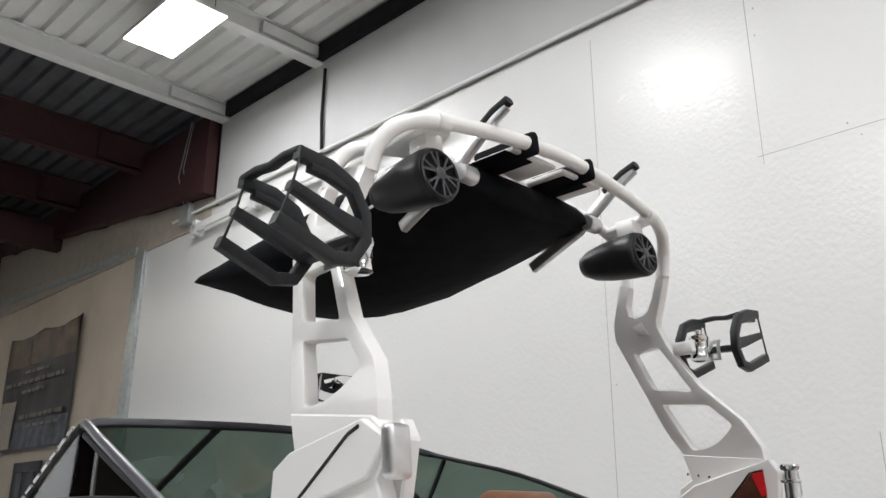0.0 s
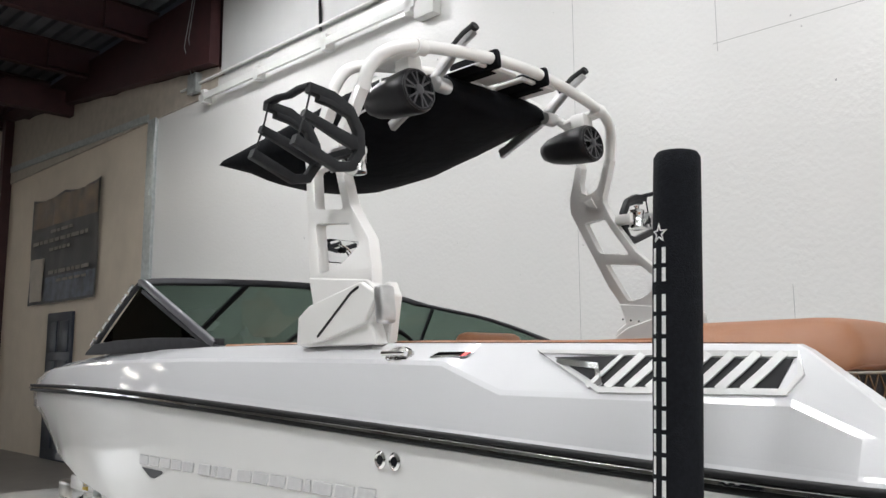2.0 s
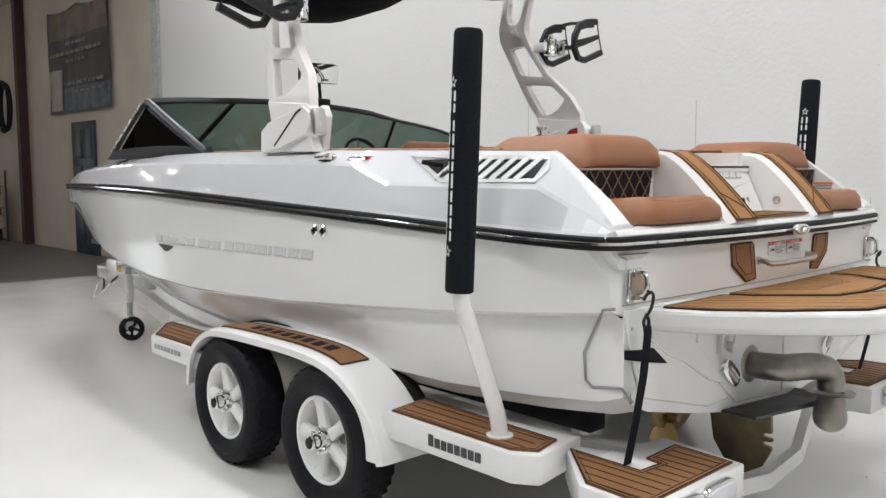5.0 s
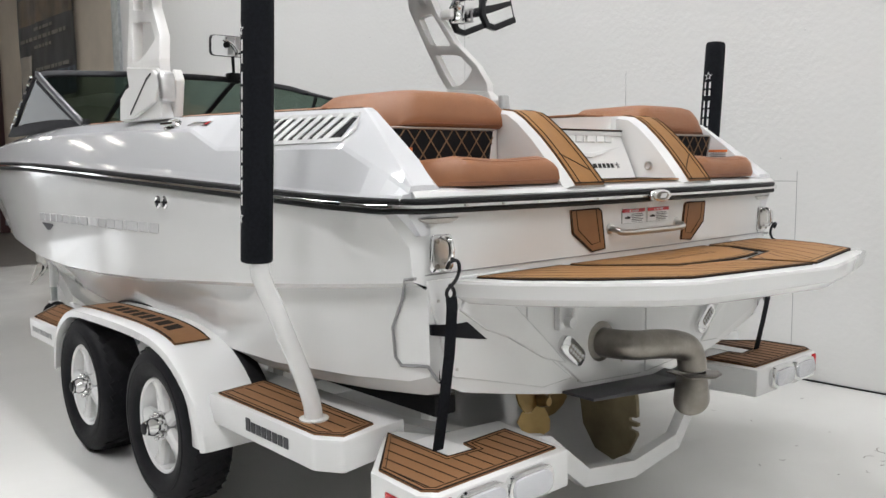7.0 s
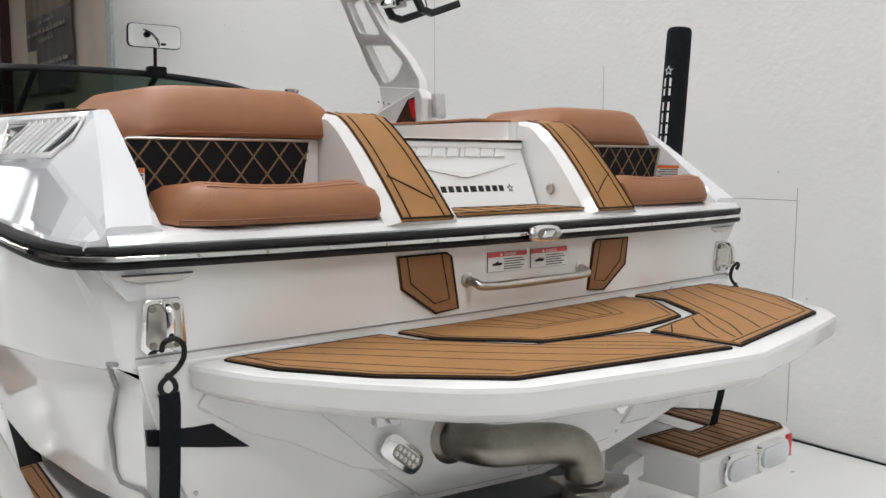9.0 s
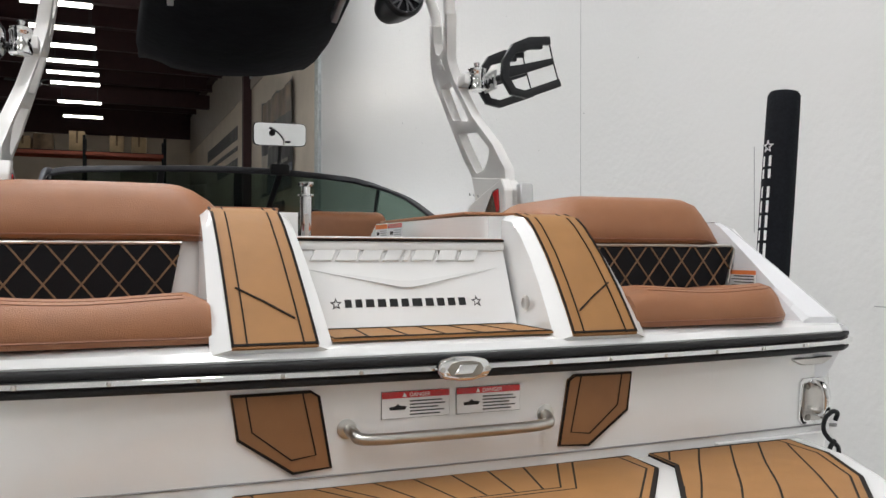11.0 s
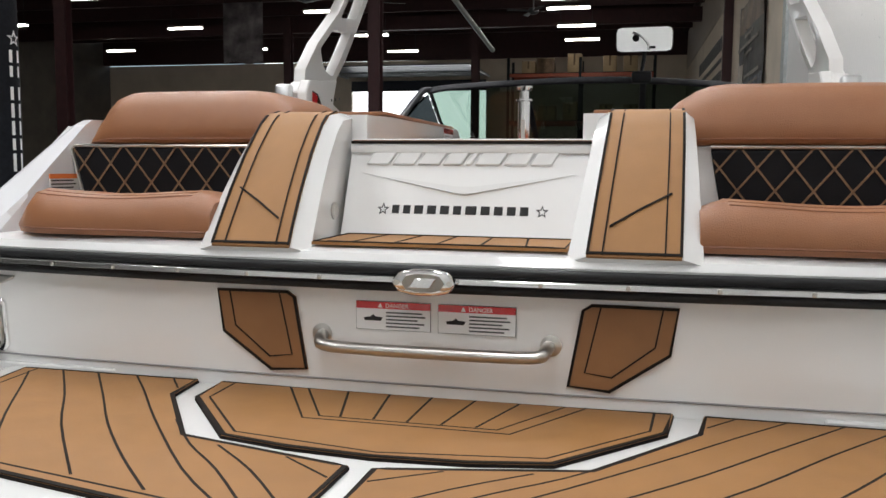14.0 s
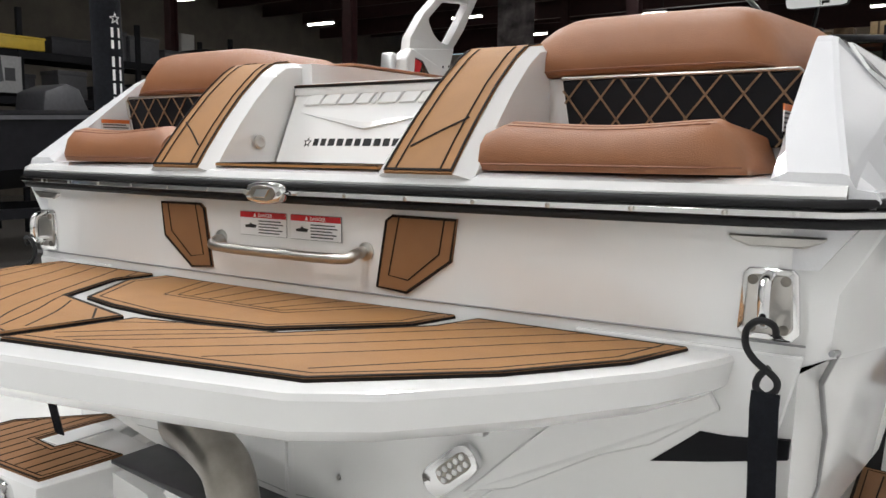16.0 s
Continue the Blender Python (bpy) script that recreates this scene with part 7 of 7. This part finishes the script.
        for w in (0.036, 0.031, 0.0, 0.038, 0.041, 0.041, 0.034, 0.053, 0.041, 0.039, 0.039, 0.036):
            for a0, a1 in (((-0.019, -0.009), (0.009, 0.019)) if w else ()):
                bm = B()
                q = []
                for a in (a0, (a0 + a1) / 2, a1):
                    q.append([bm.verts.new(on_pole(a, vv, up)) for vv, up in ((v, 0.0), (v, 0.0012), (v - w, 0.0012), (v - w, 0.0))])
                for a, b in zip(q, q[1:]):
                    for k in range(3):
                        bm.faces.new((a[k], a[k + 1], b[k + 1], b[k]))
                part("lettering_bar", bm, M_PRINT, slv, smooth=False)
            v -= w + 0.0105 if w else 0.019
    # wheels
    for y in (1.62, 2.575):
        ax = pose(sgn * 1.44, y, 0.359, 0, sgn * 90, 0)
        prof = [(0.215, 0.0), (0.232, 0.020), (0.275, 0.034), (0.322, 0.028), (0.346, 0.010), (0.3575, -0.018), (0.359, -0.08), (0.3575, -0.155), (0.344, -0.18), (0.31, -0.20), (0.215, -0.19)]
        wh = part("wheel", lathe(B(), prof, ax, 48, False), M_TYRE, trailer, "black trailer tyre on a white spoked wheel", angle=40)
        for i in range(36):
            a = 2 * math.pi * i / 36
            bm = B()
            for k in range(4):
                box(bm, -0.021, 0.021, -0.014, 0.014, -0.003, 0.0015, m=ax @ Matrix.Rotation(a + 0.05 * (k % 2), 4, "Z") @ pose(0.359, 0, -0.018 - 0.045 * k, 0, 90, 0) @ Matrix.Rotation(radians(25), 4, "Z") @ Matrix.Diagonal((0.7, 1.2, 1, 1)))
            part("tread_block", bm, M_TYRE, wh, smooth=False)
        part("sidewall_ring", tube(B(), [ax @ Vector((0.295 * math.cos(2 * math.pi * k / 40), 0.295 * math.sin(2 * math.pi * k / 40), 0.0305)) for k in range(40)], 0.004, 6, loop=True), M_TYRE, wh)
        rim = part("rim", lathe(B(), [(0.218, -0.012), (0.222, 0.0), (0.214, 0.006), (0.200, 0.0), (0.194, -0.03), (0.185, -0.12), (0.05, -0.125)], ax, 44, False), M_TRAILER, wh, "white five-spoke rim")
        for k in range(5):
            a = 2 * math.pi * k / 5 + 0.3
            bm = B()
            rows = []
            for r, w, h in ((0.045, 0.034, -0.012), (0.10, 0.026, -0.016), (0.16, 0.030, -0.018), (0.202, 0.046, -0.010)):
                mm_ = ax @ Matrix.Rotation(a, 4, "Z")
                rows.append([mm_ @ Vector((r, s * w, h + d)) for s, d in ((-1, -0.03), (-1, -0.006), (-0.6, 0.006), (0.6, 0.006), (1, -0.006), (1, -0.03))])
            loft(bm, rows)
            part("spoke", bm, M_TRAILER, wh)
        hub = part("hub", lathe(B(), [(0.062, -0.05), (0.062, -0.005), (0.045, 0.0), (0.040, 0.045), (0.034, 0.055), (0.034, 0.07), (0.026, 0.075)], ax, 24), M_CHROME, wh, "chrome hub cap")
        part("hub_cap", lathe(B(), [(0.027, 0.07), (0.027, 0.078), (0.01, 0.08)], ax, 18), M_BLACKGAP, wh)
        for k in range(6):
            a = 2 * math.pi * k / 6
            part("lug_nut", lathe(B(), [(0.0105, -0.01), (0.0105, 0.022), (0.006, 0.028)], ax @ Matrix.Translation((0.056 * math.cos(a), 0.056 * math.sin(a), 0)), 8), M_CHROME, wh)
    # tie-down strap, hook above
    strap = part("tie_down_strap", band(B(), [(sgn * 1.105, 0.033, 1.09), (sgn * 1.104, 0.03, 1.06), (sgn * 1.104, 0.045, 0.9), (sgn * 1.103, 0.08, 0.7), (sgn * 1.102, 0.11, 0.552)], 0.047, 0.004, up=(0, -1, 0.3)), M_SLEEVE, trailer, "black webbing strap")
    part("hook", tube(B(), spline(S((1.115, 0.04, 1.185), (1.112, 0.03, 1.205), (1.09, 0.025, 1.212), (1.07, 0.03, 1.195), (1.068, 0.035, 1.165), (1.085, 0.035, 1.14), (1.118, 0.035, 1.115), (1.12, 0.035, 1.095), (1.104, 0.035, 1.083), (1.088, 0.035, 1.095), (1.092, 0.035, 1.115), (1.108, 0.035, 1.132)), 4), 0.0062, 8), M_RUB, strap, angle=60)
for y in (1.62, 2.595, 3.9):
    part("cross_member", box(B(), -0.98, 0.98, y - 0.04, y + 0.04, 0.33 if 1 < y < 3 else 0.36, 0.42), M_TRAILER, trailer, smooth=False)
part("tongue", box(B(), -0.06, 0.06, 6.9, 8.05, 0.40, 0.53, 0.008), M_TRAILER, trailer)
part("coupler", box(B(), -0.075, 0.075, 7.9, 8.25, 0.42, 0.58, 0.03, 3), M_STEEL, trailer, "steel ball coupler")
part("actuator", box(B(), -0.09, 0.09, 7.35, 7.9, 0.53, 0.66, 0.02), M_TRAILER, trailer)
part("actuator_cap", box(B(), -0.05, 0.05, 7.45, 7.6, 0.66, 0.72, 0.012), M_DGREY, trailer)
part("winch_post", band(B(), [(0, 7.0, 0.52), (0, 7.25, 1.05)], 0.09, 0.08, up=(0, 1, 0)), M_TRAILER, trailer, smooth=False)
part("bow_stop", lathe(B(), [(0.05, -0.09), (0.055, 0), (0.05, 0.09)], pose(0, 7.2, 1.08, 0, 90, 0), 16), M_RUB, trailer)
part("plug_cable", tube(B(), spline([(-0.06, 7.6, 0.50), (-0.12, 7.9, 0.33), (-0.05, 8.1, 0.30), (0.0, 8.2, 0.42)], 5), 0.012, 8), M_RUB, trailer)
jack = part("jack", tube(B(), [(-0.45, 6.36, 0.24), (-0.45, 6.36, 0.72)], 0.03, 14), M_GALV, trailer, "galvanised jockey wheel jack")
part("jack_sleeve", tube(B(), [(-0.45, 6.36, 0.38), (-0.45, 6.36, 0.66)], 0.037, 14), M_TRAILER, jack)
part("jack_handle", tube(B(), [(-0.45, 6.36, 0.72), (-0.45, 6.36, 0.75), (-0.56, 6.36, 0.75), (-0.56, 6.36, 0.82)], 0.009, 8), M_STEEL, jack)
part("jack_bracket", box(B(), -0.45, -0.34, 6.32, 6.40, 0.42, 0.52), M_TRAILER, jack, smooth=False)
part("jack_fork", box(B(), -0.50, -0.40, 6.32, 6.40, 0.11, 0.25, 0.01), M_TRAILER, jack)
JW = pose(-0.45, 6.33, 0.124, 0, 0, 58) @ pose(0, 0, 0, 0, 90, 0)
jw = part("jockey_wheel", lathe(B(), [(0.075, -0.03), (0.10, -0.035), (0.117, -0.025), (0.122, 0.0), (0.117, 0.025), (0.10, 0.035), (0.075, 0.03)], JW, 28, False), M_TYRE, jack, "black jockey wheel")
part("wheel_hub", lathe(B(), [(0.030, -0.034), (0.030, 0.034)], JW, 16), M_TYRE, jw)
for k in range(5):
    a = 2 * math.pi * k / 5
    part("wheel_spoke", tube(B(), [JW @ Vector((0.02 * math.cos(a), 0.02 * math.sin(a), 0)), JW @ Vector((0.085 * math.cos(a), 0.085 * math.sin(a), 0))], 0.014, 8), M_TYRE, jw)
part("coupler_tag", box(B(), -0.095, -0.088, 7.46, 7.58, 0.55, 0.62, 0.002), M_YELLOW, trailer, "small yellow tag")
part("safety_chain", tube(B(), spline([(-0.07, 7.7, 0.47), (-0.16, 7.85, 0.30), (-0.20, 8.0, 0.22), (-0.14, 8.1, 0.30), (-0.07, 8.12, 0.43)], 5), 0.010, 6), M_STEEL, trailer)

# ---- what stands in the dark hall ----
# boat, rack and boxes carry the hall's gloom in their near-black colours
HB = thing("parked_boat", "dark runabout parked on its trailer, coloured near black for the unlit hall", "boat", at=(-9.3, 2.6, 0))
rows = []
for y, hb, zg, zc, zk in ((-3.2, 1.05, 1.72, 1.20, 0.95), (-1.0, 1.15, 1.78, 1.18, 0.90), (1.0, 1.15, 1.86, 1.20, 0.90), (2.4, 1.0, 1.92, 1.28, 0.98), (3.3, 0.68, 1.96, 1.42, 1.15), (3.8, 0.30, 1.98, 1.62, 1.45), (3.95, 0.05, 1.98, 1.8, 1.75)):
    rows.append([(-hb, y, zg), (-hb * 0.86, y, zc), (0, y, zk), (hb * 0.86, y, zc), (hb, y, zg), (hb - 0.09 * min(1, hb), y, zg + 0.05), (-hb + 0.09 * min(1, hb), y, zg + 0.05)])
part("hull", loft(B(), rows), M_BLACKGAP, HB, angle=30)
part("stripe", band(B(), [(1.165, -3.1, 1.70), (1.165, -1.0, 1.74), (1.165, 1.0, 1.82), (1.01, 2.4, 1.88), (0.70, 3.3, 1.92)], 0.05, 0.012, up=(1, 0, 0)), M_DGREY, HB, "grey stripe under the gunwale")
bm = B()
prism(bm, [(2.2, 1.9), (2.9, 1.95), (2.75, 2.28), (2.55, 2.34), (2.25, 2.22)], -0.35, 0.35, lambda u, v, w: (w, u, v), 0.04)
part("console", bm, M_DGREY, HB, "helm console, darkened in colour for the unlit hall")
part("windscreen", band(B(), [(-0.95, 0.6, 2.0), (-0.7, 1.5, 2.28), (0, 1.75, 2.34), (0.7, 1.5, 2.28), (0.95, 0.6, 2.0)], 0.04, 0.30, up=(0, 0, 1)), M_DASH, HB)
for x in (-0.75, 0.75):
    part("trailer_rail", band(B(), [(x, -3.0, 0.62), (x, 2.2, 0.62), (x * 0.1, 4.6, 0.62)], 0.09, 0.12), M_BLACKGAP, HB, smooth=False)
    for y in (-1.2, -0.3):
        part("trailer_wheel", lathe(B(), [(0.15, -0.09), (0.30, -0.09), (0.33, -0.06), (0.33, 0.06), (0.30, 0.09), (0.15, 0.09)], pose(x * 1.45, y, 0.33, 0, 90, 0), 24), M_TYRE, HB)
part("outboard_tower", tube(B(), spline([(-1.0, -0.4, 1.85), (-0.85, -0.2, 2.75), (-0.6, -0.1, 3.0), (0.6, -0.1, 3.0), (0.85, -0.2, 2.75), (1.0, -0.4, 1.85)], 4), 0.03, 10), M_BLACKGAP, HB, "black wakeboard tower")

pwc = thing("watercraft", "dark personal watercraft on a grey steel stand", "watercraft", at=(-9.9, 7.6, 0))
rows = []
for y, hb, z0, z1 in ((-1.4, 0.42, 1.32, 1.66), (-0.6, 0.5, 1.22, 1.78), (0.3, 0.5, 1.22, 1.86), (0.9, 0.38, 1.30, 1.92), (1.35, 0.12, 1.55, 1.80)):
    rows.append([(-hb, y, z0 + 0.2), (0, y, z0), (hb, y, z0 + 0.2), (hb * 0.8, y, z1 - 0.12), (hb * 0.3, y, z1), (-hb * 0.3, y, z1), (-hb * 0.8, y, z1 - 0.12)])
part("body", loft(B(), rows), M_DGREY, pwc, angle=40)
part("saddle", box(B(), -0.16, 0.16, -1.2, 0.1, 1.76, 2.0, 0.06, 3), M_RUB, pwc)
part("cowl", prism(B(), [(0.05, 1.8), (0.75, 1.85), (0.55, 2.1), (0.2, 2.22)], -0.2, 0.2, lambda u, v, w: (w, u, v), 0.05), M_DASH, pwc)
part("handlebar", tube(B(), [(-0.42, 0.02, 2.28), (-0.18, 0.16, 2.26), (0.18, 0.16, 2.26), (0.42, 0.02, 2.28)], 0.018, 8), M_RUB, pwc)
for x in (-0.4, 0.4):
    for y, dy in ((-0.9, -0.2), (0.6, 0.2)):
        part("leg", tube(B(), [(x, y, 1.3), (x * 1.25, y + dy, 0.0)], 0.03, 8), M_GALV, pwc)
    part("foot_rail", box(B(), x * 1.25 - 0.03, x * 1.25 + 0.03, -1.2, 0.9, 0.30, 0.36), M_GALV, pwc, smooth=False)


def pallet_rack(x, y, w, levels, depth, along_x, label, group, beam_mat, height):
    r = thing("storage_rack", label, "rack", group, at=(x, y, 0))
    def P(u, v, z0, z1, du, dv):
        return box(B(), *((u - du, u + du, v - dv, v + dv) if along_x else (v - dv, v + dv, u - du, u + du)), z0, z1)
    n = max(1, round(w / 2.4))
    for k in range(n + 1):
        for v in (-depth / 2, depth / 2):
            part("upright", P(-w / 2 + k * w / n, v, 0, height, 0.045, 0.035), M_BLACKGAP, r, smooth=False)
    for z in levels:
        for v in (-depth / 2, depth / 2):
            part("beam", P(0, v, z - 0.11, z, w / 2, 0.025), beam_mat, r, "painted steel beam", smooth=False)
        part("deck", P(0, 0, z, z + 0.03, w / 2 - 0.05, depth / 2), M_BLACKGAP, r, smooth=False)
    return r


pallet_rack(-13.4, 8.0, 7.2, (1.35, 2.35, 3.15), 1.0, False, "steel storage rack, coloured near black for the unlit hall", "", M_BLACKGAP, 3.9)
pallet_rack(-1.6, 27.2, 4.8, (1.6, 3.2, 4.78), 1.1, True, "pallet rack with orange beams at the far end", "", M_RACKRED, 5.3)
rngh = random.Random(11)
cols = [M_DGREY, M_BLACKGAP, M_DGREY, M_DASH, M_DASH, M_BLACKGAP]
for lev in (1.38, 2.38, 3.18):
    y = 4.6
    while y < 11.2:
        w, h, d = rngh.uniform(0.35, 0.9), rngh.uniform(0.22, 0.55), rngh.uniform(0.4, 0.8)
        m = rngh.choice(cols)
        if lev > 3 and 6.2 < y < 6.6:
            m = M_YELLOW
        t = thing("storage_box", "stored box on the rack, darkened in colour for the unlit hall" if m is not M_YELLOW else "small yellow case on the dark rack", "box", "boxes on the dark rack", at=(-13.2, y + w / 2, lev + 0.002))
        part("carton", box(B(), -d / 2, d / 2, -w / 2, w / 2, 0, h, 0.015), m, t)
        part("lid", box(B(), -d / 2 - 0.01, d / 2 + 0.01, -w / 2 - 0.01, w / 2 + 0.01, h * 0.86, h + 0.012, 0.008), m, t)
        y += w + rngh.uniform(0.05, 0.5)
for x in (-3.4, -2.7, -1.9, -0.7, 0.1):
    w, h = rngh.uniform(0.4, 0.65), rngh.uniform(0.35, 0.75)
    for lev in (1.632, 3.232, 4.812):
        t = thing("carton", "brown carton on the orange rack", "box", "cartons on the orange rack", at=(x + rngh.uniform(-0.1, 0.1), 27.2, lev))
        part("body", box(B(), -w / 2, w / 2, -0.35, 0.35, 0, h, 0.01), rngh.choice([M_WOODBOX, M_WOODBOX, M_BANTAN, M_DGREY]), t)
        part("tape", box(B(), -0.03, 0.03, -0.352, 0.352, h * 0.4, h + 0.002), M_BANTAN, t, smooth=False)
bs = thing("hall_banner", "pale banner with dark block lettering on the rack", "banner", at=(-12.78, 6.0, 2.42))
part("sheet", box(B(), -0.012, 0.0, -0.9, 0.75, 0, 0.62, 0.004), M_MIDGREY, bs)
for k in range(6):
    part("lettering_bar", box(B(), 0.0005, 0.004, -0.8 + 0.25 * k, -0.62 + 0.25 * k, 0.2, 0.42), M_DGREY, bs, smooth=False)
po = thing("hanging_poster", "large dark poster hung from the roof", "poster", at=(-10.9, 21.0, 4.6))
bm = B()
rows = []
for k in range(13):
    x = -0.62 + 1.24 * k / 12
    d = 0.03 * math.sin(k * 1.3)
    rows.append([(x, d, 0.05 * math.sin(k * 0.6)), (x, d * 0.3, 1.72), (x, d * 0.3 + 0.012, 1.72), (x, d + 0.012, 0.05 * math.sin(k * 0.6))])
loft(bm, rows)
part("sheet", bm, M_POSTER, po)
for x in (-0.55, 0.55):
    part("cord", tube(B(), [(x, 0, 1.7), (x, 0, 2.79)], 0.012, 6), M_BLACKGAP, po)
for k, (x, y) in enumerate(((-2.6, 22.0), (-6.5, 20.0), (-9.0, 9.5))):
    fn = thing("ceiling_fan", "dark ceiling fan at rest under the roof", "fan", "hall ceiling fans", at=(x, y, 6.0))
    part("rod", tube(B(), [(0, 0, 0), (0, 0, 1.39)], 0.02, 8), M_DGREY, fn)
    part("motor", lathe(B(), [(0.05, 0.06), (0.14, 0.04), (0.15, -0.06), (0.08, -0.12)], pose(0, 0, 0), 18), M_DGREY, fn)
    for a in range(4):
        part("blade", box(B(), 0.14, 0.75, -0.07, 0.07, -0.012, 0.0, m=pose(0, 0, -0.02, 0, 0, 90 * a + 25) @ pose(0, 0, 0, 10, 0, 0)), M_DGREY, fn, smooth=False)
ep = thing("electrical_panel", "small pale electrical panel on the far wall", "electrical panel", at=(-23.99, 19.5, 5.0))
part("case", box(B(), 0, 0.15, -0.3, 0.3, 0, 0.7, 0.01), M_CEIL, ep)
part("door", box(B(), 0.15, 0.165, -0.27, 0.27, 0.03, 0.67, 0.005), M_CEIL, ep)

# scuffs on the white floor and the open joint at the foot of the wall
joint = setting("trim_floor_joint", box(B(), WX - 0.014, WX - 0.001, Y_BACK, Y_WHITE, 0.0005, 0.010), M_BLACKGAP, "dark open joint between wall and floor", "trim")
rngf = random.Random(23)
sc = B()
for k in range(34):
    cx, cy = rngf.uniform(0.9, 2.5), rngf.uniform(-1.6, 1.3)
    if k < 12:
        cx, cy = 1.45 + rngf.uniform(-0.35, 0.35), -0.5 + rngf.uniform(-0.22, 0.22)
    a, ln = rngf.uniform(0, 6.28), rngf.uniform(0.02, 0.10) * (0.5 if k > 14 else 1.0)
    pts = []
    for i in range(5):
        pts.append((cx + ln * (i / 4 - 0.5) * math.cos(a + 0.25 * i), cy + ln * (i / 4 - 0.5) * math.sin(a + 0.25 * i), 0.0006))
    band(sc, pts, rngf.uniform(0.003, 0.010), 0.0006)
scuffs = tagged(part("floor_scuffs", sc, M_SCUFF, None, smooth=False), label="small dark scuffs and chips on the white floor", category="scuffs", kind="stuff")

for ob in (joint, scuffs):
    ob.matrix_basis = HALL
